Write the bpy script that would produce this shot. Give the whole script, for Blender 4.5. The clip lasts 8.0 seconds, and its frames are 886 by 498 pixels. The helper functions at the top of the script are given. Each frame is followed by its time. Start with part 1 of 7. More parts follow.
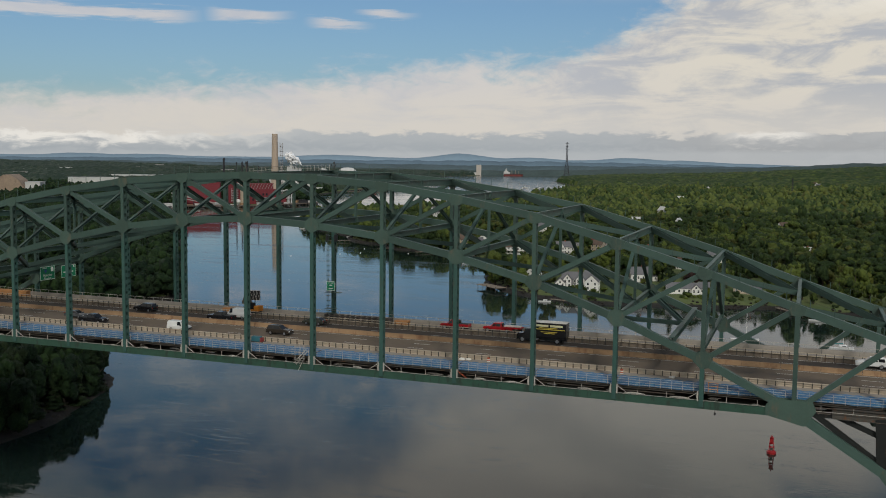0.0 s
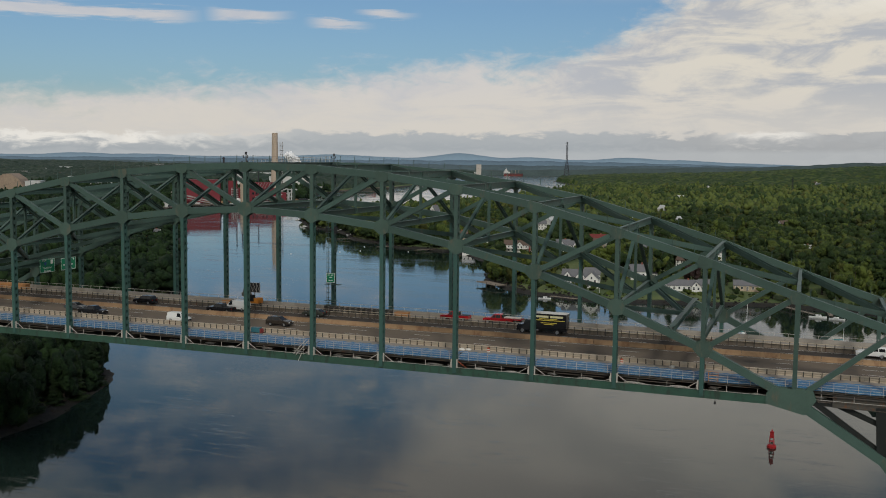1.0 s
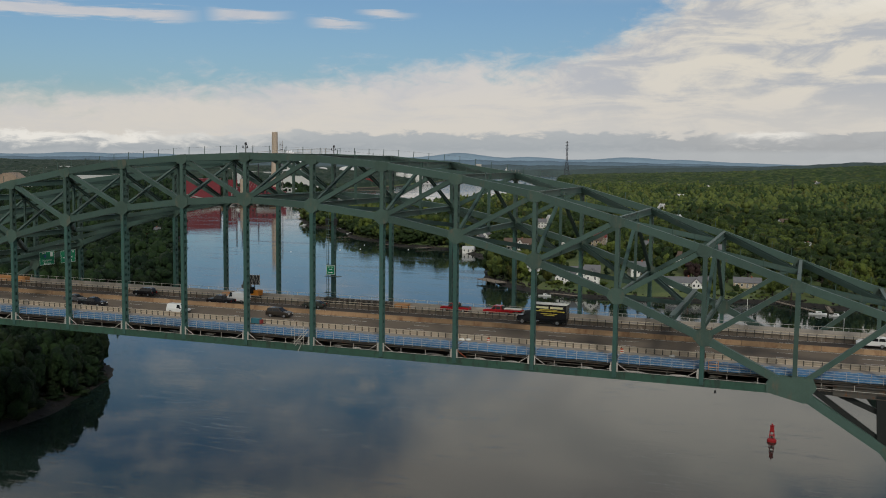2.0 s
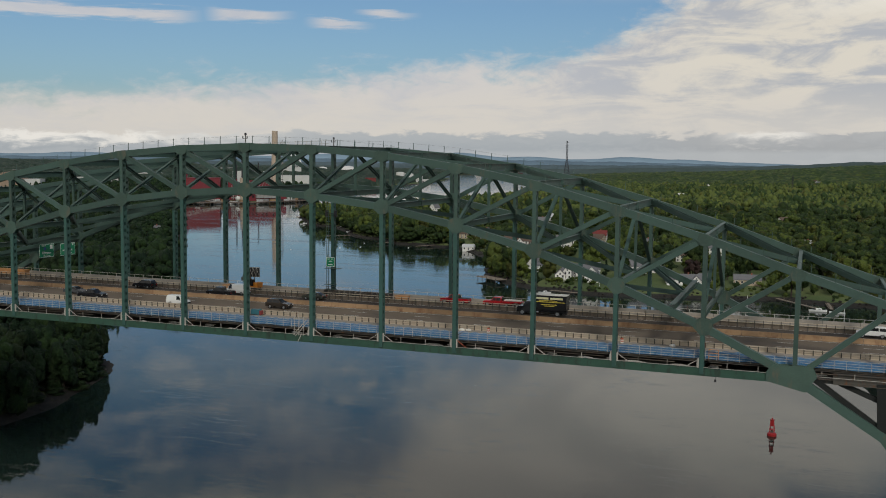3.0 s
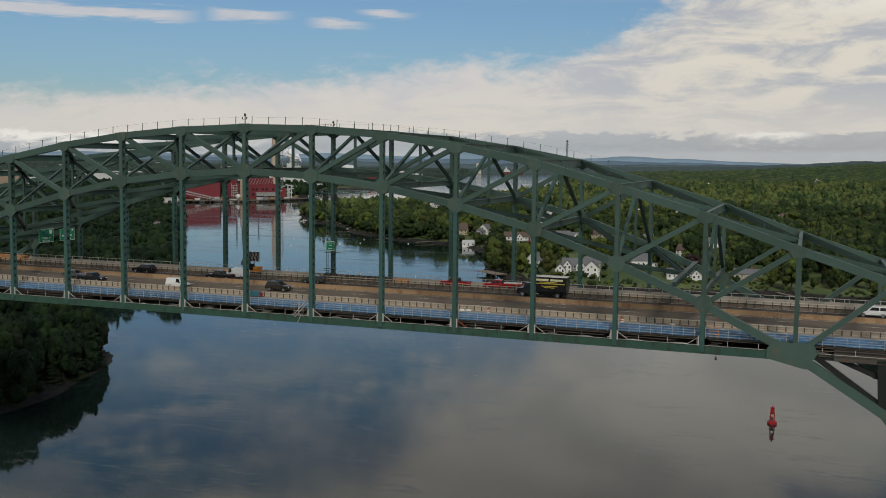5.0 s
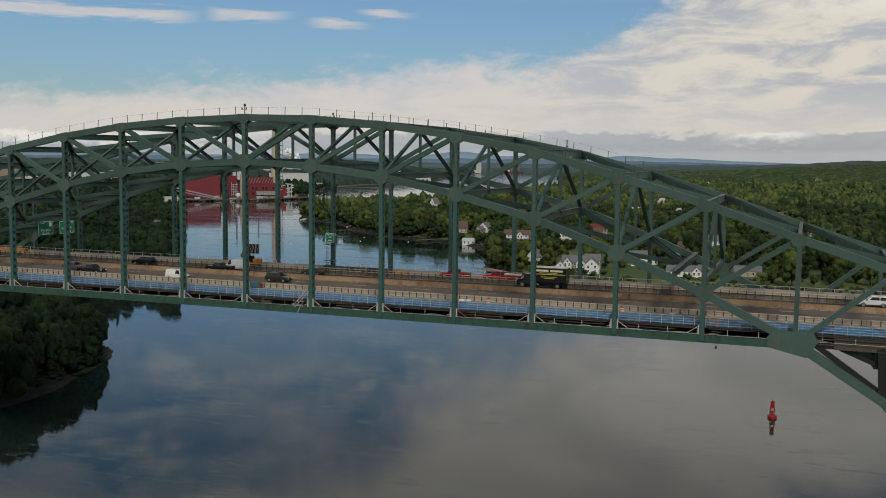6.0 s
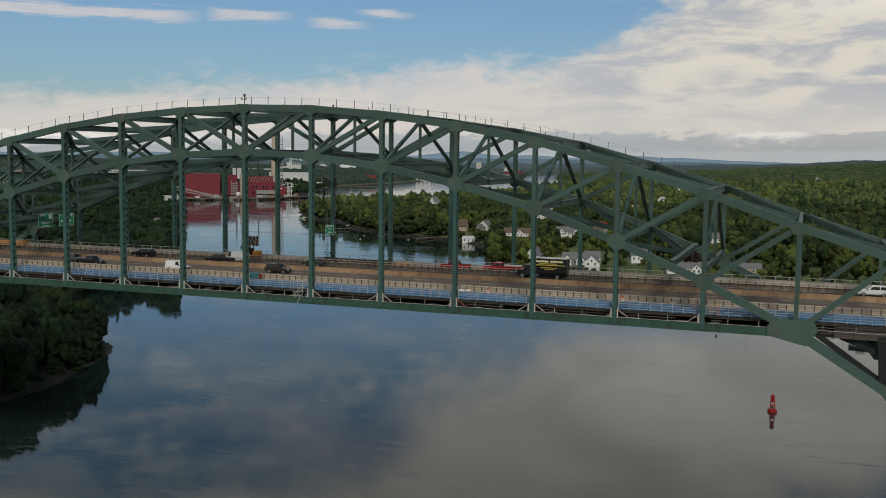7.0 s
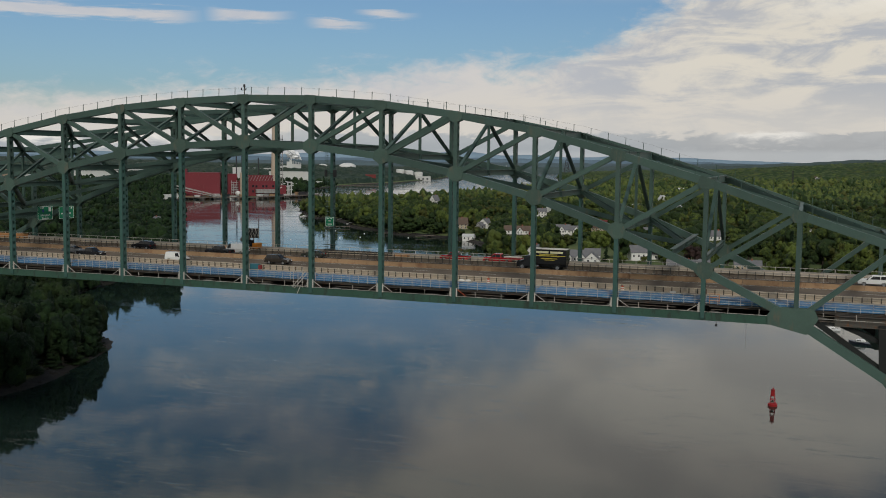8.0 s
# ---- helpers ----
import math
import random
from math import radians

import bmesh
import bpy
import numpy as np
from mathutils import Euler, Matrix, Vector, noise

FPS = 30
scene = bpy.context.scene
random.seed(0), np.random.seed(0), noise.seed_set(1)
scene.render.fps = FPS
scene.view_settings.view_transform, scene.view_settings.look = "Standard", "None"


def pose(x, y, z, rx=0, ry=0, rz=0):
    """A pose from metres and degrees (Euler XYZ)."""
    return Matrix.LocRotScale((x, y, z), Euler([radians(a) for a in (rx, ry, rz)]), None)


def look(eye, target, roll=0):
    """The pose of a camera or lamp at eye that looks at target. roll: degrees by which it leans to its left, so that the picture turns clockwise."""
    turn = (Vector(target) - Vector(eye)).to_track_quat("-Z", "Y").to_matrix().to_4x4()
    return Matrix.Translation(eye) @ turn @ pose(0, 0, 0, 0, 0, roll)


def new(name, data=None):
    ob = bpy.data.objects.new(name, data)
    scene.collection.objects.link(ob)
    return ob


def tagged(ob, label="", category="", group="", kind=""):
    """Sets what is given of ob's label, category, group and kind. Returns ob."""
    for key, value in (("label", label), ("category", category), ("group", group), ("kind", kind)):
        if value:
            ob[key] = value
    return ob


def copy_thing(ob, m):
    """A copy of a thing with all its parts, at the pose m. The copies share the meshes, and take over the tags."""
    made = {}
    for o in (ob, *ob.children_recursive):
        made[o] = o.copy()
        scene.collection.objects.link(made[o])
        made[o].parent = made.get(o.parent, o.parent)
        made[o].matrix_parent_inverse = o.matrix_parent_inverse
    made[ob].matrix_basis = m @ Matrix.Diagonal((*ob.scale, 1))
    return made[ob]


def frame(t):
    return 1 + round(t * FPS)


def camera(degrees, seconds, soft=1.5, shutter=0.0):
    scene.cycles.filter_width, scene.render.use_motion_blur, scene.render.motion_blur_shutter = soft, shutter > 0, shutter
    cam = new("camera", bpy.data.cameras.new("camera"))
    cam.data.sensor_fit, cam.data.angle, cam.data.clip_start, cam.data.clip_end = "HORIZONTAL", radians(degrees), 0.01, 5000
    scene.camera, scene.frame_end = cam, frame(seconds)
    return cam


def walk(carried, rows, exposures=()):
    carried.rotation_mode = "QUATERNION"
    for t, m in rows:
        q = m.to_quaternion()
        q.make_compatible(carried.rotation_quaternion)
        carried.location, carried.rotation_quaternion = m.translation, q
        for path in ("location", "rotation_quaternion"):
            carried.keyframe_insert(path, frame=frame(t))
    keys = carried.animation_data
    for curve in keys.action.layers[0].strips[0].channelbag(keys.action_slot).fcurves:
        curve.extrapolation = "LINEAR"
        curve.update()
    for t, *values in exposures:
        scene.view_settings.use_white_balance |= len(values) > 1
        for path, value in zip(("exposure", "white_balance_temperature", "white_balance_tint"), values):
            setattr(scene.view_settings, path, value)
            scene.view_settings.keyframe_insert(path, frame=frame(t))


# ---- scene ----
# ======== camera: a slow straight descent beside the bridge ========
cam = camera(47.57, 8.0, soft=1.0)
ROWS = [
    (0.0, 92.88, -148.63, 78.66, 20.970, -5.176, -0.647),
    (0.5, 92.89, -148.63, 77.84, 20.970, -5.176, -0.644),
    (1.0, 92.91, -148.62, 77.03, 20.970, -5.176, -0.642),
    (1.5, 92.93, -148.62, 76.21, 20.970, -5.176, -0.639),
    (3.0, 92.98, -148.62, 73.77, 20.971, -5.175, -0.632),
    (3.5, 93.00, -148.62, 72.95, 20.971, -5.175, -0.630),
    (4.0, 93.02, -148.62, 72.13, 20.971, -5.175, -0.627),
    (4.5, 93.03, -148.62, 71.32, 20.971, -5.175, -0.625),
    (6.0, 93.09, -148.61, 68.87, 20.972, -5.175, -0.618),
    (6.5, 93.10, -148.61, 68.05, 20.972, -5.175, -0.615),
    (7.0, 93.12, -148.61, 67.23, 20.972, -5.175, -0.613),
    (7.5, 93.14, -148.61, 66.42, 20.972, -5.175, -0.611),
    (8.0, 93.15, -148.61, 65.60, 20.972, -5.175, -0.608),
]
walk(cam, [(t, pose(x, y, z, 90 + pitch, roll, yaw)) for t, x, y, z, yaw, pitch, roll in ROWS])

# ======== light: a hazy sky with high cloud, weak soft sun ========
scene.view_settings.exposure = 0.0
SUN_AZ, SUN_EL = 150.0, 38.0      # degrees clockwise from +y, degrees up

sun = new("sun", bpy.data.lights.new("sun", "SUN"))
sun.data.energy, sun.data.angle, sun.data.color = 1.5, radians(10), (1.0, 0.95, 0.86)
a, el = radians(SUN_AZ), radians(SUN_EL)
sun.matrix_world = look((math.sin(a) * math.cos(el) * 900, math.cos(a) * math.cos(el) * 900, math.sin(el) * 900), (0, 0, 0))

world = bpy.data.worlds.new("sky")
scene.world = world
world.use_nodes = True


class Graph:
    """Short calls to make shader nodes and join them."""

    def __init__(self, tree):
        self.tree = tree
        tree.nodes.clear()

    def put(self, socket, value):
        if isinstance(value, bpy.types.NodeSocket):
            self.tree.links.new(value, socket)
        elif value is not None:
            socket.default_value = value

    def node(self, kind, **settings):
        n = self.tree.nodes.new(kind)
        for key, value in settings.items():
            setattr(n, key, value)
        return n

    def math(self, op, a=None, b=None, c=None, clamp=False):
        n = self.node("ShaderNodeMath", operation=op, use_clamp=clamp)
        for i, v in enumerate((a, b, c)):
            self.put(n.inputs[i], v)
        return n.outputs[0]

    def dot(self, a, b):
        n = self.node("ShaderNodeVectorMath", operation="DOT_PRODUCT")
        self.put(n.inputs[0], a), self.put(n.inputs[1], b)
        return n.outputs["Value"]

    def vec(self, x=0.0, y=0.0, z=0.0):
        n = self.node("ShaderNodeCombineXYZ")
        for i, v in enumerate((x, y, z)):
            self.put(n.inputs[i], v)
        return n.outputs[0]

    def mul(self, v, by):
        n = self.node("ShaderNodeVectorMath", operation="MULTIPLY")
        self.put(n.inputs[0], v), self.put(n.inputs[1], by)
        return n.outputs[0]

    def noise(self, vec, scale, detail=4.0, rough=0.55, distort=0.0):
        n = self.node("ShaderNodeTexNoise")
        self.put(n.inputs["Vector"], vec)
        n.inputs["Scale"].default_value = scale
        n.inputs["Detail"].default_value = detail
        n.inputs["Roughness"].default_value = rough
        n.inputs["Distortion"].default_value = distort
        return n.outputs["Fac"]

    def ramp(self, x, lo, hi, to0=0.0, to1=1.0, smooth=True):
        n = self.node("ShaderNodeMapRange", interpolation_type="SMOOTHSTEP" if smooth else "LINEAR", clamp=True)
        for i, v in enumerate((x, lo, hi, to0, to1)):
            self.put(n.inputs[i], v)
        return n.outputs[0]

    def mix(self, f, a, b, blend="MIX"):
        n = self.node("ShaderNodeMix", data_type="RGBA", blend_type=blend, clamp_factor=True)
        self.put(n.inputs[0], f)
        self.put(n.inputs[6], (*a, 1) if isinstance(a, tuple) and len(a) == 3 else a)
        self.put(n.inputs[7], (*b, 1) if isinstance(b, tuple) and len(b) == 3 else b)
        return n.outputs[2]


def build_sky():
    g = Graph(world.node_tree)
    d = g.node("ShaderNodeTexCoord").outputs["Generated"]
    yaw = radians(21.0)
    across = g.dot(d, (math.cos(yaw), math.sin(yaw), 0))        # to the right over the river
    ahead = g.dot(d, (-math.sin(yaw), math.cos(yaw), 0))
    up = g.dot(d, (0, 0, 1))
    az = g.math("ARCTAN2", across, ahead)                        # radians, 0 up the river
    sky = g.node("ShaderNodeTexSky", sky_type="NISHITA", sun_disc=False)
    sky.sun_elevation, sky.sun_rotation = radians(SUN_EL), radians(SUN_AZ)
    sky.air_density, sky.dust_density, sky.ozone_density = 1.0, 1.2, 1.5
    base = g.mix(1.0, sky.outputs[0], (0.525, 0.665, 0.79), "MULTIPLY")
    h = g.math("MAXIMUM", up, 0.0)
    base = g.mix(g.ramp(h, 0.15, 0.22), base, g.mix(1.0, base, (1.02, 0.99, 0.88), "MULTIPLY"))
    low = g.ramp(h, 0.185, 0.145)                                # 1 in the lower sky, 0 overhead
    # height of a cloud above the far hills, in milliradians, with the slope of the front
    mr = g.math("ADD", g.math("MULTIPLY", h, 1000.0), g.math("MULTIPLY", az, -11.0))
    # high veil: flat sheet seen in perspective
    depth = g.math("DIVIDE", 1.0, g.math("ADD", h, 0.10))
    sheet = g.vec(g.math("MULTIPLY", across, depth), g.math("MULTIPLY", ahead, depth), 0.0)
    n1 = g.noise(g.mul(sheet, (0.85, 0.42, 1)), 1.0, 7.0, 0.60, 0.6)
    n2 = g.noise(g.mul(sheet, (2.6, 1.25, 1)), 1.0, 6.0, 0.6, 0.4)
    # a hole of blue up the river to the left, overhead
    q1 = g.math("POWER", g.math("DIVIDE", g.math("ADD", az, 0.32), g.ramp(h, 0.15, 0.25, 0.44, 0.36)), 2.0)
    q2 = g.math("POWER", g.math("DIVIDE", g.math("SUBTRACT", g.math("ADD", h, g.math("MULTIPLY", az, -0.06)), 0.20), 0.125), 2.0)
    hole = g.math("SQRT", g.math("ADD", q1, q2))
    cover = g.math("ADD", g.math("ADD", hole, g.math("MULTIPLY", g.math("SUBTRACT", n1, 0.5), 1.9)), g.math("MULTIPLY", g.math("SUBTRACT", n2, 0.5), 0.7))
    veil = g.ramp(cover, 0.80, 1.22)
    n3 = g.noise(g.mul(sheet, (1.5, 1.9, 1)), 1.0, 7.0, 0.62, 0.9)
    streak = g.math("MULTIPLY", g.ramp(n3, 0.52, 0.68), 0.38)
    n4 = g.noise(g.mul(sheet, (3.4, 5.2, 1)), 1.0, 6.0, 0.62, 0.8)
    streak = g.math("MAXIMUM", streak, g.math("MULTIPLY", g.ramp(n4, 0.46, 0.68), g.ramp(h, 0.15, 0.20, 0.0, 0.42)))
    veil = g.math("MAXIMUM", veil, streak)
    n5 = g.noise(g.vec(g.math("MULTIPLY", az, 11.0), g.math("MULTIPLY", mr, 0.125), 7.7), 1.0, 8.0, 0.62, 0.9)
    veil = g.math("MAXIMUM", veil, g.math("MULTIPLY", g.ramp(n5, 0.51, 0.63), g.ramp(h, 0.36, 0.27, 0.0, 0.72)))
    # the lower sky: a front of thin cloud whose upper edge climbs to the right
    flat = g.vec(g.math("MULTIPLY", az, 12.0), g.math("MULTIPLY", mr, 0.036), 1.7)
    wisp = g.noise(flat, 1.0, 8.0, 0.62, 0.5)
    fine = g.noise(g.vec(g.math("MULTIPLY", az, 42.0), g.math("MULTIPLY", mr, 0.085), 5.2), 1.0, 6.0, 0.6, 0.5)
    edge = g.math("ADD", g.math("ADD", 91.0, g.math("MULTIPLY", az, 66.0)), g.ramp(az, 0.10, 0.28, 0.0, 62.0))
    lead = g.math("ADD", g.math("SUBTRACT", edge, mr), g.math("ADD", g.math("MULTIPLY", g.math("SUBTRACT", wisp, 0.5), 62.0), g.math("MULTIPLY", g.math("SUBTRACT", fine, 0.5), 42.0)))
    front = g.ramp(lead, -9.0, 24.0)
    # long thin bars of cloud in the blue above it
    comb = g.noise(g.vec(g.math("MULTIPLY", az, 13.0), g.math("MULTIPLY", mr, 0.17), 2.4), 1.0, 7.0, 0.62, 0.3)
    bars = None
    for a0, a1, m0, slope, thick in ((-0.50, -0.225, 133.5, 0, 9), (-0.236, -0.138, 136, -22, 8), (-0.140, -0.062, 129, -45, 7), (-0.092, -0.018, 140, -22, 6)):
        mid = g.math("ADD", m0, g.math("MULTIPLY", g.math("SUBTRACT", az, a0), slope))
        off = g.math("ABSOLUTE", g.math("SUBTRACT", g.math("ADD", mr, g.math("MULTIPLY", g.math("SUBTRACT", comb, 0.5), 22.0)), mid))
        body = g.math("SUBTRACT", 1.0, g.math("DIVIDE", off, thick))
        ends = g.math("MULTIPLY", g.ramp(az, a0, a0 + 0.03), g.ramp(az, a1, a1 - 0.045))
        one = g.math("MULTIPLY", g.ramp(g.math("ADD", body, g.math("MULTIPLY", g.math("SUBTRACT", wisp, 0.5), 0.9)), 0.05, 0.75), ends)
        bars = one if bars is None else g.math("MAXIMUM", bars, one)
    front = g.math("MAXIMUM", front, g.math("MULTIPLY", bars, 0.9))
    # another gap in the veil, high up to the east
    gap = g.math("ADD", g.math("ADD", az, g.math("MULTIPLY", h, 1.6)), g.math("MULTIPLY", g.math("SUBTRACT", n3, 0.5), 0.5))
    veil = g.math("MULTIPLY", veil, g.math("SUBTRACT", 1.0, g.math("MULTIPLY", g.ramp(gap, 0.76, 0.94, 0.0, 0.85), g.ramp(h, 0.24, 0.29))))
    veil = g.math("ADD", g.math("MULTIPLY", front, low), g.math("MULTIPLY", veil, g.math("SUBTRACT", 1.0, low)))
    # light and shade in the cloud
    shade = g.noise(g.mul(sheet, (2.0, 1.15, 1)), 1.0, 6.0, 0.6, 0.6)
    bar_shade = g.noise(g.vec(g.math("MULTIPLY", az, 9.0), g.math("MULTIPLY", mr, 0.038), 9.1), 1.0, 7.0, 0.62, 0.7)
    mottle = g.noise(g.vec(g.math("MULTIPLY", az, 26.0), g.math("MULTIPLY", mr, 0.055), 3.3), 1.0, 7.0, 0.65, 0.6)
    grey = g.mix(g.ramp(az, -0.1, 0.3), (5.3, 5.35, 5.7), (4.5, 4.6, 4.85))
    warm = g.mix(g.ramp(mr, 20, 95), (6.9, 6.35, 5.7), g.mix(g.ramp(az, -0.05, 0.30), (6.2, 5.95, 5.85), (7.2, 6.65, 5.7)))
    tone = g.math("ADD", g.math("MULTIPLY", bar_shade, 0.76), g.math("MULTIPLY", mottle, 0.24))
    bright = g.mix(g.ramp(tone, g.ramp(az, -0.1, 0.2, 0.30, 0.40), 0.58), grey, warm)
    glow = g.math("MULTIPLY", g.ramp(az, 0.27, 0.40), g.ramp(mr, 112, 150))
    bright = g.mix(g.math("MULTIPLY", glow, g.ramp(mottle, 0.35, 0.6, 0.2, 0.85)), bright, (8.4, 7.9, 6.9))
    # higher up, above the view, the veil is bright and warm, then thins to grey-blue
    over = g.mix(g.ramp(shade, 0.36, 0.62), (5.9, 5.6, 5.2), (7.9, 7.4, 6.6))
    bright = g.mix(low, over, bright)
    bright = g.mix(g.ramp(h, 0.42, 0.62), bright, (3.6, 3.7, 3.9))
    col = g.mix(g.math("MULTIPLY", veil, 0.94), base, bright)
    # haze band low down
    col = g.mix(g.ramp(mr, 75, 25, 0.0, 0.70), col, (6.35, 6.05, 5.55))
    # bank of low cumulus along the horizon: bright tops over a flat grey base
    puff = g.noise(g.vec(g.math("MULTIPLY", az, 30.0), g.math("MULTIPLY", mr, 0.09), 0.0), 1.0, 7.0, 0.62, 0.4)
    heap = g.noise(g.vec(g.math("MULTIPLY", az, 11.0), 3.7, 0.0), 1.0, 4.0, 0.6)
    crest = g.math("ADD", g.math("ADD", 16.0, g.math("MULTIPLY", heap, 17.0)), g.math("MULTIPLY", g.math("SUBTRACT", puff, 0.5), 26.0))
    inside = g.math("SUBTRACT", crest, mr)
    bank = g.ramp(inside, -1.5, 3.0)
    rim = g.ramp(g.math("ADD", inside, g.math("MULTIPLY", g.math("SUBTRACT", puff, 0.5), 14.0)), 15.0, 4.0)
    east_heap = g.math("MULTIPLY", g.ramp(az, 0.25, 0.29), g.ramp(az, 0.37, 0.33))
    lit = g.math("MAXIMUM", g.ramp(az, -0.10, -0.30, 0.10, 0.95), g.math("MULTIPLY", east_heap, 0.9))
    lit = g.math("MULTIPLY", lit, g.ramp(heap, 0.36, 0.52, 0.45, 1.0))
    dark = g.mix(g.ramp(az, 0.12, 0.30), (3.35, 3.7, 4.0), (3.5, 3.65, 3.8))
    bankcol = g.mix(g.math("MULTIPLY", rim, lit), dark, (8.3, 8.0, 7.4))
    bankcol = g.mix(g.math("MULTIPLY", g.ramp(puff, 0.45, 0.65), 0.22), bankcol, (5.4, 5.5, 5.5))
    bankcol = g.mix(g.ramp(mr, 9.0, 3.0, 0.0, 0.6), bankcol, (4.5, 4.75, 4.9))
    col = g.mix(g.math("MULTIPLY", bank, 0.9), col, bankcol)
    bg = g.node("ShaderNodeBackground")
    g.put(bg.inputs[0], col)
    bg.inputs[1].default_value = 0.1
    out = g.node("ShaderNodeOutputWorld")
    g.put(out.inputs[0], bg.outputs[0])


build_sky()

# ======== materials ========


def mat(name, color, rough=0.6, metal=0.0, var=0.18, scale=0.6, bump=0.15, grain=8.0, stain=None, stain_at=(0.56, 0.72),
        piece=0.0, island=0.0, ior=1.45):
    """A procedural paint, stone or wood: broad mottling, fine grain and bump, an optional stain colour; piece and island vary it from piece to piece."""
    m = bpy.data.materials.new(name)
    m.use_nodes = True
    g = Graph(m.node_tree)
    pos = g.node("ShaderNodeNewGeometry")
    p = pos.outputs["Position"]
    big = g.noise(p, scale, 4.0, 0.6)
    fine = g.noise(p, scale * grain, 5.0, 0.65)
    v = g.math("ADD", g.math("MULTIPLY", g.math("SUBTRACT", big, 0.5), 2.2 * var), g.math("MULTIPLY", g.math("SUBTRACT", fine, 0.5), 1.6 * var))
    if piece:
        r = g.node("ShaderNodeObjectInfo").outputs["Random"]
        v = g.math("ADD", v, g.math("MULTIPLY", g.math("SUBTRACT", r, 0.5), 2 * piece))
    if island:
        v = g.math("ADD", v, g.math("MULTIPLY", g.math("SUBTRACT", pos.outputs["Random Per Island"], 0.5), 2 * island))
    k = g.math("ADD", 1.0, v)
    n = g.node("ShaderNodeVectorMath", operation="SCALE")
    n.inputs[0].default_value = color
    g.put(n.inputs["Scale"], k)
    col = n.outputs[0]
    if stain:
        s = g.noise(g.mul(p, (1, 1, 0.35)), scale * 2.3, 6.0, 0.65)
        col = g.mix(g.ramp(s, *stain_at), col, stain)
    b = g.node("ShaderNodeBsdfPrincipled")
    g.put(b.inputs["Base Color"], col)
    g.put(b.inputs["Roughness"], g.math("ADD", rough - 0.08, g.math("MULTIPLY", fine, 0.16), clamp=True))
    b.inputs["Metallic"].default_value = metal
    b.inputs["IOR"].default_value = ior
    if bump:
        bp = g.node("ShaderNodeBump")
        bp.inputs["Strength"].default_value = bump
        bp.inputs["Distance"].default_value = 0.3 / (scale * grain)
        g.put(bp.inputs["Height"], fine)
        g.put(b.inputs["Normal"], bp.outputs[0])
    out = g.node("ShaderNodeOutputMaterial")
    g.put(out.inputs[0], b.outputs[0])
    return m


def foliage_mat(name, dark, light, scale=0.12, grain=0.9):
    """Leaves: hue drifts from tree to tree and clump to clump."""
    m = bpy.data.materials.new(name)
    m.use_nodes = True
    g = Graph(m.node_tree)
    geo = g.node("ShaderNodeNewGeometry")
    p = geo.outputs["Position"]
    r = g.node("ShaderNodeObjectInfo").outputs["Random"]
    big = g.noise(p, scale, 3.0, 0.6)
    fine = g.noise(p, grain, 4.0, 0.7)
    f = g.math("ADD", g.math("MULTIPLY", big, 0.75), g.math("ADD", g.math("MULTIPLY", fine, 0.85), -0.2))
    f = g.math("ADD", f, g.math("MULTIPLY", g.math("SUBTRACT", r, 0.5), 0.55))
    f = g.math("ADD", f, g.math("MULTIPLY", g.math("SUBTRACT", geo.outputs["Random Per Island"], 0.5), 0.12))
    cell = g.node("ShaderNodeTexVoronoi")
    g.put(cell.inputs["Vector"], g.mul(p, (1, 1, 0.15)))
    cell.inputs["Scale"].default_value = 0.085
    rgb = g.node("ShaderNodeSeparateColor")
    g.put(rgb.inputs[0], cell.outputs["Color"])
    f = g.math("ADD", f, g.math("MULTIPLY", g.math("SUBTRACT", rgb.outputs[0], 0.5), 0.42))
    f = g.math("ADD", f, g.math("MULTIPLY", g.math("SUBTRACT", g.noise(p, 0.009, 3.0, 0.6), 0.5), 0.9))
    col = g.mix(g.ramp(f, 0.36, 0.84), dark, light)
    col = g.mix(g.ramp(rgb.outputs[1], 0.88, 0.96, 0.0, 0.32), col, tuple(c * k for c, k in zip(light, (1.15, 0.72, 0.75))))
    col = g.mix(g.ramp(rgb.outputs[2], 0.90, 0.98, 0.0, 0.38), col, tuple(c * k for c, k in zip(light, (1.5, 1.35, 1.3))))
    b = g.node("ShaderNodeBsdfPrincipled")
    g.put(b.inputs["Base Color"], col)
    b.inputs["Roughness"].default_value = 0.75
    b.inputs["Specular IOR Level"].default_value = 0.2
    bp = g.node("ShaderNodeBump")
    bp.inputs["Strength"].default_value = 1.0
    bp.inputs["Distance"].default_value = 1.4
    g.put(bp.inputs["Height"], fine)
    g.put(b.inputs["Normal"], bp.outputs[0])
    out = g.node("ShaderNodeOutputMaterial")
    g.put(out.inputs[0], b.outputs[0])
    return m


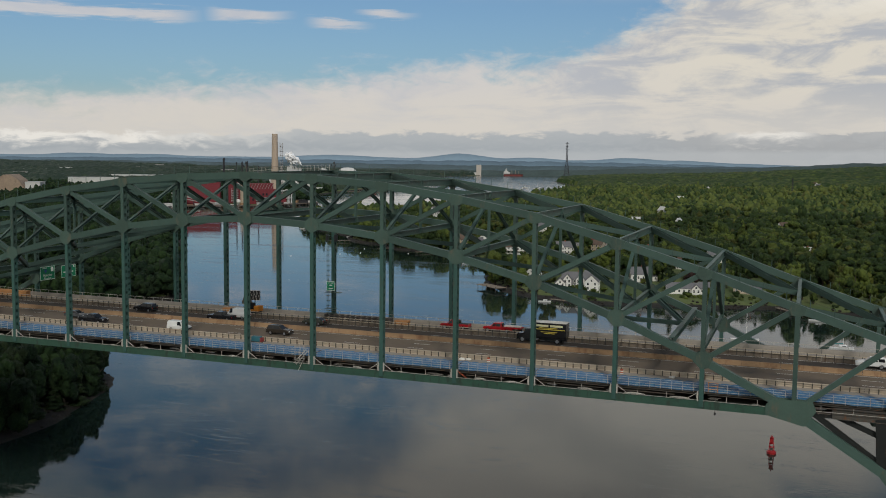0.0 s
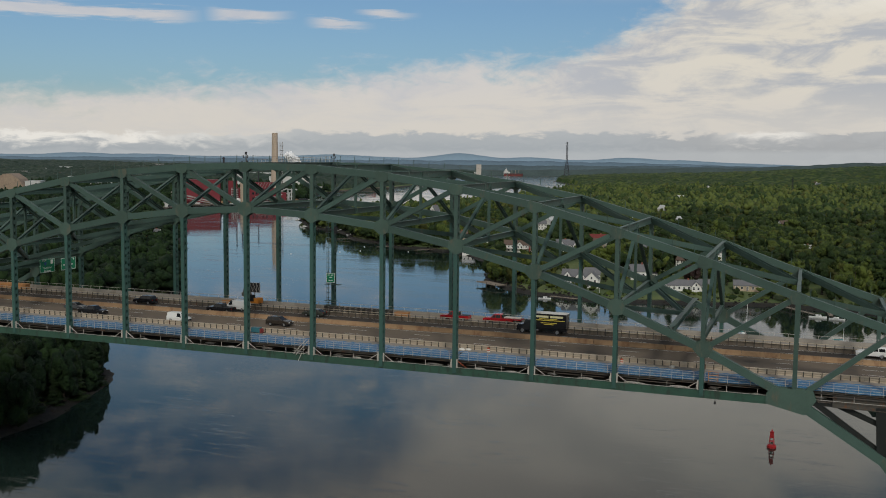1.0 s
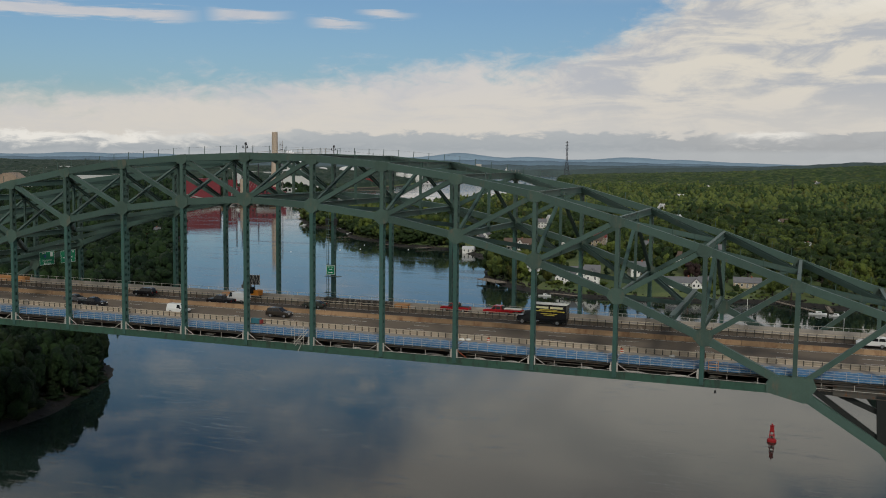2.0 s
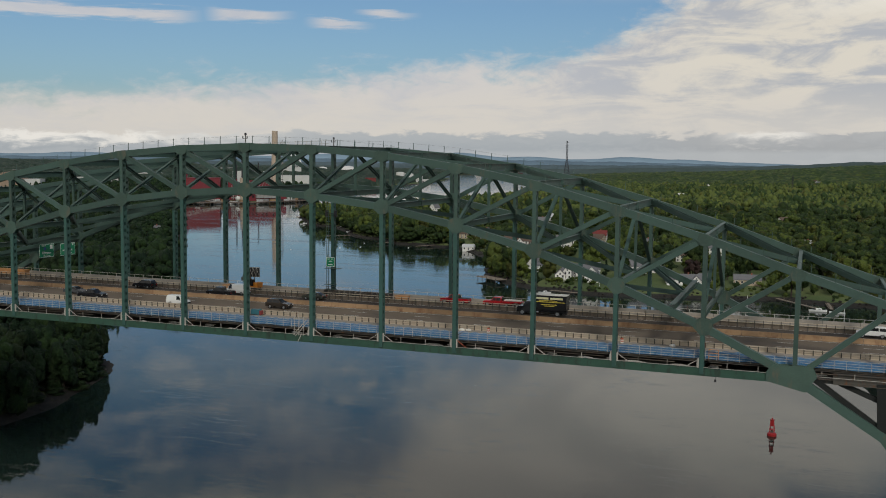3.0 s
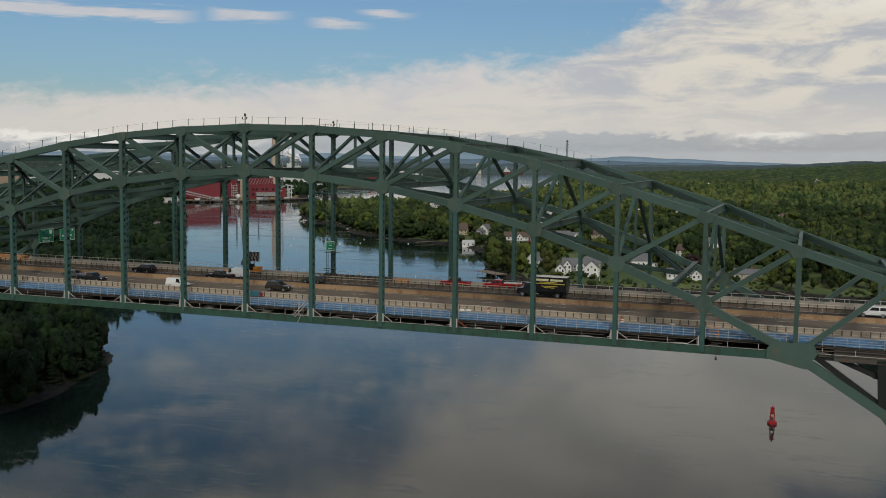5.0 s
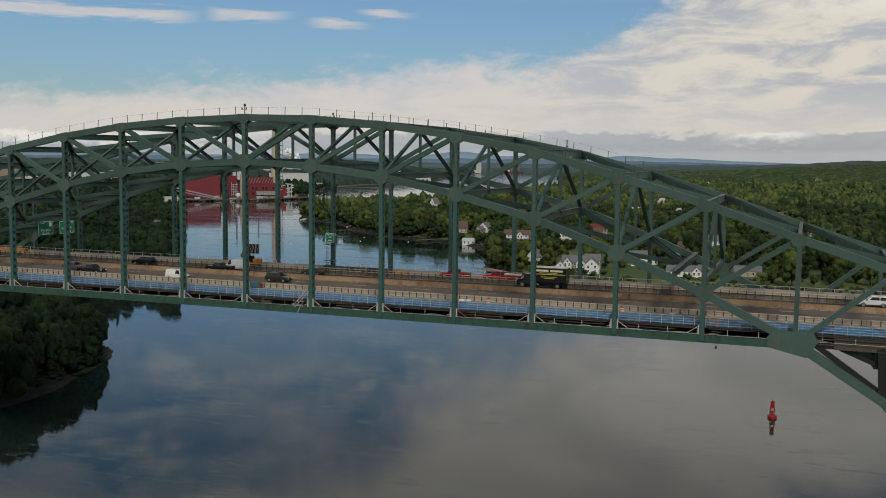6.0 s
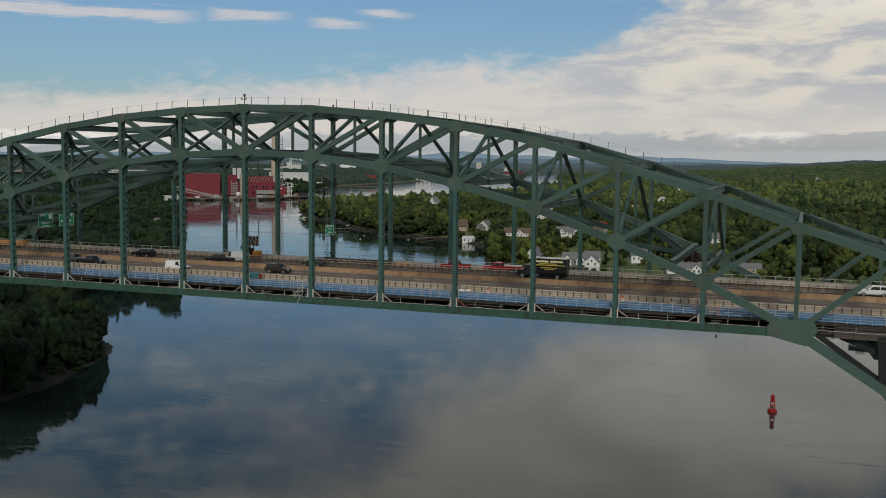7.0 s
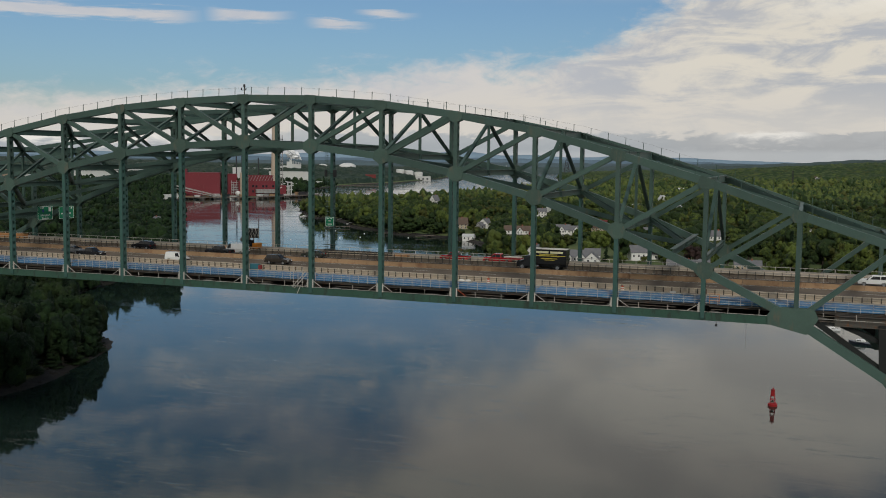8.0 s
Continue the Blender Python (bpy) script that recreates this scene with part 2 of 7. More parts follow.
def water_mat():
    m = bpy.data.materials.new("river_water")
    m.use_nodes = True
    g = Graph(m.node_tree)
    p = g.node("ShaderNodeNewGeometry").outputs["Position"]
    calm = g.noise(g.mul(p, (0.010, 0.022, 0)), 1.0, 4.0, 0.6, 1.2)
    rip = g.noise(g.mul(p, (0.22, 0.75, 0)), 1.0, 5.0, 0.6, 0.5)
    swirl = g.noise(g.mul(p, (0.040, 0.085, 0)), 1.0, 5.0, 0.6, 0.9)
    xyz = g.node("ShaderNodeSeparateXYZ")
    g.put(xyz.inputs[0], p)
    wind = g.ramp(xyz.outputs[1], 1500, 3000)                  # the wide reach upriver is ruffled
    breeze = g.math("MULTIPLY", g.ramp(xyz.outputs[1], 60, 520), g.ramp(calm, 0.30, 0.62, 0.35, 1.0))
    lane = g.noise(g.mul(p, (0.010, 0.055, 0)), 1.0, 5.0, 0.62, 1.0)      # cat's paws drawn out along the stream
    breeze = g.math("ADD", breeze, g.math("MULTIPLY", breeze, g.ramp(lane, 0.47, 0.60, 0.0, 2.2)))
    b = g.node("ShaderNodeBsdfPrincipled")
    g.put(b.inputs["Base Color"], g.mix(calm, (0.010, 0.024, 0.021), (0.016, 0.026, 0.020)))
    g.put(b.inputs["Roughness"], g.math("ADD", g.ramp(calm, 0.35, 0.7, 0.006, 0.022), g.math("ADD", g.math("MULTIPLY", breeze, 0.045), g.math("MULTIPLY", wind, 0.06))))
    b.inputs["IOR"].default_value = 1.33
    bp = g.node("ShaderNodeBump")
    bp.inputs["Strength"].default_value = 1.0
    bp.inputs["Distance"].default_value = 0.009
    g.put(bp.inputs["Height"], g.math("MULTIPLY", rip, g.math("MULTIPLY", g.ramp(calm, 0.3, 0.7, 0.3, 1.0), g.math("SUBTRACT", 1.0, wind))))
    # short eddy lines where the tide curls the surface
    curl = g.noise(g.mul(p, (0.075, 0.26, 0)), 1.0, 5.0, 0.65, 1.6)
    eddy = g.math("MULTIPLY", g.ramp(curl, 0.56, 0.70), g.ramp(g.noise(g.mul(p, (0.02, 0.03, 0)), 1.0, 3.0, 0.6), 0.42, 0.60))
    b3 = g.node("ShaderNodeBump")
    b3.inputs["Strength"].default_value = 1.0
    b3.inputs["Distance"].default_value = 0.016
    g.put(b3.inputs["Height"], g.math("MULTIPLY", eddy, g.ramp(xyz.outputs[1], 900, 300)))
    g.put(b3.inputs["Normal"], bp.outputs[0])
    b2 = g.node("ShaderNodeBump")
    b2.inputs["Strength"].default_value = 1.0
    b2.inputs["Distance"].default_value = 0.012
    g.put(b2.inputs["Height"], g.math("MULTIPLY", swirl, g.math("SUBTRACT", 1.0, wind)))
    g.put(b2.inputs["Normal"], b3.outputs[0])
    g.put(b.inputs["Normal"], b2.outputs[0])
    out = g.node("ShaderNodeOutputMaterial")
    g.put(out.inputs[0], b.outputs[0])
    return m


M = {
    "green": mat("green_steel_paint", (0.050, 0.090, 0.074), 0.5, 0.0, 0.22, 0.30, 0.12, 10, (0.095, 0.090, 0.065), (0.58, 0.78), piece=0.16),
    "green_plate": mat("green_node_plate_paint", (0.054, 0.093, 0.074), 0.55, 0.0, 0.26, 0.45, 0.15, 8, (0.110, 0.105, 0.075), (0.52, 0.72), piece=0.14),
    "green_dark": mat("green_tie_paint", (0.036, 0.088, 0.062), 0.45, 0.0, 0.28, 0.5, 0.12, 9, (0.030, 0.048, 0.036), (0.50, 0.66), piece=0.08),
    "green_hanger": mat("teal_green_hanger_paint", (0.038, 0.094, 0.080), 0.5, 0.0, 0.2, 0.3, 0.12, 10, (0.075, 0.085, 0.065), (0.58, 0.78), piece=0.12),
    "steel": mat("galvanised_pipe", (0.50, 0.47, 0.42), 0.5, 0.2, 0.2, 1.0, 0.05, 6, (0.30, 0.17, 0.09), (0.6, 0.75)),
    "rust_steel": mat("old_stringer_steel", (0.07, 0.065, 0.055), 0.75, 0.0, 0.3, 0.8, 0.2, 6, (0.13, 0.06, 0.03), (0.5, 0.7)),
    "concrete": mat("pale_concrete", (0.32, 0.29, 0.25), 0.85, 0.0, 0.2, 0.25, 0.2, 12, (0.26, 0.22, 0.17), (0.55, 0.72), piece=0.06),
    "barrier": mat("stained_barrier_concrete", (0.31, 0.200, 0.112), 0.85, 0.0, 0.25, 0.3, 0.2, 10, (0.20, 0.105, 0.055), (0.50, 0.70), piece=0.1),
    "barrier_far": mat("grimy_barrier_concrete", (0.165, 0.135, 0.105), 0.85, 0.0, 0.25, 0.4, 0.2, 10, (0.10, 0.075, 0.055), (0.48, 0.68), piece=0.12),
    "asphalt": mat("worn_asphalt", (0.155, 0.122, 0.089), 0.9, 0.0, 0.22, 0.25, 0.2, 14, (0.115, 0.098, 0.08), (0.52, 0.72)),
    "tarp": mat("blue_tarpaulin", (0.040, 0.150, 0.30), 0.5, 0.0, 0.4, 0.6, 0.6, 5, (0.10, 0.24, 0.37), (0.52, 0.66), piece=0.22),
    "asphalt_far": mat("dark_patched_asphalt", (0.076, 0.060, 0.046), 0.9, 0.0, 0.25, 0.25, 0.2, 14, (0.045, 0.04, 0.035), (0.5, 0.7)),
    "white_paint": mat("white_road_paint", (0.7, 0.68, 0.62), 0.7, 0.0, 0.15, 1.0, 0.1),
    "platform": mat("dark_platform_boards", (0.095, 0.082, 0.070), 0.9, 0.0, 0.35, 0.5, 0.3, 8, (0.20, 0.175, 0.145), (0.6, 0.75)),
    # near-black: the shade under the deck is put into this colour, with rust patches
    "under_steel": mat("shade_blackened_steel", (0.009, 0.011, 0.010), 0.7, 0.0, 0.3, 0.8, 0.2, 6, (0.05, 0.03, 0.02), (0.6, 0.75)),
    "rail_beige": mat("beige_rail", (0.50, 0.42, 0.32), 0.7, 0.0, 0.15, 0.6, 0.1, 6, (0.34, 0.26, 0.18), (0.6, 0.8)),
    "pier": mat("pier_concrete", (0.40, 0.37, 0.32), 0.9, 0.0, 0.2, 0.15, 0.3, 14, (0.2, 0.17, 0.13), (0.52, 0.7)),
    "water": water_mat(),
}

# ======== building helpers ========


def thing(name, label, category, group="", kind="", at=(0, 0, 0), rz=0.0):
    e = new(name)
    e.matrix_world = pose(*at, 0, 0, rz)
    return tagged(e, label, category, group, kind)


def part(name, bm, material, parent=None, label="", smooth=False):
    """Links a bmesh, or a finished mesh, as one object under a thing or a part."""
    if isinstance(bm, bpy.types.Mesh):
        me = bm
    else:
        me = bpy.data.meshes.new(name)
        bm.to_mesh(me)
        bm.free()
    if material and not me.materials:
        me.materials.append(material)
    if smooth:
        me.shade_smooth()
    ob = new(name, me)
    if parent:
        ob.parent = parent
    if label:
        ob["label"] = label
    return ob


def box(bm, lo, hi):
    """An upright box between two corners."""
    v = [bm.verts.new((x, y, z)) for x in (lo[0], hi[0]) for y in (lo[1], hi[1]) for z in (lo[2], hi[2])]
    for f in ((0, 1, 3, 2), (4, 6, 7, 5), (0, 4, 5, 1), (2, 3, 7, 6), (0, 2, 6, 4), (1, 5, 7, 3)):
        bm.faces.new([v[i] for i in f])


def beam(bm, p, q, w, h, side=(0, 1, 0)):
    """A box girder from p to q: w along side, h across it."""
    p, q, s = Vector(p), Vector(q), Vector(side)
    ax = (q - p).normalized()
    s = (s - ax * s.dot(ax)).normalized()
    u = ax.cross(s)
    v = [bm.verts.new(o + s * (a * w / 2) + u * (b * h / 2)) for o in (p, q) for a in (-1, 1) for b in (-1, 1)]
    for f in ((0, 1, 3, 2), (4, 6, 7, 5), (0, 4, 5, 1), (2, 3, 7, 6), (0, 2, 6, 4), (1, 5, 7, 3)):
        bm.faces.new([v[i] for i in f])


def i_beam(bm, p, q, w, h, side=(0, 1, 0), t=0.08):
    """A rolled section: two flanges and a web."""
    p, q, s = Vector(p), Vector(q), Vector(side)
    ax = (q - p).normalized()
    s = (s - ax * s.dot(ax)).normalized()
    u = ax.cross(s)
    sec = [(-w / 2, -h / 2), (w / 2, -h / 2), (w / 2, -h / 2 + t), (t / 2, -h / 2 + t), (t / 2, h / 2 - t), (w / 2, h / 2 - t), (w / 2, h / 2), (-w / 2, h / 2),
           (-w / 2, h / 2 - t), (-t / 2, h / 2 - t), (-t / 2, -h / 2 + t), (-w / 2, -h / 2 + t)]
    a = [bm.verts.new(p + s * i + u * j) for i, j in sec]
    b = [bm.verts.new(q + s * i + u * j) for i, j in sec]
    for k in range(12):
        n = (k + 1) % 12
        bm.faces.new((a[k], a[n], b[n], b[k]))
    bm.faces.new(a[::-1])
    bm.faces.new(b)


def tube(bm, p, q, r, n=6, r2=None):
    p, q = Vector(p), Vector(q)
    ax = (q - p).normalized()
    s = ax.orthogonal().normalized()
    u = ax.cross(s)
    r2 = r if r2 is None else r2
    rings = [[bm.verts.new(o + (s * math.cos(k * math.tau / n) + u * math.sin(k * math.tau / n)) * rr) for k in range(n)] for o, rr in ((p, r), (q, r2))]
    for k in range(n):
        bm.faces.new((rings[0][k], rings[0][(k + 1) % n], rings[1][(k + 1) % n], rings[1][k]))
    bm.faces.new(rings[0][::-1])
    bm.faces.new(rings[1])


def plate(bm, pts, y0, y1):
    """A flat polygon of x, z points, thick from y0 to y1."""
    a = [bm.verts.new((x, y0, z)) for x, z in pts]
    b = [bm.verts.new((x, y1, z)) for x, z in pts]
    n = len(pts)
    bm.faces.new(a)
    bm.faces.new(b[::-1])
    for k in range(n):
        bm.faces.new((a[k], b[k], b[(k + 1) % n], a[(k + 1) % n]))


def loft(bm, pts, radii, n=8):
    """One closed skin round a row of points lying mostly along x."""
    rings = [[bm.verts.new((p[0], p[1] + r * math.cos(k * math.tau / n), p[2] + r * math.sin(k * math.tau / n))) for k in range(n)] for p, r in zip(pts, radii)]
    for a, b in zip(rings, rings[1:]):
        for k in range(n):
            bm.faces.new((a[k], a[(k + 1) % n], b[(k + 1) % n], b[k]))
    bm.faces.new(rings[0][::-1])
    bm.faces.new(rings[-1])


def fixed(bm):
    bmesh.ops.recalc_face_normals(bm, faces=bm.faces[:])
    return bm


# ======== the river and its banks ========
WEST = [(-20, -700), (-60, -300), (-104, -60), (-110, 10), (-115, 52), (-116, 70), (-118, 86), (-124, 105), (-132, 121), (-134, 128), (-143, 138), (-174, 147), (-202, 178),
        (-226, 216), (-246, 252), (-252, 284), (-240, 302), (-239, 312), (-262, 345), (-292, 380), (-315, 411), (-352, 470), (-432, 580), (-500, 690), (-640, 850), (-746, 962), (-778, 1043), (-800, 1130), (-732, 1194), (-700, 1330),
        (-735, 1390), (-800, 1490), (-873, 1611), (-896, 1728), (-923, 1859), (-943, 2017), (-933, 2159), (-970, 2434), (-1045, 2853), (-1130, 3150), (-1468, 3769), (-1423, 3919), (-1380, 4160), (-1400, 4300), (-1578, 4334), (-1700, 4230), (-2300, 4450),
        (-3000, 4700), (-5600, 5200), (-5600, -700)]
EAST = [(700, -700), (560, -100), (430, 200), (330, 300), (220, 370), (160, 392), (121, 399), (92, 401), (69, 410), (25, 396), (-27, 385), (-58, 399), (-84, 414),
        (-108, 452), (-128, 520), (-144, 560), (-179, 605), (-197, 621), (-227, 631), (-255, 638), (-287, 673), (-312, 684), (-382, 787), (-434, 813), (-480, 889),
        (-516, 940), (-505, 985), (-465, 1060), (-440, 1180), (-440, 1400), (-455, 1700), (-470, 2000), (-500, 2300), (-560, 2560), (-640, 2850), (-800, 3250),
        (-860, 3550), (-820, 3900), (-700, 4300), (-700, 5200), (5200, 5200), (5200, -700)]


def edge_distance(x, y, poly):
    """Distance from points to a closed outline: positive inside."""
    p = np.array(poly, float)
    q = np.roll(p, -1, 0)
    best = np.full(x.shape, 1e9)
    odd = np.zeros(x.shape, bool)
    for (ax, ay), (bx, by) in zip(p, q):
        dx, dy = bx - ax, by - ay
        t = np.clip(((x - ax) * dx + (y - ay) * dy) / (dx * dx + dy * dy), 0, 1)
        best = np.minimum(best, np.hypot(x - ax - t * dx, y - ay - t * dy))
        cross = (ay > y) != (by > y)
        odd ^= cross & (x < ax + (y - ay) * dx / (dy if dy else 1e-9))
    return np.where(odd, best, -best)


def wave(x, y, size, seed):
    """A soft roll of hills, about -1 to 1."""
    r = np.random.RandomState(seed)
    s = np.zeros(np.shape(x))
    for _ in range(9):
        a, k, ph = r.uniform(0, math.tau), r.uniform(0.6, 1.8) * math.tau / size, r.uniform(0, math.tau)
        s = s + np.sin((x * math.cos(a) + y * math.sin(a)) * k + ph)
    return s / 4.2


def step(v, lo, hi):
    t = np.clip((v - lo) / (hi - lo), 0, 1)
    return t * t * (3 - 2 * t)


def ground_height(x, y):
    x, y = np.asarray(x, float), np.asarray(y, float)
    w, e = edge_distance(x, y, WEST), edge_distance(x, y, EAST)
    d = np.maximum(w, e) + 3.0 * wave(x, y, 45, 3)
    far = np.hypot(x - 93, y + 149)
    bank = np.where(d > 0, 2.6 * step(d, 0, 8) + 5.0 * step(d, 8, 110), -0.25 * np.minimum(-d, 40) - 0.1)
    roll = step(d, 40, 300) * (3.0 + 3.5 * wave(x, y, 420, 5)) * step(far, 300, 1200)
    east = step(e, 150, 1500) * (50.0 * step(far, 900, 3800) + 4.0 * wave(x, y, 900, 8))
    west = step(w, 300, 1500) * 26.0 * step(far, 1500, 4300)
    west = west + step(w, 15, 190) * 18.0 * np.exp(-((x + 1250) ** 2 + (y - 2350) ** 2) / (2 * 330.0 ** 2))     # rise behind the power station
    return bank + np.where(d > 0, roll + np.where(e > w, east, west), 0)


def spaced(cuts):
    """Grid lines with a step for each stretch."""
    out = []
    for lo, hi, s in cuts:
        out += list(np.arange(lo, hi, s))
    return np.array(out + [cuts[-1][1]])


def grid_mesh(name, xs, ys, height):
    X, Y = np.meshgrid(xs, ys)
    Z = height(X, Y)
    nx, ny = len(xs), len(ys)
    i = np.arange(nx * ny).reshape(ny, nx)
    quads = np.stack([i[:-1, :-1], i[:-1, 1:], i[1:, 1:], i[1:, :-1]], -1).reshape(-1, 4)
    me = bpy.data.meshes.new(name)
    me.from_pydata(np.stack([X, Y, Z], -1).reshape(-1, 3), [], quads.tolist())
    me.shade_smooth()
    return me


def ground_mat():
    """Rocky foreshore, then grass and scrub, by height above the tide."""
    m = bpy.data.materials.new("grass_and_foreshore")
    m.use_nodes = True
    g = Graph(m.node_tree)
    geo = g.node("ShaderNodeNewGeometry")
    p = geo.outputs["Position"]
    s = g.node("ShaderNodeSeparateXYZ")
    g.put(s.inputs[0], p)
    fine = g.noise(p, 0.35, 6.0, 0.7)
    big = g.noise(p, 0.02, 4.0, 0.6)
    grass = g.mix(g.ramp(big, 0.40, 0.62), (0.058, 0.094, 0.024), (0.115, 0.145, 0.041))
    grass = g.mix(g.ramp(fine, 0.45, 0.75), grass, (0.085, 0.098, 0.036))
    rock = g.mix(g.ramp(fine, 0.35, 0.65), (0.009, 0.008, 0.007), (0.022, 0.018, 0.014))
    weed = g.mix(g.ramp(fine, 0.4, 0.6), (0.008, 0.007, 0.005), (0.020, 0.016, 0.011))
    level = g.math("ADD", s.outputs[2], g.math("MULTIPLY", g.math("SUBTRACT", fine, 0.5), 1.4))
    col = g.mix(g.ramp(level, 0.6, 1.1), weed, rock)
    col = g.mix(g.ramp(level, 1.3, 1.9), col, grass)
    b = g.node("ShaderNodeBsdfPrincipled")
    g.put(b.inputs["Base Color"], col)
    b.inputs["Roughness"].default_value = 0.95
    bp = g.node("ShaderNodeBump")
    bp.inputs["Strength"].default_value = 0.6
    bp.inputs["Distance"].default_value = 0.6
    g.put(bp.inputs["Height"], fine)
    g.put(b.inputs["Normal"], bp.outputs[0])
    out = g.node("ShaderNodeOutputMaterial")
    g.put(out.inputs[0], b.outputs[0])
    return m


M["ground"] = ground_mat()
xs = spaced([(-4900, -1000, 65), (-1000, -560, 16), (-560, 260, 8), (260, 700, 22), (700, 4600, 65)])
ys = spaced([(-700, -100, 40), (-100, 760, 8), (760, 1450, 13), (1450, 2400, 25), (2400, 4900, 60)])
ground = part("ground", grid_mesh("ground", xs, ys, ground_height), M["ground"])
tagged(ground, "grassy wooded river banks with dark rocky foreshore", "ground", kind="structure")
water = part("water", grid_mesh("water", spaced([(-4900, 4900, 400)]), spaced([(-1500, 4900, 400)]), lambda x, y: x * 0.0), M["water"])
tagged(water, "calm tidal river reflecting cloudy sky", "water", kind="structure")

# ======== the bridge ========
BAY, WIDTH, TIE = 12.8016, 33.76, 43.15
TOP = {0: 75.37, 1: 74.9, 2: 73.85, 3: 72.1, 4: 69.65, 5: 66.4, 6: 62.6, 7: 58.15, 8: 54.0, 9: 51.0}
RISE = {1: 0.2, 2: 0.25, 3: 0.2, 4: 0.25}      # the east half of the crown stands a little higher
SKEW = -0.0166                                 # the far truss lies a little to the west of the near one
LOW = {0: 67.95, 1: 67.25, 2: 65.75, 3: 63.15, 4: 59.75, 5: 55.1, 6: 49.75, 7: 43.4, 8: 35.4, 9: 26.0}


def top_at(k):
    return Vector((k * BAY, 0, TOP[abs(k)] + RISE.get(k, 0.0)))


def low_at(k):
    return Vector((k * BAY, 0, LOW[abs(k)]))


def gusset(bm, c, dirs, reach, y0, y1):
    """A node plate: its corners reach out along the members that meet there."""
    pts = []
    for (dx, dz), r, w in dirs:
        n = math.hypot(dx, dz)
        dx, dz = dx / n, dz / n
        for s in (-1, 1):
            pts.append((c[0] + dx * r * reach - dz * s * w, c[2] + dz * r * reach + dx * s * w))
    pts.sort(key=lambda q: math.atan2(q[1] - c[2], q[0] - c[0]))
    plate(bm, pts, y0, y1)


def hanger_mesh(bm, x, z0, z1, w=0.62, d=0.95):
    """A laced box post: two solid faces, the others open between batten plates."""
    t = 0.07
    for s in (-1, 1):
        box(bm, (x - w / 2, s * d / 2 - t / 2, z0), (x + w / 2, s * d / 2 + t / 2, z1))
    n = max(2, int((z1 - z0) / 1.25))
    pitch = (z1 - z0) / n
    for s in (-1, 1):
        for e in (-1, 1):
            box(bm, (x + s * (w / 2 - 0.03) - 0.03, e * (d / 2 - 0.13) - 0.11, z0), (x + s * (w / 2 - 0.03) + 0.03, e * (d / 2 - 0.13) + 0.09, z1))
        for k in range(n + 1):
            zc = z0 + k * pitch
            box(bm, (x + s * (w / 2 - 0.03) - 0.032, -d / 2 + 0.04, max(z0, zc - 0.36)), (x + s * (w / 2 - 0.03) + 0.032, d / 2 - 0.04, min(z1, zc + 0.36)))


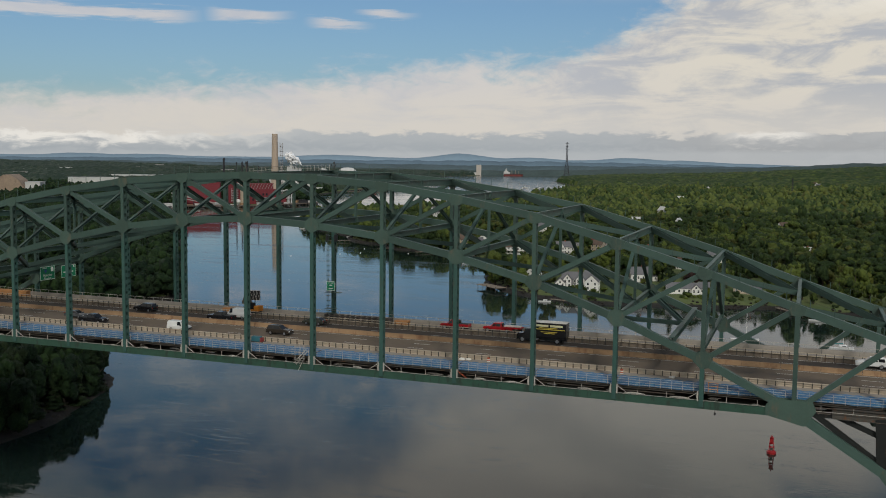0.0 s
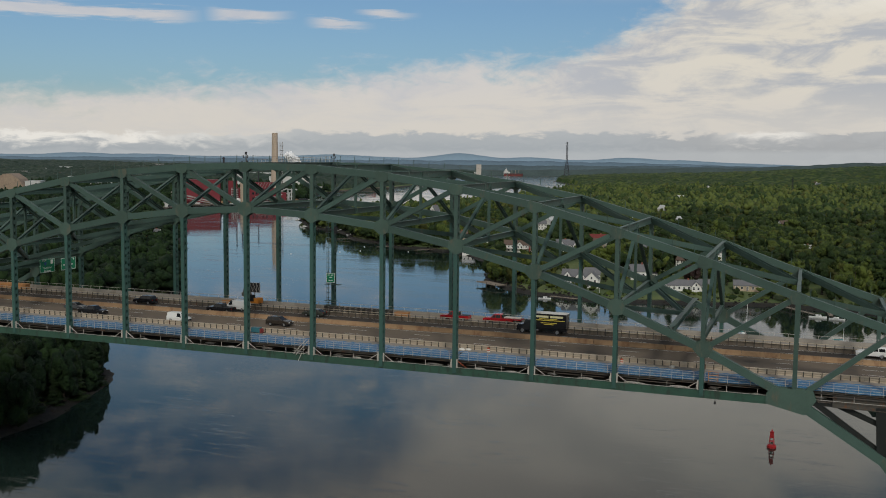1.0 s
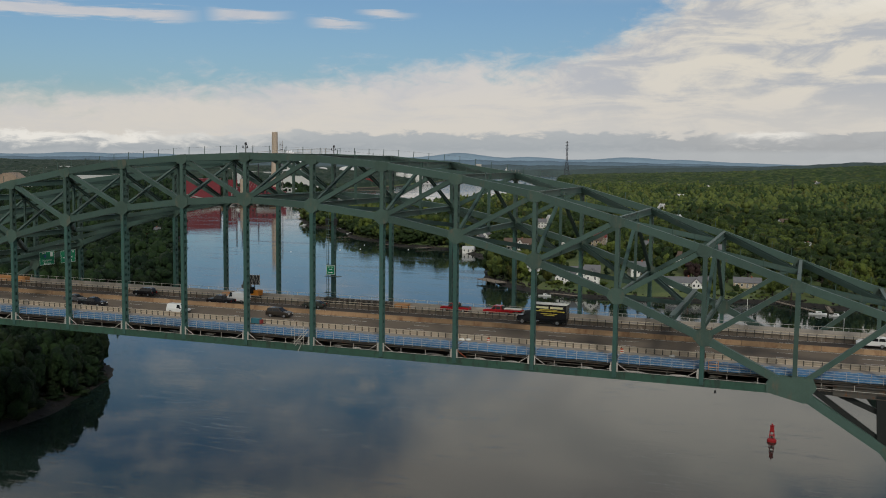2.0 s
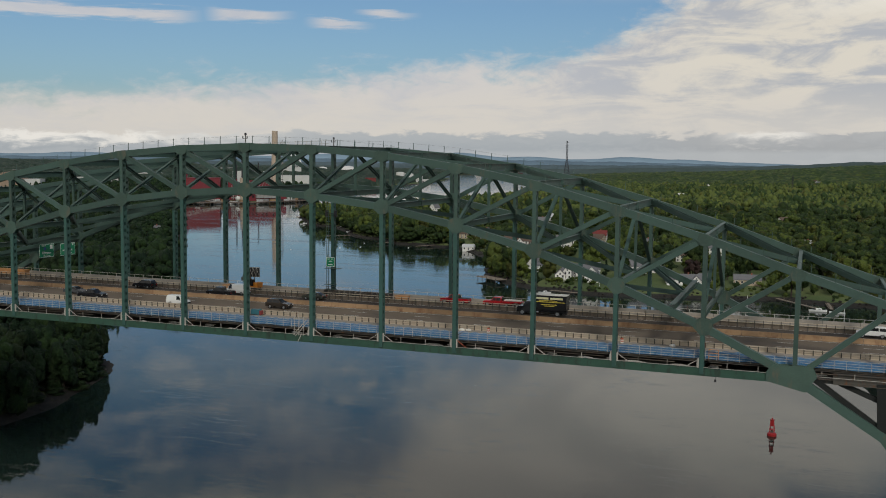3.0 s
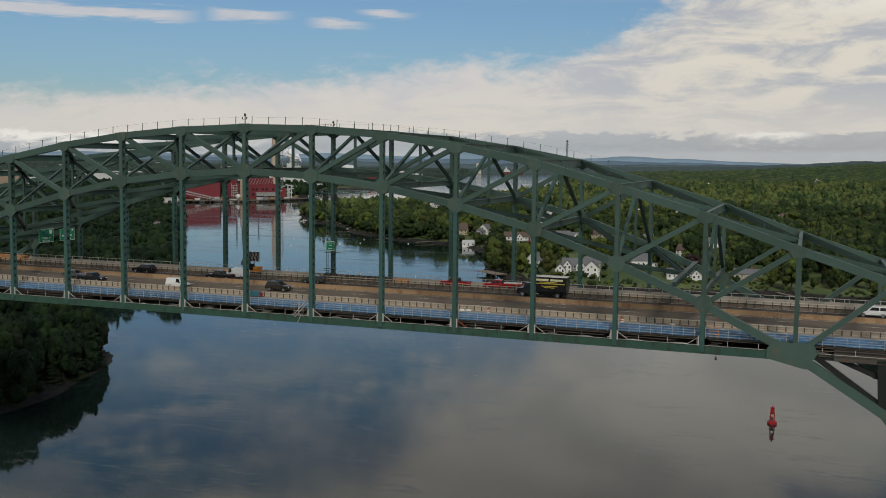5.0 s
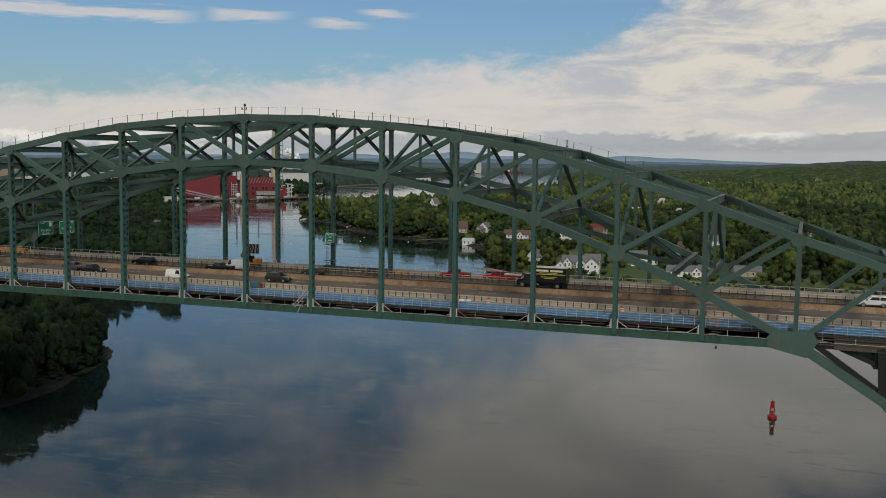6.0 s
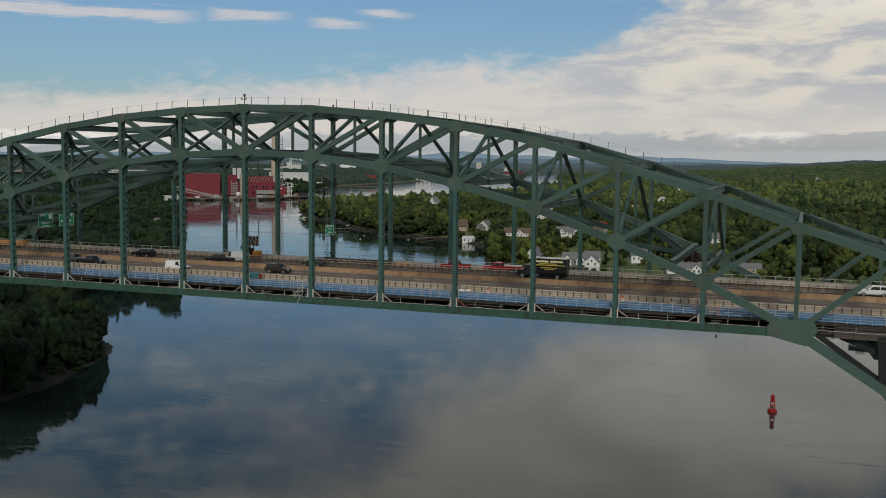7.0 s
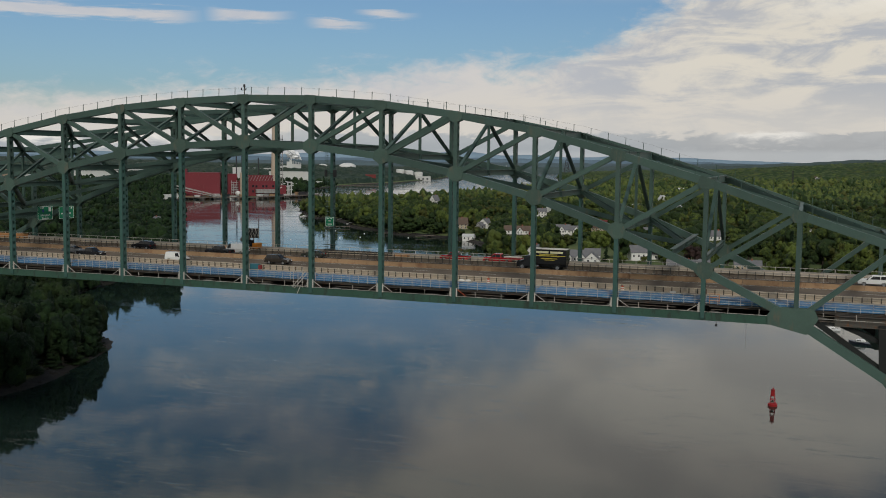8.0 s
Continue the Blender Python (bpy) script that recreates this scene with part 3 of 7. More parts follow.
bridge = thing("arch_bridge", "green painted steel through arch bridge over the river", "bridge")
for far in (0, 1):
    y = far * WIDTH
    shift = Matrix.Translation((SKEW * y, y, 0))

    def member(name, build, material="green", label=""):
        bm = bmesh.new()
        build(bm)
        bmesh.ops.transform(bm, matrix=shift, verts=bm.verts)
        return part(name, fixed(bm), M[material], bridge, label)

    for k in range(-9, 9):
        member("top_chord", lambda bm: beam(bm, top_at(k), top_at(k + 1), 0.95, 1.12))
        if k == -8 or k == 7:
            member("bottom_chord", lambda bm: beam(bm, low_at(k), low_at(k + 1), 1.0, 1.3))
        else:
            member("bottom_chord", lambda bm: beam(bm, low_at(k), low_at(k + 1), 0.95, 1.1))
    for k in range(0, 9):
        for s in (1, -1):
            if s * k or s == 1:
                member("diagonal", lambda bm: beam(bm, low_at(s * k), top_at(s * (k + 1)), 0.7, 0.74))
            elif k == 0:
                member("diagonal", lambda bm: beam(bm, low_at(0), top_at(-1), 0.7, 0.74))
    for k in range(-8, 9):
        member("post", lambda bm: hanger_mesh(bm, k * BAY, LOW[abs(k)], top_at(k).z))
        if abs(k) < 7:
            member("hanger", lambda bm: hanger_mesh(bm, k * BAY, TIE - 0.3, LOW[abs(k)]), "green_hanger", label="laced green steel hanger post")
    for k in range(-8, 9):
        s = 1 if k >= 0 else -1
        a = abs(k)
        for y0, y1 in ((-0.56, -0.50), (0.50, 0.56)):
            def plates(bm):
                l, r = low_at(k - 1) - low_at(k), low_at(k + 1) - low_at(k)
                dg = top_at(k + s) - low_at(k)
                dirs = [((l.x, l.z), 1, 0.6), ((r.x, r.z), 1, 0.6), ((dg.x, dg.z), 1.05, 0.45), ((0, 1), 1.0, 0.35), ((0, -1), 0.95, 0.35)]
                if k == 0:
                    dirs.append(((-dg.x, dg.z), 1.05, 0.45))
                if a == 7:
                    pts = [(-3.8, 0.6), (-2.9, 1.7), (2.4, 1.7), (3.0, 0.3), (1.5, -1.95), (-3.8, -0.72)]
                    plate(bm, [(low_at(k).x + s * px, low_at(k).z + pz) for px, pz in pts], y0, y1)
                else:
                    gusset(bm, low_at(k), dirs, 1.25, y0, y1)
            member("gusset_plate", plates, "green_plate")

            def plates_top(bm):
                l, r = top_at(k - 1) - top_at(k), top_at(k + 1) - top_at(k)
                dirs = [((l.x, l.z), 0.95, 0.62), ((r.x, r.z), 0.95, 0.62), ((0, -1), 0.95, 0.35)]
                if a:
                    dg = low_at(k - s) - top_at(k)
                    dirs.append(((dg.x, dg.z), 1.05, 0.42))
                gusset(bm, top_at(k), dirs, 1.12, y0, y1)
            member("gusset_plate", plates_top, "green_plate")
    member("tie_girder", lambda bm: beam(bm, (-7 * BAY, 0, TIE), (7 * BAY, 0, TIE), 0.62, 1.2), "green_dark", "green tie girder below the deck edge")

    def deck_girder(s):
        return lambda bm: i_beam(bm, (s * 7.4 * BAY, 0, TIE + 0.5), (s * 20 * BAY, 0, TIE + 0.5), 0.7, 1.5)
    for s in (-1, 1):
        member("deck_girder", deck_girder(s), "rust_steel")
    for s in (-1, 1):
        # spandrel framing between the deck and the lower chord past the knuckle; its shade is in the colour
        member("spandrel_diagonal", lambda bm: beam(bm, (s * 92.2, 0.5, 43.3), (s * 101.3, 0.5, 36.9), 0.6, 0.75), "under_steel", "spandrel diagonal darkened to look shaded")
        member("spandrel_post", lambda bm: beam(bm, (s * 101.5, 0.3, 35.9), (s * 101.1, 0.3, 43.4), 1.1, 1.5), "under_steel", "spandrel post darkened to look shaded")
        member("spandrel_brace", lambda bm: beam(bm, (s * 95.6, 0.6, 43.0), (s * 100.6, 0.6, 41.0), 0.5, 0.7), "under_steel")
        member("spandrel_tie", lambda bm: beam(bm, (s * 93.0, 0.5, 43.1), (s * 101.3, 0.5, 43.1), 0.5, 0.5), "under_steel")
        member("pier_leg", lambda bm: beam(bm, (s * 9 * BAY, 0, 4), (s * 9 * BAY, 0, 43), 1.4, 1.6), "green_dark")

MID = WIDTH / 2


def brace(name, build):
    bm = bmesh.new()
    build(bm)
    for v in bm.verts:
        v.co.x += SKEW * v.co.y
    return part(name, fixed(bm), M["green"], bridge)


def lifted(v, y):
    return Vector((v.x, y, v.z))


for k in range(-8, 9):
    a, t, l = abs(k), top_at(k), low_at(k)
    brace("top_strut", lambda bm: i_beam(bm, lifted(t, 0.4), lifted(t, WIDTH - 0.4), 0.55, 1.1, (1, 0, 0)))
    if a <= 5:
        brace("bottom_strut", lambda bm: i_beam(bm, lifted(l, 0.4), lifted(l, WIDTH - 0.4), 0.55, 0.95, (1, 0, 0)))
        b = l.z
    elif a == 6:
        b = 51.4
        brace("bottom_strut", lambda bm: i_beam(bm, (t.x, 0.4, b), (t.x, WIDTH - 0.4, b), 0.5, 0.8, (1, 0, 0)))
    if a <= 6:
        for y in (0.5, WIDTH - 0.5):
            brace("sway_brace", lambda bm: i_beam(bm, (t.x, y, b + 0.4), (t.x, MID, t.z - 0.5), 0.5, 0.5, (1, 0, 0)))
        brace("sway_post", lambda bm: i_beam(bm, (t.x, MID, b + 0.4), (t.x, MID, t.z - 0.5), 0.42, 0.42, (1, 0, 0)))
for s in (-1, 1):
    for k in range(0, 8):
        p, q = top_at(s * k), top_at(s * (k + 1))
        for y in (0.4, WIDTH - 0.4):
            brace("top_lateral", lambda bm: i_beam(bm, lifted(p, y), lifted(q, MID), 0.8, 0.8, (0, 0, 1)))
    for k in range(0, 5):
        p, q = low_at(s * k), low_at(s * (k + 1))
        for y in (0.4, WIDTH - 0.4):
            brace("bottom_lateral", lambda bm: i_beam(bm, lifted(p, y), lifted(q, MID), 0.7, 0.7, (0, 0, 1)))
    px, pz = s * 72.2, 52.25
    brace("portal_strut", lambda bm: i_beam(bm, (px, 0.3, pz), (px, WIDTH - 0.3, pz), 0.8, 0.9, (1, 0, 0)))
    for y in (0.4, WIDTH - 0.4):
        brace("bottom_lateral", lambda bm: i_beam(bm, lifted(low_at(s * 5), y), (px, MID, pz), 0.7, 0.7, (0, 0, 1)))

# safety line posts along the top chords
for far in (0, 1):
    for k in range(-8, 8):
        for j in range(4):
            c = top_at(k).lerp(top_at(k + 1), (j + 0.5) / 4)

            def stanchion(bm):
                tube(bm, (c.x + SKEW * far * WIDTH, far * WIDTH - 0.42, c.z + 0.4), (c.x + 0.05 + SKEW * far * WIDTH, far * WIDTH - 0.42, c.z + 1.85), 0.06, 5)
            bm = bmesh.new()
            stanchion(bm)
            part("line_post", bm, M["green"], bridge)
    for k in range(-8, 8):
        bm = bmesh.new()
        p, q = top_at(k), top_at(k + 1)
        tube(bm, (p.x, far * WIDTH - 0.42, p.z + 1.7), (q.x, far * WIDTH - 0.42, q.z + 1.7), 0.012, 4)
        part("safety_line", bm, M["rust_steel"], bridge)

# deck: slab, floor beams, stringers
DECK, NEAR = 46.0, 45.52
X0, X1 = -255.0, 255.0
for k in range(-20, 21):
    bm = bmesh.new()
    i_beam(bm, (k * BAY, 0.2, 43.9), (k * BAY, WIDTH - 0.2, 43.9), 0.5, 2.0, (1, 0, 0))
    part("floor_beam", fixed(bm), M["rust_steel"], bridge)
for j in range(9):
    bm = bmesh.new()
    y = 2.2 + j * 3.67
    i_beam(bm, (X0, y, 44.95), (X1, y, 44.95), 0.3, 0.5)
    part("stringer", fixed(bm), M["rust_steel"], bridge)

for lo, hi, z in ((4.3, 17.2, NEAR), (17.202, WIDTH - 0.7, DECK)):
    bm = bmesh.new()
    box(bm, (X0, lo, 45.2), (X1, hi, z))
    deck = part("bridge_deck", bm, M["concrete"])
    tagged(deck, "bare concrete bridge deck under repair", "bridge deck", kind="structure")


def road_z(y):
    """The near carriageway rises to the median; the far one lies level."""
    return NEAR + 0.45 * max(0.0, min(1.0, (y - 7.3) / 9.3)) if y < 17 else DECK


for lo, hi in ((7.3, 16.75), (17.6, 25.6)):
    bm = bmesh.new()
    if lo > 17:
        sec = [(lo, DECK + 0.004), (hi, DECK + 0.004), (hi, DECK + 0.07), (lo, DECK + 0.07)]
    else:
        sec = [(lo, NEAR + 0.004), (hi, NEAR + 0.004), (hi, road_z(hi) + 0.07), (lo, NEAR + 0.07)]
    f0 = [bm.verts.new((X0, p, q)) for p, q in sec]
    f1 = [bm.verts.new((X1, p, q)) for p, q in sec]
    for k in range(4):
        bm.faces.new((f0[k], f0[(k + 1) % 4], f1[(k + 1) % 4], f1[k]))
    bm.faces.new(f0[::-1]), bm.faces.new(f1)
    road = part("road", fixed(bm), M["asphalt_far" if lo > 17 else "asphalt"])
    tagged(road, "dark patched asphalt carriageway" if lo > 17 else "worn brown-grey asphalt carriageway", "road", kind="structure")


def jersey(bm, x0, x1, y, z, h, w0, w1):
    """A safety barrier with a sloped foot."""
    pr = [(-w0, 0), (-w0, 0.08), (-w1 - 0.06, 0.33), (-w1, h), (w1, h), (w1 + 0.06, 0.33), (w0, 0.08), (w0, 0)]
    a = [bm.verts.new((x0, y + p, z + q)) for p, q in pr]
    b = [bm.verts.new((x1, y + p, z + q)) for p, q in pr]
    for k in range(len(pr)):
        n = (k + 1) % len(pr)
        bm.faces.new((a[k], a[n], b[n], b[k]))
    bm.faces.new(a[::-1])
    bm.faces.new(b)
    return fixed(bm)


def barrier_row(name, label, y, h, w0, w1, material, z, length=6.0):
    row = thing(name, label, "barrier", kind="structure")
    bm = jersey(bmesh.new(), 0.03, length - 0.03, 0, 0, h, w0, w1)
    first = part("barrier_segment", bm, M[material], row)
    first.location = (X0, y, z + 0.01)
    x = X0 + length
    while x < X1:
        o = part("barrier_segment", first.data, None, row)
        o.location = (x, y, z + 0.01)
        x += length
    return row


barrier_row("median_barrier", "rust-stained concrete median barrier", 17.18, 0.82, 0.36, 0.16, "barrier", NEAR + 0.46)
barrier_row("work_zone_barrier", "pale concrete work zone barrier with steel rail", 6.8, 0.62, 0.3, 0.16, "rail_beige", NEAR)
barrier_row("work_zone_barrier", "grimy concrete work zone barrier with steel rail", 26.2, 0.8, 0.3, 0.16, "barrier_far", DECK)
barrier_row("parapet", "pale concrete bridge parapet with pipe rail", WIDTH - 0.9, 0.85, 0.25, 0.2, "concrete", DECK)


def rail_row(name, label, y, z, h, pitch, r, material, rails=(1.0,), posts=""):
    row = thing(name, label, "railing", kind="structure")
    for f in rails:
        bm = bmesh.new()
        beam(bm, (X0, y, z + h * f), (X1, y, z + h * f), r * 1.6, r * 1.6)
        part("rail", bm, M[material], row)
    bm = bmesh.new()
    beam(bm, (0, 0, 0), (0, 0, h), r * 1.8, r * 1.8)
    me = None
    x = -150.0
    while x < 150:
        if me is None:
            o = part("rail_post", bm, M[posts or material], row)
            me = o.data
        else:
            o = part("rail_post", me, None, row)
        o.location = (x, y, z)
        x += pitch
    return row


rail_row("barrier_rail", "beige steel rail on dark posts along the barrier", 6.42, NEAR, 0.78, 1.28, 0.08, "rail_beige", (1.0, 0.55), "rust_steel")
rail_row("barrier_rail", "beige steel rail on dark posts along the barrier", 25.82, DECK, 1.25, 1.4, 0.07, "rail_beige", (1.0, 0.66), "rust_steel")
rail_row("parapet_rail", "thin grey pipe rail on the parapet", WIDTH - 0.9, DECK + 0.85, 0.6, 2.4, 0.04, "steel")
rail_row("scaffold_rail", "galvanised pipe guard rail of the work platform", 0.68, 44.75, 1.38, 1.6, 0.028, "steel", (1.0, 0.74, 0.48, 0.22))
rail_row("platform_rail", "galvanised pipe rail above the tie girder", -0.45, 43.8, 0.85, 4.267, 0.035, "steel", (0.05,))

# lane paint
for y, dashed, z in ((10.6, True, road_z(10.6)), (13.7, True, road_z(13.7)), (7.7, False, road_z(7.7)), (16.2, False, road_z(16.2)), (21.8, True, DECK), (18.2, False, DECK), (25.2, False, DECK)):
    bm = bmesh.new()
    if dashed:
        x = X0
        while x < X1 - 4:
            box(bm, (x, y - 0.07, z + 0.074), (x + 3.0, y + 0.07, z + 0.08))
            x += 12.2
    else:
        box(bm, (X0, y - 0.07, z + 0.074), (X1, y + 0.07, z + 0.08))
    o = part("lane_line", bm, M["white_paint"])
    tagged(o, "worn white painted lane line", "road marking", kind="structure")

# blue tarpaulins: hung down the face of the scaffold, then laid back to the barrier
for k in range(-9, 9):
    ph = np.random.RandomState(40 + k).uniform(0, 6, 6)
    xs_ = np.linspace(k * BAY + 0.1, (k + 1) * BAY - 0.1, 40)
    fold = np.concatenate([np.linspace(0, 1, 6), np.linspace(1, 2, 8)[1:]])      # 0 to 1 down the face, 1 to 2 across the top
    XX, FF = np.meshgrid(xs_, fold)
    face, lay = np.clip(FF, 0, 1), np.clip(FF - 1, 0, 1)
    YY = 0.84 + 0.10 * face + 3.4 * lay + 0.05 * np.sin(XX * 2.3 + ph[0]) * (1 - lay)
    ZZ = 44.86 + 0.56 * face + 0.12 * lay + 0.07 * np.sin(XX * 1.5 + ph[1] + lay * 3) * lay * (1 - lay) * 3 + 0.03 * np.sin(XX * 0.9 + ph[2]) * (1 - face) + 0.05 * np.sin(XX * 3.9 + ph[3]) * face
    nx, ny = len(xs_), len(fold)
    i = np.arange(nx * ny).reshape(ny, nx)
    me = bpy.data.meshes.new("tarpaulin")
    me.from_pydata(np.stack([XX, YY, ZZ], -1).reshape(-1, 3), [], np.stack([i[:-1, :-1], i[:-1, 1:], i[1:, 1:], i[1:, :-1]], -1).reshape(-1, 4).tolist())
    o = part("tarpaulin", me, M["tarp"])
    sol = o.modifiers.new("thick", "SOLIDIFY")
    sol.thickness, sol.offset = 0.02, -1
    tagged(o, "blue tarpaulin sheet hung over the deck edge scaffold", "tarpaulin", "tarpaulins along the deck")

# suspended work platform under the deck
for k in range(-20, 20):
    bm = bmesh.new()
    box(bm, (k * BAY + 0.06, 0.5, 43.05), ((k + 1) * BAY - 0.06, WIDTH - 0.5, 43.2))
    o = part("platform_bay", bm, M["platform"], bridge, "dark boarded platform slung under the deck")
    bm = bmesh.new()
    box(bm, (k * BAY + 0.06, 1.1, 44.55), ((k + 1) * BAY - 0.06, 4.28, 44.8))
    o = part("platform_bay", bm, M["platform"], bridge, "dark boarded platform under the tarpaulins")

# edge boards and ledgers of the slung platform, bay by bay
M["board"] = mat("grey_scaffold_board", (0.17, 0.145, 0.12), 0.9, 0.0, 0.3, 0.8, 0.2, 6, (0.12, 0.09, 0.07), (0.5, 0.68), piece=0.3)
rr = np.random.RandomState(76)
for k in range(-9, 9):
    for z0, y0, hgt, cut in ((43.24, 0.35, 0.16, 0.0), (44.02, 0.95, 0.07, 5.0), (44.42, 0.75, 0.10, 0.6)):
        bm = bmesh.new()
        box(bm, (k * BAY + 0.4 + cut * rr.uniform(0, 1), y0, z0), ((k + 1) * BAY - 0.4 - cut * rr.uniform(0, 2.5), y0 + 0.05, z0 + hgt))
        part("edge_board", bm, M["board" if z0 < 44.3 else "rust_steel"], bridge, "grey scaffold edge board" if z0 < 44.3 else "")

# rolled pale sheeting left lying on the slung platform
rr = np.random.RandomState(77)
for k in range(-8, 9):
    for j in range(2):
        x0 = k * BAY + 1.5 + j * 5.6 + rr.uniform(-0.9, 0.9)
        ln, yy = rr.uniform(1.4, 3.4), rr.uniform(1.2, 3.6)
        bm = bmesh.new()
        fs = [i_ / 6 for i_ in range(7)]
        loft(bm, [(ln * f_, 0.15 * math.sin(f_ * 5), 0) for f_ in fs], [0.05 + 0.13 * math.sin(f_ * 3.1) for f_ in fs], 7)
        o = part("rolled_sheet", bm, M["white_paint"], smooth=True)
        o.location = (x0, yy, 43.36)
        tagged(o, "pale rolled plastic sheeting on the slung platform", "sheeting", "rolled sheeting")

# piers
for s in (-1, 1):
    for y in (0, WIDTH):
        bm = bmesh.new()
        box(bm, (s * 9 * BAY - 3.5, y - 4, -6), (s * 9 * BAY + 3.5, y + 4, 6))
        box(bm, (s * 9 * BAY - 2.4, y - 2.8, 6), (s * 9 * BAY + 2.4, y + 2.8, 23.6))
        bmesh.ops.bevel(bm, geom=bm.edges[:], offset=0.3, segments=1, affect="EDGES")
        o = part("bridge_pier", bm, M["pier"])
        tagged(o, "weathered grey concrete bridge pier in the river", "bridge pier", "river piers")
    for k in range(13, 20, 3):
        bm = bmesh.new()
        box(bm, (s * k * BAY - 1.5, 2, -6), (s * k * BAY + 1.5, WIDTH - 2, 42.9))
        o = part("bridge_pier", bm, M["pier"])
        tagged(o, "weathered grey concrete bridge pier", "bridge pier", "approach piers")

# ======== vehicles and plant on the deck ========
M["tyre"] = mat("tyre_rubber", (0.02, 0.02, 0.02), 0.85, 0, 0.2, 3.0, 0.1)
M["rim"] = mat("alloy_rim", (0.45, 0.45, 0.46), 0.35, 0.8, 0.1, 3.0, 0.0)
M["glass"] = mat("dark_car_glass", (0.012, 0.014, 0.016), 0.08, 0, 0.1, 1.0, 0.0)
M["chrome"] = mat("chrome_trim", (0.6, 0.6, 0.6), 0.2, 1.0, 0.05, 2.0, 0.0)
M["lamp_clear"] = mat("headlight_lens", (0.7, 0.7, 0.68), 0.15, 0, 0.05, 2.0, 0.0)
M["lamp_red"] = mat("tail_light_lens", (0.35, 0.02, 0.02), 0.2, 0, 0.05, 2.0, 0.0)
M["black"] = mat("black_plastic", (0.02, 0.02, 0.022), 0.6, 0, 0.2, 2.0, 0.05)


def paint(name, color, rough=0.25):
    key = "car_" + name
    if key not in M:
        M[key] = mat(key, color, rough, 0, 0.06, 0.8, 0.0, 6, tuple(c * 0.7 + 0.02 for c in color), (0.66, 0.85))
    return M[key]


def profile_body(pts, width, tuck=0.06, top_from=None, top_in=0.0):
    """A body from its side outline, with its sides rounded in and its upper part leaning in."""
    bm = bmesh.new()
    zs = [p[1] for p in pts]
    z0 = top_from if top_from is not None else max(zs) + 1
    zt = max(zs)
    rows = []
    for f, inset in ((-1.0, tuck), (-0.94, 0.0), (0.94, 0.0), (1.0, tuck)):
        ring = []
        cx = sum(p[0] for p in pts) / len(pts)
        cz = sum(zs) / len(zs)
        for x, z in pts:
            lean = top_in * max(0.0, (z - z0) / (zt - z0)) if zt > z0 else 0.0
            x2 = x - math.copysign(min(abs(x - cx), inset), x - cx)
            z2 = z - math.copysign(min(abs(z - cz), inset * 0.6), z - cz)
            ring.append(bm.verts.new((x2, f * (width / 2 - lean), z2)))
        rows.append(ring)
    n = len(pts)
    for a, b in zip(rows, rows[1:]):
        for k in range(n):
            bm.faces.new((a[k], a[(k + 1) % n], b[(k + 1) % n], b[k]))
    bm.faces.new(rows[0][::-1])
    bm.faces.new(rows[-1])
    return fixed(bm)


def pane(pts):
    bm = bmesh.new()
    a = [bm.verts.new(p) for p in pts]
    c = sum((v.co for v in a), Vector()) / len(a)
    nrm = (a[1].co - a[0].co).cross(a[2].co - a[0].co).normalized()
    b = [bm.verts.new(v.co + nrm * 0.02) for v in a]
    bm.faces.new(a[::-1]), bm.faces.new(b)
    for k in range(len(a)):
        bm.faces.new((a[k], a[(k + 1) % len(a)], b[(k + 1) % len(a)], b[k]))
    return fixed(bm)


def wheels(t, xs_w, width, r, wide=0.24):
    for x in xs_w:
        for s in (-1, 1):
            y = s * (width / 2 - wide / 2)
            bm = bmesh.new()
            tube(bm, (x, y - wide / 2, r), (x, y + wide / 2, r), r, 16)
            w = part("wheel", bm, M["tyre"], t)
            bm = bmesh.new()
            tube(bm, (x, y + s * (wide / 2 - 0.01), r), (x, y + s * (wide / 2 + 0.012), r), r * 0.62, 12)
            part("rim", bm, M["rim"], w)


SHAPES = {
    # length, width, lower outline, cabin outline, wheel radius
    "car": (4.6, 1.82, [(-2.3, .35), (-2.3, .85), (-1.9, .98), (-.9, 1.0), (.9, 1.0), (1.9, .82), (2.3, .68), (2.3, .32)],
            [(-1.75, .95), (-1.15, 1.42), (-.2, 1.47), (.35, 1.42), (1.1, .95)], .32),
    "suv": (4.8, 1.92, [(-2.4, .42), (-2.4, 1.05), (-2.2, 1.12), (1.0, 1.12), (2.0, 1.02), (2.4, .85), (2.4, .4)],
            [(-2.3, 1.08), (-2.05, 1.68), (-1.5, 1.76), (.2, 1.74), (1.05, 1.1)], .37),
    "van": (5.3, 1.98, [(-2.65, .38), (-2.65, 1.2), (1.35, 1.2), (2.2, 1.05), (2.65, .8), (2.65, .36)],
            [(-2.62, 1.15), (-2.58, 2.02), (-2.4, 2.12), (.55, 2.1), (1.0, 1.95), (1.75, 1.12)], .34),
    "compact": (4.4, 1.82, [(-2.2, .34), (-2.2, 1.0), (1.1, 1.02), (1.85, .92), (2.2, .72), (2.2, .32)],
                [(-2.18, .96), (-2.1, 1.68), (-1.9, 1.82), (.35, 1.8), (.75, 1.66), (1.5, .96)], .32),
    "pickup": (5.7, 2.0, [(-2.85, .5), (-2.85, 1.12), (-.75, 1.14), (1.3, 1.16), (2.5, 1.1), (2.85, .95), (2.85, .45)],
               [(-.8, 1.1), (-.7, 1.72), (-.45, 1.84), (.7, 1.83), (1.4, 1.12)], .41),
}


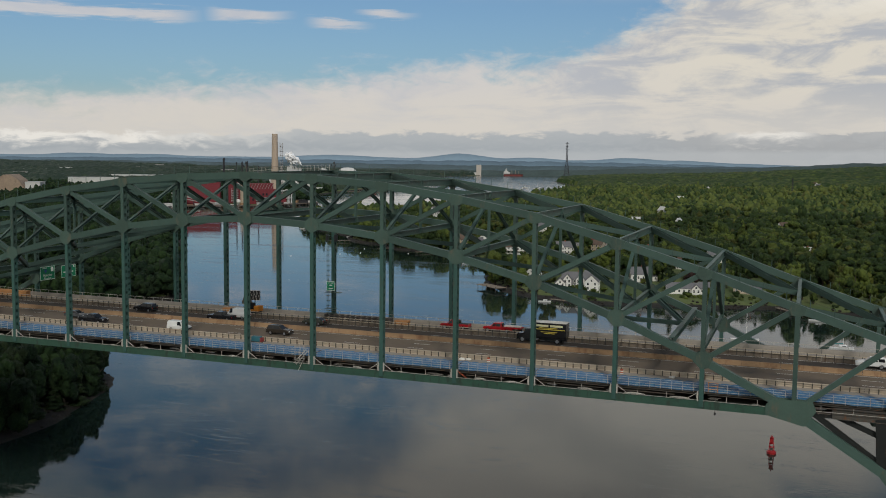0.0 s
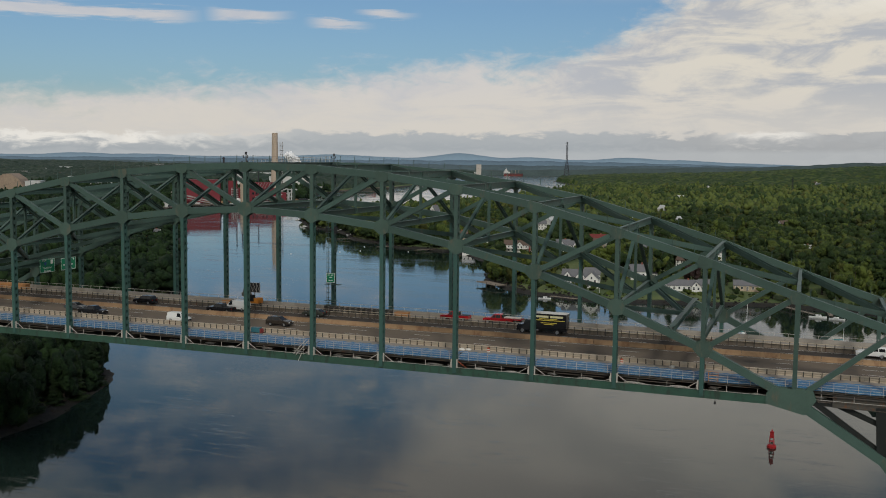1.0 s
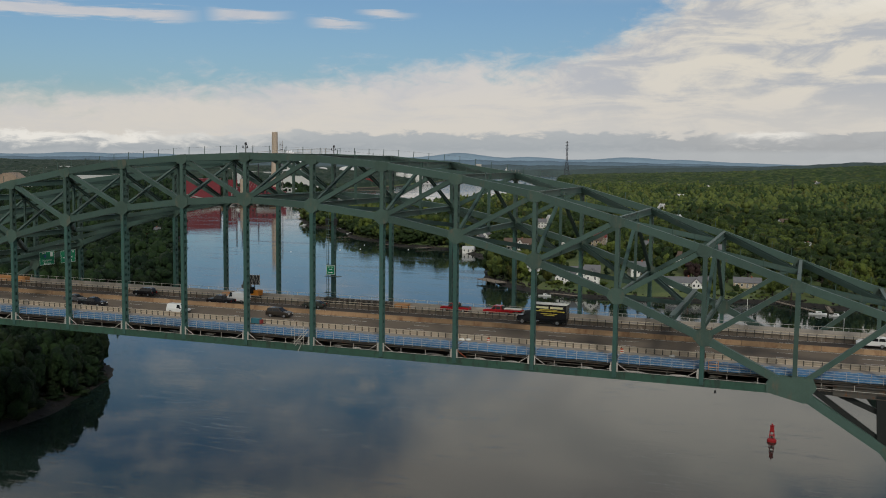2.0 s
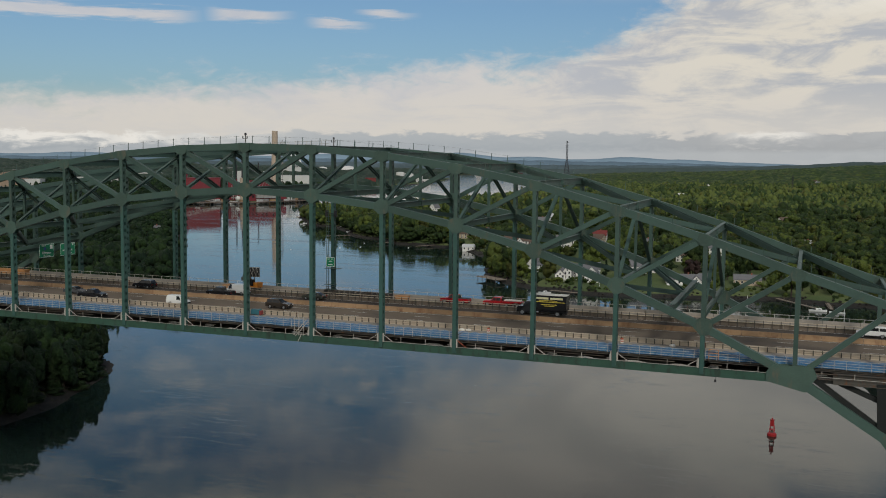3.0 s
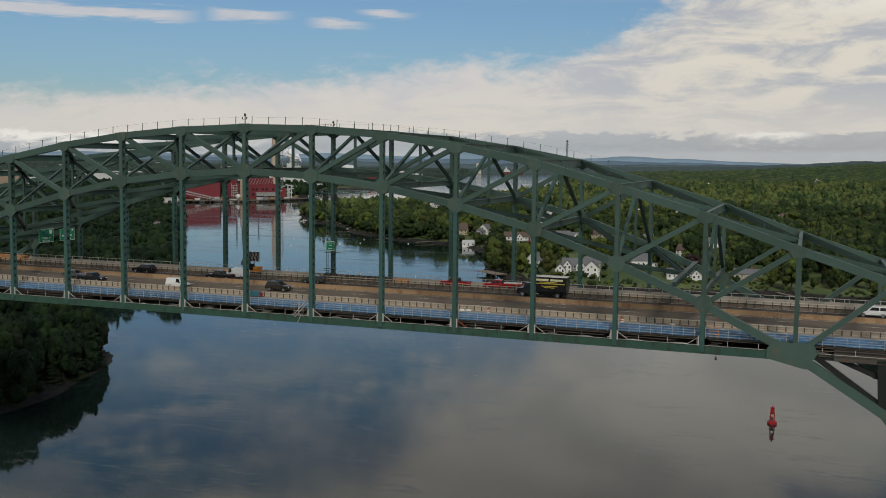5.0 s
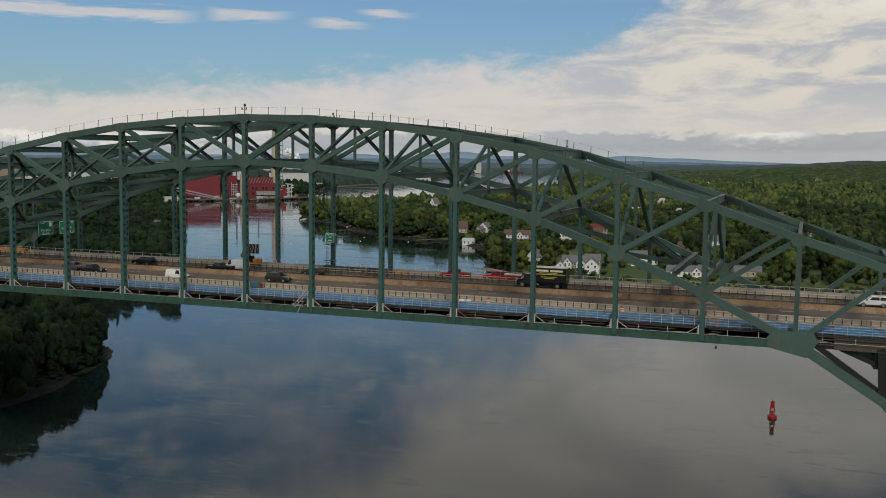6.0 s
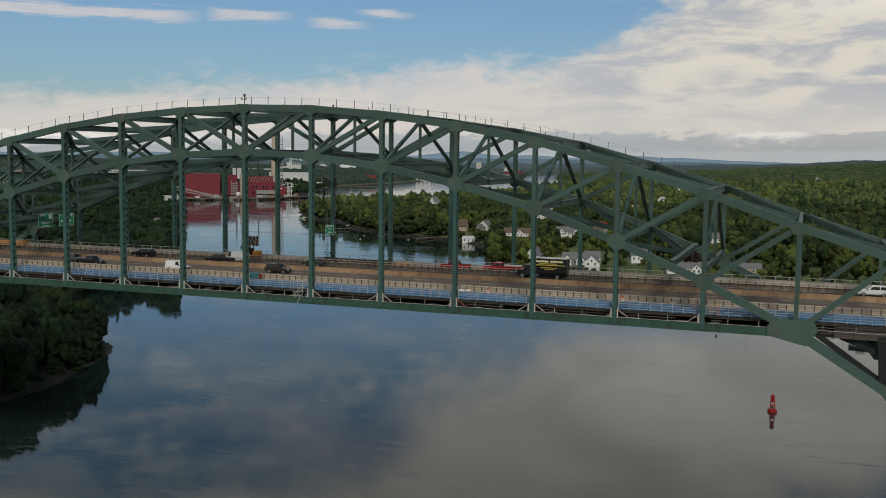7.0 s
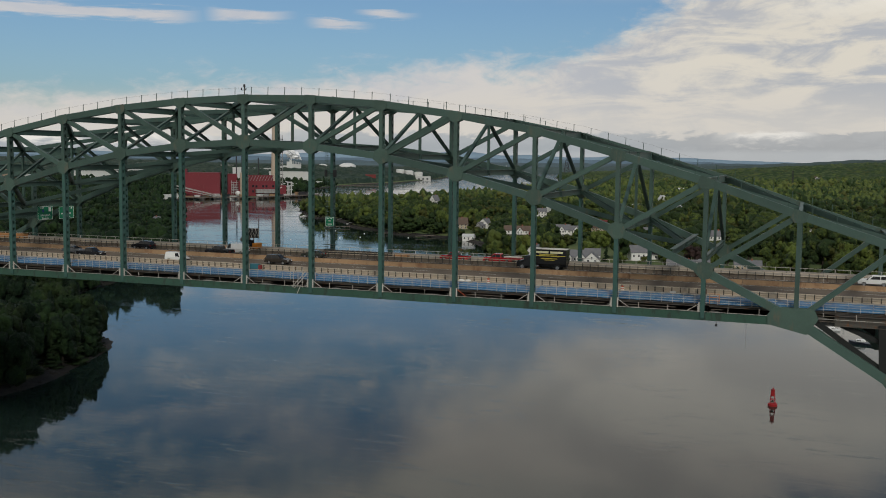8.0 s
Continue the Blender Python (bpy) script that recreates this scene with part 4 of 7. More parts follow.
def vehicle(name, kind, label, color, x, y, rz, category="car", group="traffic on the bridge"):
    ln, w, low, cab, r = SHAPES[kind]
    t = thing(name, label, category, group, at=(x, y, road_z(y) + (0.08 if y < 26 else 0.005)), rz=rz)
    part("body", profile_body(low, w, 0.07), color, t, smooth=False)
    part("cabin", profile_body(cab, w - 0.1, 0.05, cab[0][1], 0.16), color, t)
    zt, zb = max(p[1] for p in cab), cab[0][1]
    z0, z1 = zb + 0.08, zt - 0.12
    hw = (w - 0.1) / 2

    def side_y(z):
        return hw - 0.16 * (z - zb) / (zt - zb) + 0.012
    back, front = cab[0][0], cab[-1][0]
    fx = cab[-2][0]
    rear = cab[1][0]
    for s in (-1, 1):
        if kind in ("van", "compact"):
            spans = [(0.55, 1.2)] if kind == "van" else [(0.1, 0.85)]
        elif kind == "pickup":
            spans = [(-0.62, 0.25), (0.33, 1.0)]
        else:
            m = (rear + fx) / 2
            spans = [(rear + 0.12, m - 0.05), (m + 0.05, fx + 0.25)]
        for k, (a0, a1) in enumerate(spans):
            top1 = min(a1, fx - 0.02) if k == len(spans) - 1 else a1
            pts = [(a0, s * side_y(z0), z0), (a1 + (0.18 if k == len(spans) - 1 else 0), s * side_y(z0), z0), (top1, s * side_y(z1), z1), (a0 + 0.05, s * side_y(z1), z1)]
            part("side_window", pane(pts if s < 0 else pts[::-1]), M["glass"], t)
    g0 = hw - 0.22
    part("windscreen", pane([(front - 0.04, -g0, zb + 0.07), (front - 0.04, g0, zb + 0.07), (fx + 0.10, g0 - 0.1, zt - 0.08), (fx + 0.10, -g0 + 0.1, zt - 0.08)]), M["glass"], t)
    if kind not in ("van", "compact"):
        part("rear_window", pane([(back - 0.02, g0, zb + 0.08), (back - 0.02, -g0, zb + 0.08), (rear - 0.04, -g0 + 0.1, zt - 0.1), (rear - 0.04, g0 - 0.1, zt - 0.1)]), M["glass"], t)
    if kind == "pickup":
        bm = bmesh.new()
        box(bm, (-2.75, -w / 2 + 0.14, 1.135), (-0.9, w / 2 - 0.14, 1.15))
        part("cargo_bed", bm, M["black"], t, "dark open cargo bed")
    zl = low[-2][1] - 0.02
    for s in (-1, 1):
        bm = bmesh.new()
        box(bm, (ln / 2 - 0.12, s * (w / 2 - 0.3) - 0.2, zl - 0.14), (ln / 2 + 0.012, s * (w / 2 - 0.3) + 0.2, zl + 0.02))
        part("headlight", bm, M["lamp_clear"], t)
        bm = bmesh.new()
        box(bm, (-ln / 2 - 0.012, s * (w / 2 - 0.2) - 0.1, 0.72), (-ln / 2 + 0.1, s * (w / 2 - 0.2) + 0.1, 0.98))
        part("tail_light", bm, M["lamp_red"], t)
        bm = bmesh.new()
        box(bm, (0.9, s * (w / 2 + 0.02) - 0.1, zb), (1.08, s * (w / 2 + 0.02) + 0.1, zb + 0.16))
        part("wing_mirror", bm, M["black"], t)
    for e, nm in ((1, "front_bumper"), (-1, "rear_bumper")):
        bm = bmesh.new()
        box(bm, (e * (ln / 2 - 0.05) - 0.09, -w / 2 + 0.08, 0.36), (e * (ln / 2 - 0.05) + 0.09, w / 2 - 0.08, 0.58))
        part(nm, bm, M["black"], t)
    wheels(t, (ln / 2 - 0.92, -ln / 2 + 0.98), w, r)
    return t


WHITE, BLACKP, RED = paint("white", (0.72, 0.72, 0.70)), paint("black", (0.012, 0.012, 0.014)), paint("red", (0.42, 0.015, 0.02))
GREY, OLIVE, BROWN = paint("grey", (0.08, 0.085, 0.09)), paint("olive", (0.07, 0.075, 0.06)), paint("brown", (0.035, 0.028, 0.022))
FAR_A, FAR_B, NEAR_A, NEAR_B = 20.0, 23.5, 9.1, 12.2
vehicle("sedan", "car", "dark grey saloon car driving on the bridge", GREY, -47.5, NEAR_B, 0)
vehicle("pickup_truck", "pickup", "black pickup truck driving on the bridge", BLACKP, -40.6, NEAR_A, 0, "truck")
vehicle("suv", "suv", "black sport utility car driving beside the work zone", BLACKP, -39.3, FAR_B, 180)
vehicle("compact_van", "compact", "small white panel van driving on the bridge", WHITE, -20.6, NEAR_A, 0, "van")
vehicle("pickup_truck", "pickup", "black pickup truck driving beside a white van", BLACKP, -18.4, FAR_A, 180, "truck")
vehicle("cargo_van", "van", "white cargo van driving beside a black pickup", WHITE, -17.0, FAR_B, 180, "van")
vehicle("suv", "suv", "dark brown-black sport utility car driving on the bridge", BROWN, -0.7, NEAR_B, 0)
vehicle("sedan", "car", "olive grey saloon car beside the work zone barrier", OLIVE, 0.5, FAR_B, 180)
vehicle("suv", "suv", "white sport utility car driving on the bridge", WHITE, 100.5, FAR_B, 180)
vehicle("pickup_truck", "pickup", "red pickup truck parked in the work zone", RED, 27.2, 30.6, 180, "truck", "parked work trucks")


def flatbed_truck(x, y):
    t = vehicle("flatbed_truck", "pickup", "red flatbed work truck with white pipes parked in the work zone", RED, x, y, 180, "truck", "parked work trucks")
    for o in list(t.children):
        if o.name.startswith("cargo_bed"):
            bpy.data.objects.remove(o)
    bm = bmesh.new()
    box(bm, (-4.6, -1.1, 0.95), (-0.9, 1.1, 1.16))
    part("flatbed", bm, RED, t)
    for j in range(3):
        bm = bmesh.new()
        tube(bm, (-4.4, -0.5 + j * 0.5, 1.28), (-1.2, -0.5 + j * 0.5, 1.28), 0.12, 8)
        part("pipe", bm, M["white_paint"], t, "white plastic pipe")
    wheels(t, (-3.9,), 2.0, 0.41)


flatbed_truck(35.8, 30.8)


def box_truck(x, y):
    """Black delivery truck; its lettering is plain bars."""
    t = thing("box_truck", "black box truck with yellow lettering bars driving on the bridge", "truck", "traffic on the bridge", at=(x, y, DECK + 0.075), rz=180)
    part("cab", profile_body([(1.9, .55), (1.9, 2.35), (2.1, 2.5), (2.95, 2.45), (3.35, 1.62), (4.35, 1.5), (4.55, 1.25), (4.55, .5)], 2.3, 0.08, 1.5, 0.12), BLACKP, t)
    bm = bmesh.new()
    box(bm, (-4.5, -1.25, 1.05), (1.75, 1.25, 3.7))
    bmesh.ops.bevel(bm, geom=bm.edges[:], offset=0.05, segments=1, affect="EDGES")
    part("cargo_box", bm, BLACKP, t, "black cargo box")
    bm = bmesh.new()
    box(bm, (-4.5, -1.24, 3.703), (1.75, 1.24, 3.78))
    part("box_roof", bm, M["white_paint"], t, "white box roof")
    yellow, cream = mat("yellow_sign_paint", (0.70, 0.56, 0.07), 0.4), mat("cream_sign_paint", (0.72, 0.68, 0.42), 0.4)
    for s in (-1, 1):
        for (a, b, z, h) in ((-3.9, -1.6, 3.02, 0.36), (-1.3, 1.1, 3.02, 0.36), (-4.3, 1.6, 2.5, 0.13), (-2.9, 0.4, 2.76, 0.1), (-2.9, 0.1, 2.05, 0.1), (-2.4, -0.5, 1.8, 0.1)):
            bm = bmesh.new()
            box(bm, (a, s * 1.255 - 0.006, z), (b, s * 1.255 + 0.006, z + h))
            part("lettering_bar", bm, cream if z > 2.9 else yellow, t, "yellow lettering bar")
        part("side_window", pane([(2.15, s * 1.06, 1.65), (3.1, s * 1.06, 1.65), (2.85, s * 1.02, 2.3), (2.15, s * 1.02, 2.3)][::-s]), M["glass"], t)
        bm = bmesh.new()
        box(bm, (4.45, s * 0.8 - 0.2, 0.95), (4.57, s * 0.8 + 0.2, 1.2))
        part("headlight", bm, M["lamp_clear"], t)
        bm = bmesh.new()
        tube(bm, (0.4, s * 1.0, 0.62), (1.7, s * 1.0, 0.62), 0.28, 12)
        part("fuel_tank", bm, M["chrome"], t)
    part("windscreen", pane([(3.36, -0.95, 1.68), (3.36, 0.95, 1.68), (3.0, 0.85, 2.38), (3.0, -0.85, 2.38)]), M["glass"], t)
    bm = bmesh.new()
    box(bm, (-4.4, -0.5, 0.6), (4.3, 0.5, 1.04))
    part("chassis", bm, M["black"], t)
    bm = bmesh.new()
    box(bm, (4.5, -1.1, 0.5), (4.68, 1.1, 0.85))
    part("bumper", bm, M["chrome"], t)
    wheels(t, (3.5, -2.9), 2.35, 0.5, 0.3)


box_truck(46.4, FAR_B)


def excavator(x, y):
    orange = mat("excavator_orange", (0.55, 0.20, 0.02), 0.5, 0, 0.2, 1.0)
    t = thing("excavator", "small orange excavator with raised arm on the closed lane", "excavator", at=(x, y, DECK), rz=176)
    for s in (-1, 1):
        bm = bmesh.new()
        box(bm, (-1.3, s * 0.8 - 0.22, 0.0), (1.3, s * 0.8 + 0.22, 0.6))
        bmesh.ops.bevel(bm, geom=bm.edges[:], offset=0.18, segments=2, affect="EDGES")
        part("track", bm, M["black"], t)
    bm = bmesh.new()
    box(bm, (-1.5, -0.9, 0.65), (1.0, 0.9, 1.0)), box(bm, (-1.55, -0.9, 1.0), (-0.35, 0.9, 1.75))
    bmesh.ops.bevel(bm, geom=bm.edges[:], offset=0.08, segments=1, affect="EDGES")
    part("body", bm, orange, t)
    bm = bmesh.new()
    box(bm, (-0.3, 0.05, 1.0), (0.9, 0.9, 2.35))
    bmesh.ops.bevel(bm, geom=bm.edges[:], offset=0.07, segments=1, affect="EDGES")
    part("cab", bm, M["glass"], t, "glazed operator cab")
    bm = bmesh.new()
    beam(bm, (0.8, -0.3, 1.1), (1.5, -0.3, 3.3), 0.25, 0.4), beam(bm, (1.5, -0.3, 3.3), (2.5, -0.3, 4.6), 0.25, 0.35)
    part("boom", bm, M["rust_steel"], t)
    bm = bmesh.new()
    beam(bm, (2.4, -0.3, 4.65), (3.0, -0.3, 2.6), 0.2, 0.28)
    part("stick", bm, M["rust_steel"], t)
    bm = bmesh.new()
    plate(bm, [(2.8, 2.65), (3.25, 2.6), (3.2, 1.9), (2.7, 1.85), (2.55, 2.15)], -0.65, 0.05)
    part("bucket", bm, M["rust_steel"], t)


excavator(-17.3, 30.6)


def message_board(x, y):
    t = thing("message_board", "dark back of a tilted lattice-framed message board", "sign", at=(x, y, DECK), rz=8)
    bm = bmesh.new()
    tube(bm, (0, 0, 0.7), (0, 0, 2.7), 0.1, 8)
    part("mast", bm, M["rust_steel"], t)
    w, z0, z1 = 1.15, 2.6, 4.6
    bm = bmesh.new()
    box(bm, (-w, 0.0, z0), (w, 0.12, z1))
    part("panel", bm, M["black"], t)
    a, b = w * 0.33, w * 0.97
    for p, q in (((-b, z0), (b, z0)), ((-b, z1), (b, z1)), ((-b, z0), (-b, z1)), ((b, z0), (b, z1)), ((a, z0), (a, z1)), ((-a, z0), (-a, z1)), ((-a, z1), (a, z0)), ((a, z1), (b, z0)), ((-b, z1), (-a, z0))):
        bm = bmesh.new()
        beam(bm, (p[0], -0.06, p[1]), (q[0], -0.06, q[1]), 0.05, 0.05)
        part("frame_bar", bm, M["steel"], t)
    bm = bmesh.new()
    box(bm, (-1.0, -0.6, 0.35), (1.0, 0.6, 0.7)), box(bm, (-1.2, -0.08, 0.2), (1.2, 0.08, 0.4))
    part("trailer", bm, M["rust_steel"], t)
    wheels(t, (0.0,), 1.7, 0.33)


message_board(-18.2, 32.2)

# lumber, forms and stores in the closed lanes
M["ply"] = mat("orange_plywood", (0.50, 0.24, 0.09), 0.8, 0, 0.25, 0.6, 0.1, 8, (0.35, 0.18, 0.08))
for x, y, l, h, n, lab in ((15.8, 31.2, 2.9, 0.8, 1, "orange plywood form box on the deck"), (42.5, 31.2, 3.4, 0.7, 1, "orange plywood form box on the deck"), (-23.5, 31.0, 3.0, 0.8, 1, "orange plywood form box on the deck"),
                           (-83.0, 29.5, 14.0, 1.5, 1, "long stack of orange plywood panels")):
    t = thing("plywood_stack", lab, "lumber", "timber stores", at=(x, y, DECK))
    for j in range(4):
        bm = bmesh.new()
        box(bm, (-l / 2 + 0.05 * (j % 2), -0.7, h * j / 4 + 0.005), (l / 2 - 0.05 * (j % 3), 0.7, h * (j + 1) / 4 - 0.02))
        part("panel", bm, M["ply"], t)


def grating_stack(x, y, l):
    t = thing("grating_stack", "stack of rusty steel gratings behind the barrier", "grating", "steel stores", at=(x, y, DECK))
    for j in range(3):
        for e in (-0.7, 0.7):
            bm = bmesh.new()
            beam(bm, (-l / 2, e, 0.15 + 0.38 * j), (l / 2, e, 0.15 + 0.38 * j), 0.1, 0.12)
            part("rail", bm, M["rust_steel"], t)
    for j in range(int(l / 1.2) + 1):
        bm = bmesh.new()
        box(bm, (-l / 2 + j * 1.2 - 0.05, -0.76, 0), (-l / 2 + j * 1.2 + 0.05, 0.76, 1.05))
        part("crossbar", bm, M["rust_steel"], t)


grating_stack(6.4, 30.8, 14.4)


def drum(x, y, z, color, lab):
    t = thing("traffic_drum", lab, "traffic drum", "drums on the platform", at=(x, y, z))
    bm = bmesh.new()
    for z0, z1, r in ((0, 0.1, 0.34), (0.1, 0.95, 0.27), (0.95, 1.05, 0.1)):
        tube(bm, (0, 0, z0), (0, 0, z1), r, 12, r * 0.92)
    part("body", bm, color, t)
    for z0 in (0.3, 0.62):
        bm = bmesh.new()
        tube(bm, (0, 0, z0), (0, 0, z0 + 0.14), 0.275, 12)
        part("band", bm, M["white_paint"], t, "white reflective band")


ORANGE = mat("safety_orange", (0.40, 0.09, 0.04), 0.6)
for x, y in ((64.0, 5.6), (42.1, 5.7)):
    drum(x, y, NEAR - 0.3, ORANGE, "dull orange safety drum beside blue tarpaulins")


def bundle(x, y, z, s, seed):
    """A loose white wrapped bundle."""
    bm = bmesh.new()
    bmesh.ops.create_icosphere(bm, subdivisions=2, radius=1.0)
    for v in bm.verts:
        n = noise.noise(v.co * 1.6 + Vector((seed * 7.1, 0, 0)))
        v.co = Vector((v.co.x * s * 1.25, v.co.y * s * 0.8, max(-0.4, v.co.z) * s * 0.6)) * (1 + 0.35 * n)
    o = part("wrapped_bundle", bm, M["white_paint"], smooth=True)
    o.location = (x, y, z + 0.24 * s)
    tagged(o, "crumpled white wrapped bundle on the platform", "bundle", "wrapped bundles")


for i, (x, y) in enumerate(((71.8, 5.4), (37.6, 5.4), (38.7, 5.6))):
    bundle(x, y, NEAR, 0.42, i)


def generator(x, y):
    t = thing("generator", "teal generator box with a red end on the platform", "generator", at=(x, y, NEAR))
    bm = bmesh.new()
    box(bm, (-1.3, -0.6, 0.12), (0.9, 0.6, 1.25))
    bmesh.ops.bevel(bm, geom=bm.edges[:], offset=0.07, segments=1, affect="EDGES")
    part("housing", bm, mat("teal_paint", (0.03, 0.13, 0.16), 0.5), t)
    bm = bmesh.new()
    box(bm, (0.92, -0.55, 0.12), (1.3, 0.55, 1.0))
    part("control_end", bm, mat("dull_red_paint", (0.22, 0.03, 0.03), 0.5), t)
    for s in (-0.5, 0.5):
        bm = bmesh.new()
        box(bm, (-1.4, s - 0.06, 0), (1.7, s + 0.06, 0.12))
        part("skid", bm, M["black"], t)
    return t


gen = generator(-1.4, 5.6)
gen.scale = (0.8, 0.8, 0.8)

# ======== signs and fittings on the bridge ========
M["sign_green"] = mat("sign_green", (0.0, 0.22, 0.10), 0.45, 0, 0.08, 0.8, 0.0)
M["sign_white"] = mat("sign_white", (0.75, 0.78, 0.74), 0.5, 0, 0.05, 1.0, 0.0)


def words(text, size, parent, m, material):
    cu = bpy.data.curves.new("lettering", "FONT")
    cu.body, cu.size, cu.align_x, cu.align_y, cu.extrude = text, size, "CENTER", "CENTER", 0.01
    cu.materials.append(material)
    tmp = new("lettering_curve", cu)
    me = bpy.data.meshes.new_from_object(tmp.evaluated_get(bpy.context.evaluated_depsgraph_get()))
    bpy.data.objects.remove(tmp)
    o = part("lettering", me, None, parent)
    o.matrix_local = m
    return o


def road_sign(x, y, z, w, h, rz, lines, shield, label):
    """A green guide sign; the face looks along its own -y."""
    t = thing("road_sign", label, "road sign", "guide signs", at=(x, y, z), rz=rz)
    bm = bmesh.new()
    box(bm, (-w / 2, 0, -h / 2), (w / 2, 0.08, h / 2))
    panel = part("panel", bm, M["sign_green"], t)
    for p, q in (((-w / 2, h / 2 - 0.1), (w / 2, h / 2 - 0.02)), ((-w / 2, -h / 2 + 0.02), (w / 2, -h / 2 + 0.1)), ((-w / 2 + 0.02, -h / 2 + 0.1), (-w / 2 + 0.1, h / 2 - 0.1)), ((w / 2 - 0.1, -h / 2 + 0.1), (w / 2 - 0.02, h / 2 - 0.1))):
        bm = bmesh.new()
        box(bm, (p[0], -0.012, p[1]), (q[0], -0.002, q[1]))
        part("border", bm, M["sign_white"], t)
    for text, size, dx, dz in lines:
        if text.startswith("#"):
            bm = bmesh.new()
            ww = float(text[1:])
            box(bm, (dx - ww / 2, -0.014, dz - size / 2), (dx + ww / 2, -0.002, dz + size / 2))
            part("lettering_bar", bm, M["sign_white"], t)
        else:
            words(text, size, t, pose(dx, -0.012, dz, 90, 0, 0), M["sign_white"])
    for dx, dz, s, m in shield:
        bm = bmesh.new()
        plate(bm, [(dx - s * .5, dz + s * .45), (dx + s * .5, dz + s * .45), (dx + s * .45, dz - s * .1), (dx, dz - s * .55), (dx - s * .45, dz - s * .1)], -0.014, -0.002)
        part("route_shield", bm, m, t)
    for s in (-w / 3, w / 3):
        bm = bmesh.new()
        beam(bm, (s, 0.14, -h / 2), (s, 0.14, h / 2 + 0.6), 0.1, 0.1)
        part("hanger_bar", bm, M["green"], t)
    return t


blue_shield = mat("route_blue", (0.03, 0.08, 0.30), 0.5)
road_sign(-64.0, 22.6, 52.9, 4.4, 2.9, 90, [("South", 0.5, -0.9, 1.15), ("Hampton", 0.72, 0, -0.45), ("Boston", 0.72, 0, -1.15), ("#0.75", 0.9, 1.35, 0.75)], [(-0.6, 0.42, 0.7, blue_shield)], "green highway sign reading South Hampton Boston")
road_sign(-64.4, 29.5, 52.7, 4.6, 2.7, 90, [("#0.9", 0.26, -0.3, 0.95), ("#1.5", 0.3, -0.9, -0.2), ("#1.1", 0.3, 0.8, -0.2), ("#2.2", 0.3, 0, -0.95), ("#0.35", 0.4, 1.6, 0.95)], [], "green highway exit sign hung under the arch")
road_sign(-0.3, WIDTH - 1.9, 52.6, 1.75, 1.9, 14, [("#0.5", 0.13, -0.35, 0.6), ("#0.4", 0.13, 0.3, 0.6), ("#0.6", 0.14, 0, 0.15), ("#0.9", 0.15, 0, -0.5)], [], "small green sign on a far hanger post")

# inspection ladder and floodlights on the far post
lad = thing("access_ladder", "caged steel access ladder on a hanger post", "ladder", at=(-0.55, WIDTH - 1.2, 0))
for dx in (-0.95, -0.55):
    bm = bmesh.new()
    beam(bm, (dx, 0, DECK + 1.0), (dx, 0, 66.5), 0.07, 0.07)
    part("stile", bm, M["green"], lad)
for j in range(20):
    bm = bmesh.new()
    z = DECK + 1.4 + j * 1.02
    box(bm, (-1.0, -0.25, z), (-0.3, 0.25, z + 0.06))
    part("rung", bm, M["green"], lad)
for z in (DECK + 0.95, DECK + 1.9, DECK + 5.2):
    bm = bmesh.new()
    box(bm, (-1.2, -0.7, z), (2.2 if z > 50 else 1.2, 0.5, z + 0.08))
    part("platform", bm, M["green"], lad)
for k in (-0.55,):
    fl = thing("floodlight", "pair of dark floodlights clamped to a post", "floodlight", at=(k, WIDTH - 0.8, 62.4))
    for s in (-1, 1):
        bm = bmesh.new()
        box(bm, (s * 0.95 - 0.32, -0.5, -0.8), (s * 0.95 + 0.32, 0.0, 0.6))
        bmesh.ops.bevel(bm, geom=bm.edges[:], offset=0.06, segments=1, affect="EDGES")
        part("lamp_head", bm, M["black"], fl)
    bm = bmesh.new()
    beam(bm, (-1.2, -0.15, -0.1), (1.2, -0.15, -0.1), 0.12, 0.12)
    part("bracket", bm, M["black"], fl)

# beacons and the picket railing on the crown
for far in (0, 1):
    x0, y0 = SKEW * WIDTH * far, far * WIDTH
    cw = thing("beacon_mast", "short dark beacon mast with lamps on the arch crown", "beacon mast", "beacon masts", at=(x0, y0, 75.9))
    bm = bmesh.new()
    tube(bm, (0, 0, 0), (0, 0, 1.35), 0.09, 8)
    part("mast", bm, M["rust_steel"], cw)
    bm = bmesh.new()
    beam(bm, (-0.55, 0, 0.8), (0.3, 0, 0.8), 0.07, 0.07)
    part("crossarm", bm, M["rust_steel"], cw)
    for dx, z, r in ((0, 1.35, 0.22), (-0.55, 0.8, 0.10), (0.3, 0.8, 0.10)):
        bm = bmesh.new()
        tube(bm, (dx, 0, z), (dx, 0, z + 0.42), r, 10, r * 0.8)
        part("lamp", bm, M["black"], cw)
crown = thing("crown_railing", "fine steel picket railing on the arch crown", "railing")
for k, lo, hi in ((-2, -19.5, -12.8), (-1, -12.8, -0.9)):
    p, q = top_at(k), top_at(k + 1)
    sk = SKEW * WIDTH

    def zr(x):
        return p.z + (q.z - p.z) * (x - p.x) / (q.x - p.x) + 0.55
    for dz in (0.55, 1.1):
        bm = bmesh.new()
        tube(bm, (lo + sk, WIDTH - 0.3, zr(lo) + dz), (hi + sk, WIDTH - 0.3, zr(hi) + dz), 0.03, 5)
        part("rail", bm, M["steel"], crown)
    n = int((hi - lo) / 0.85)
    for j in range(n + 1):
        x = lo + (hi - lo) * j / n
        bm = bmesh.new()
        tube(bm, (x + sk, WIDTH - 0.3, zr(x)), (x + sk, WIDTH - 0.3, zr(x) + 1.2), 0.035, 5)
        part("picket", bm, M["steel"], crown)

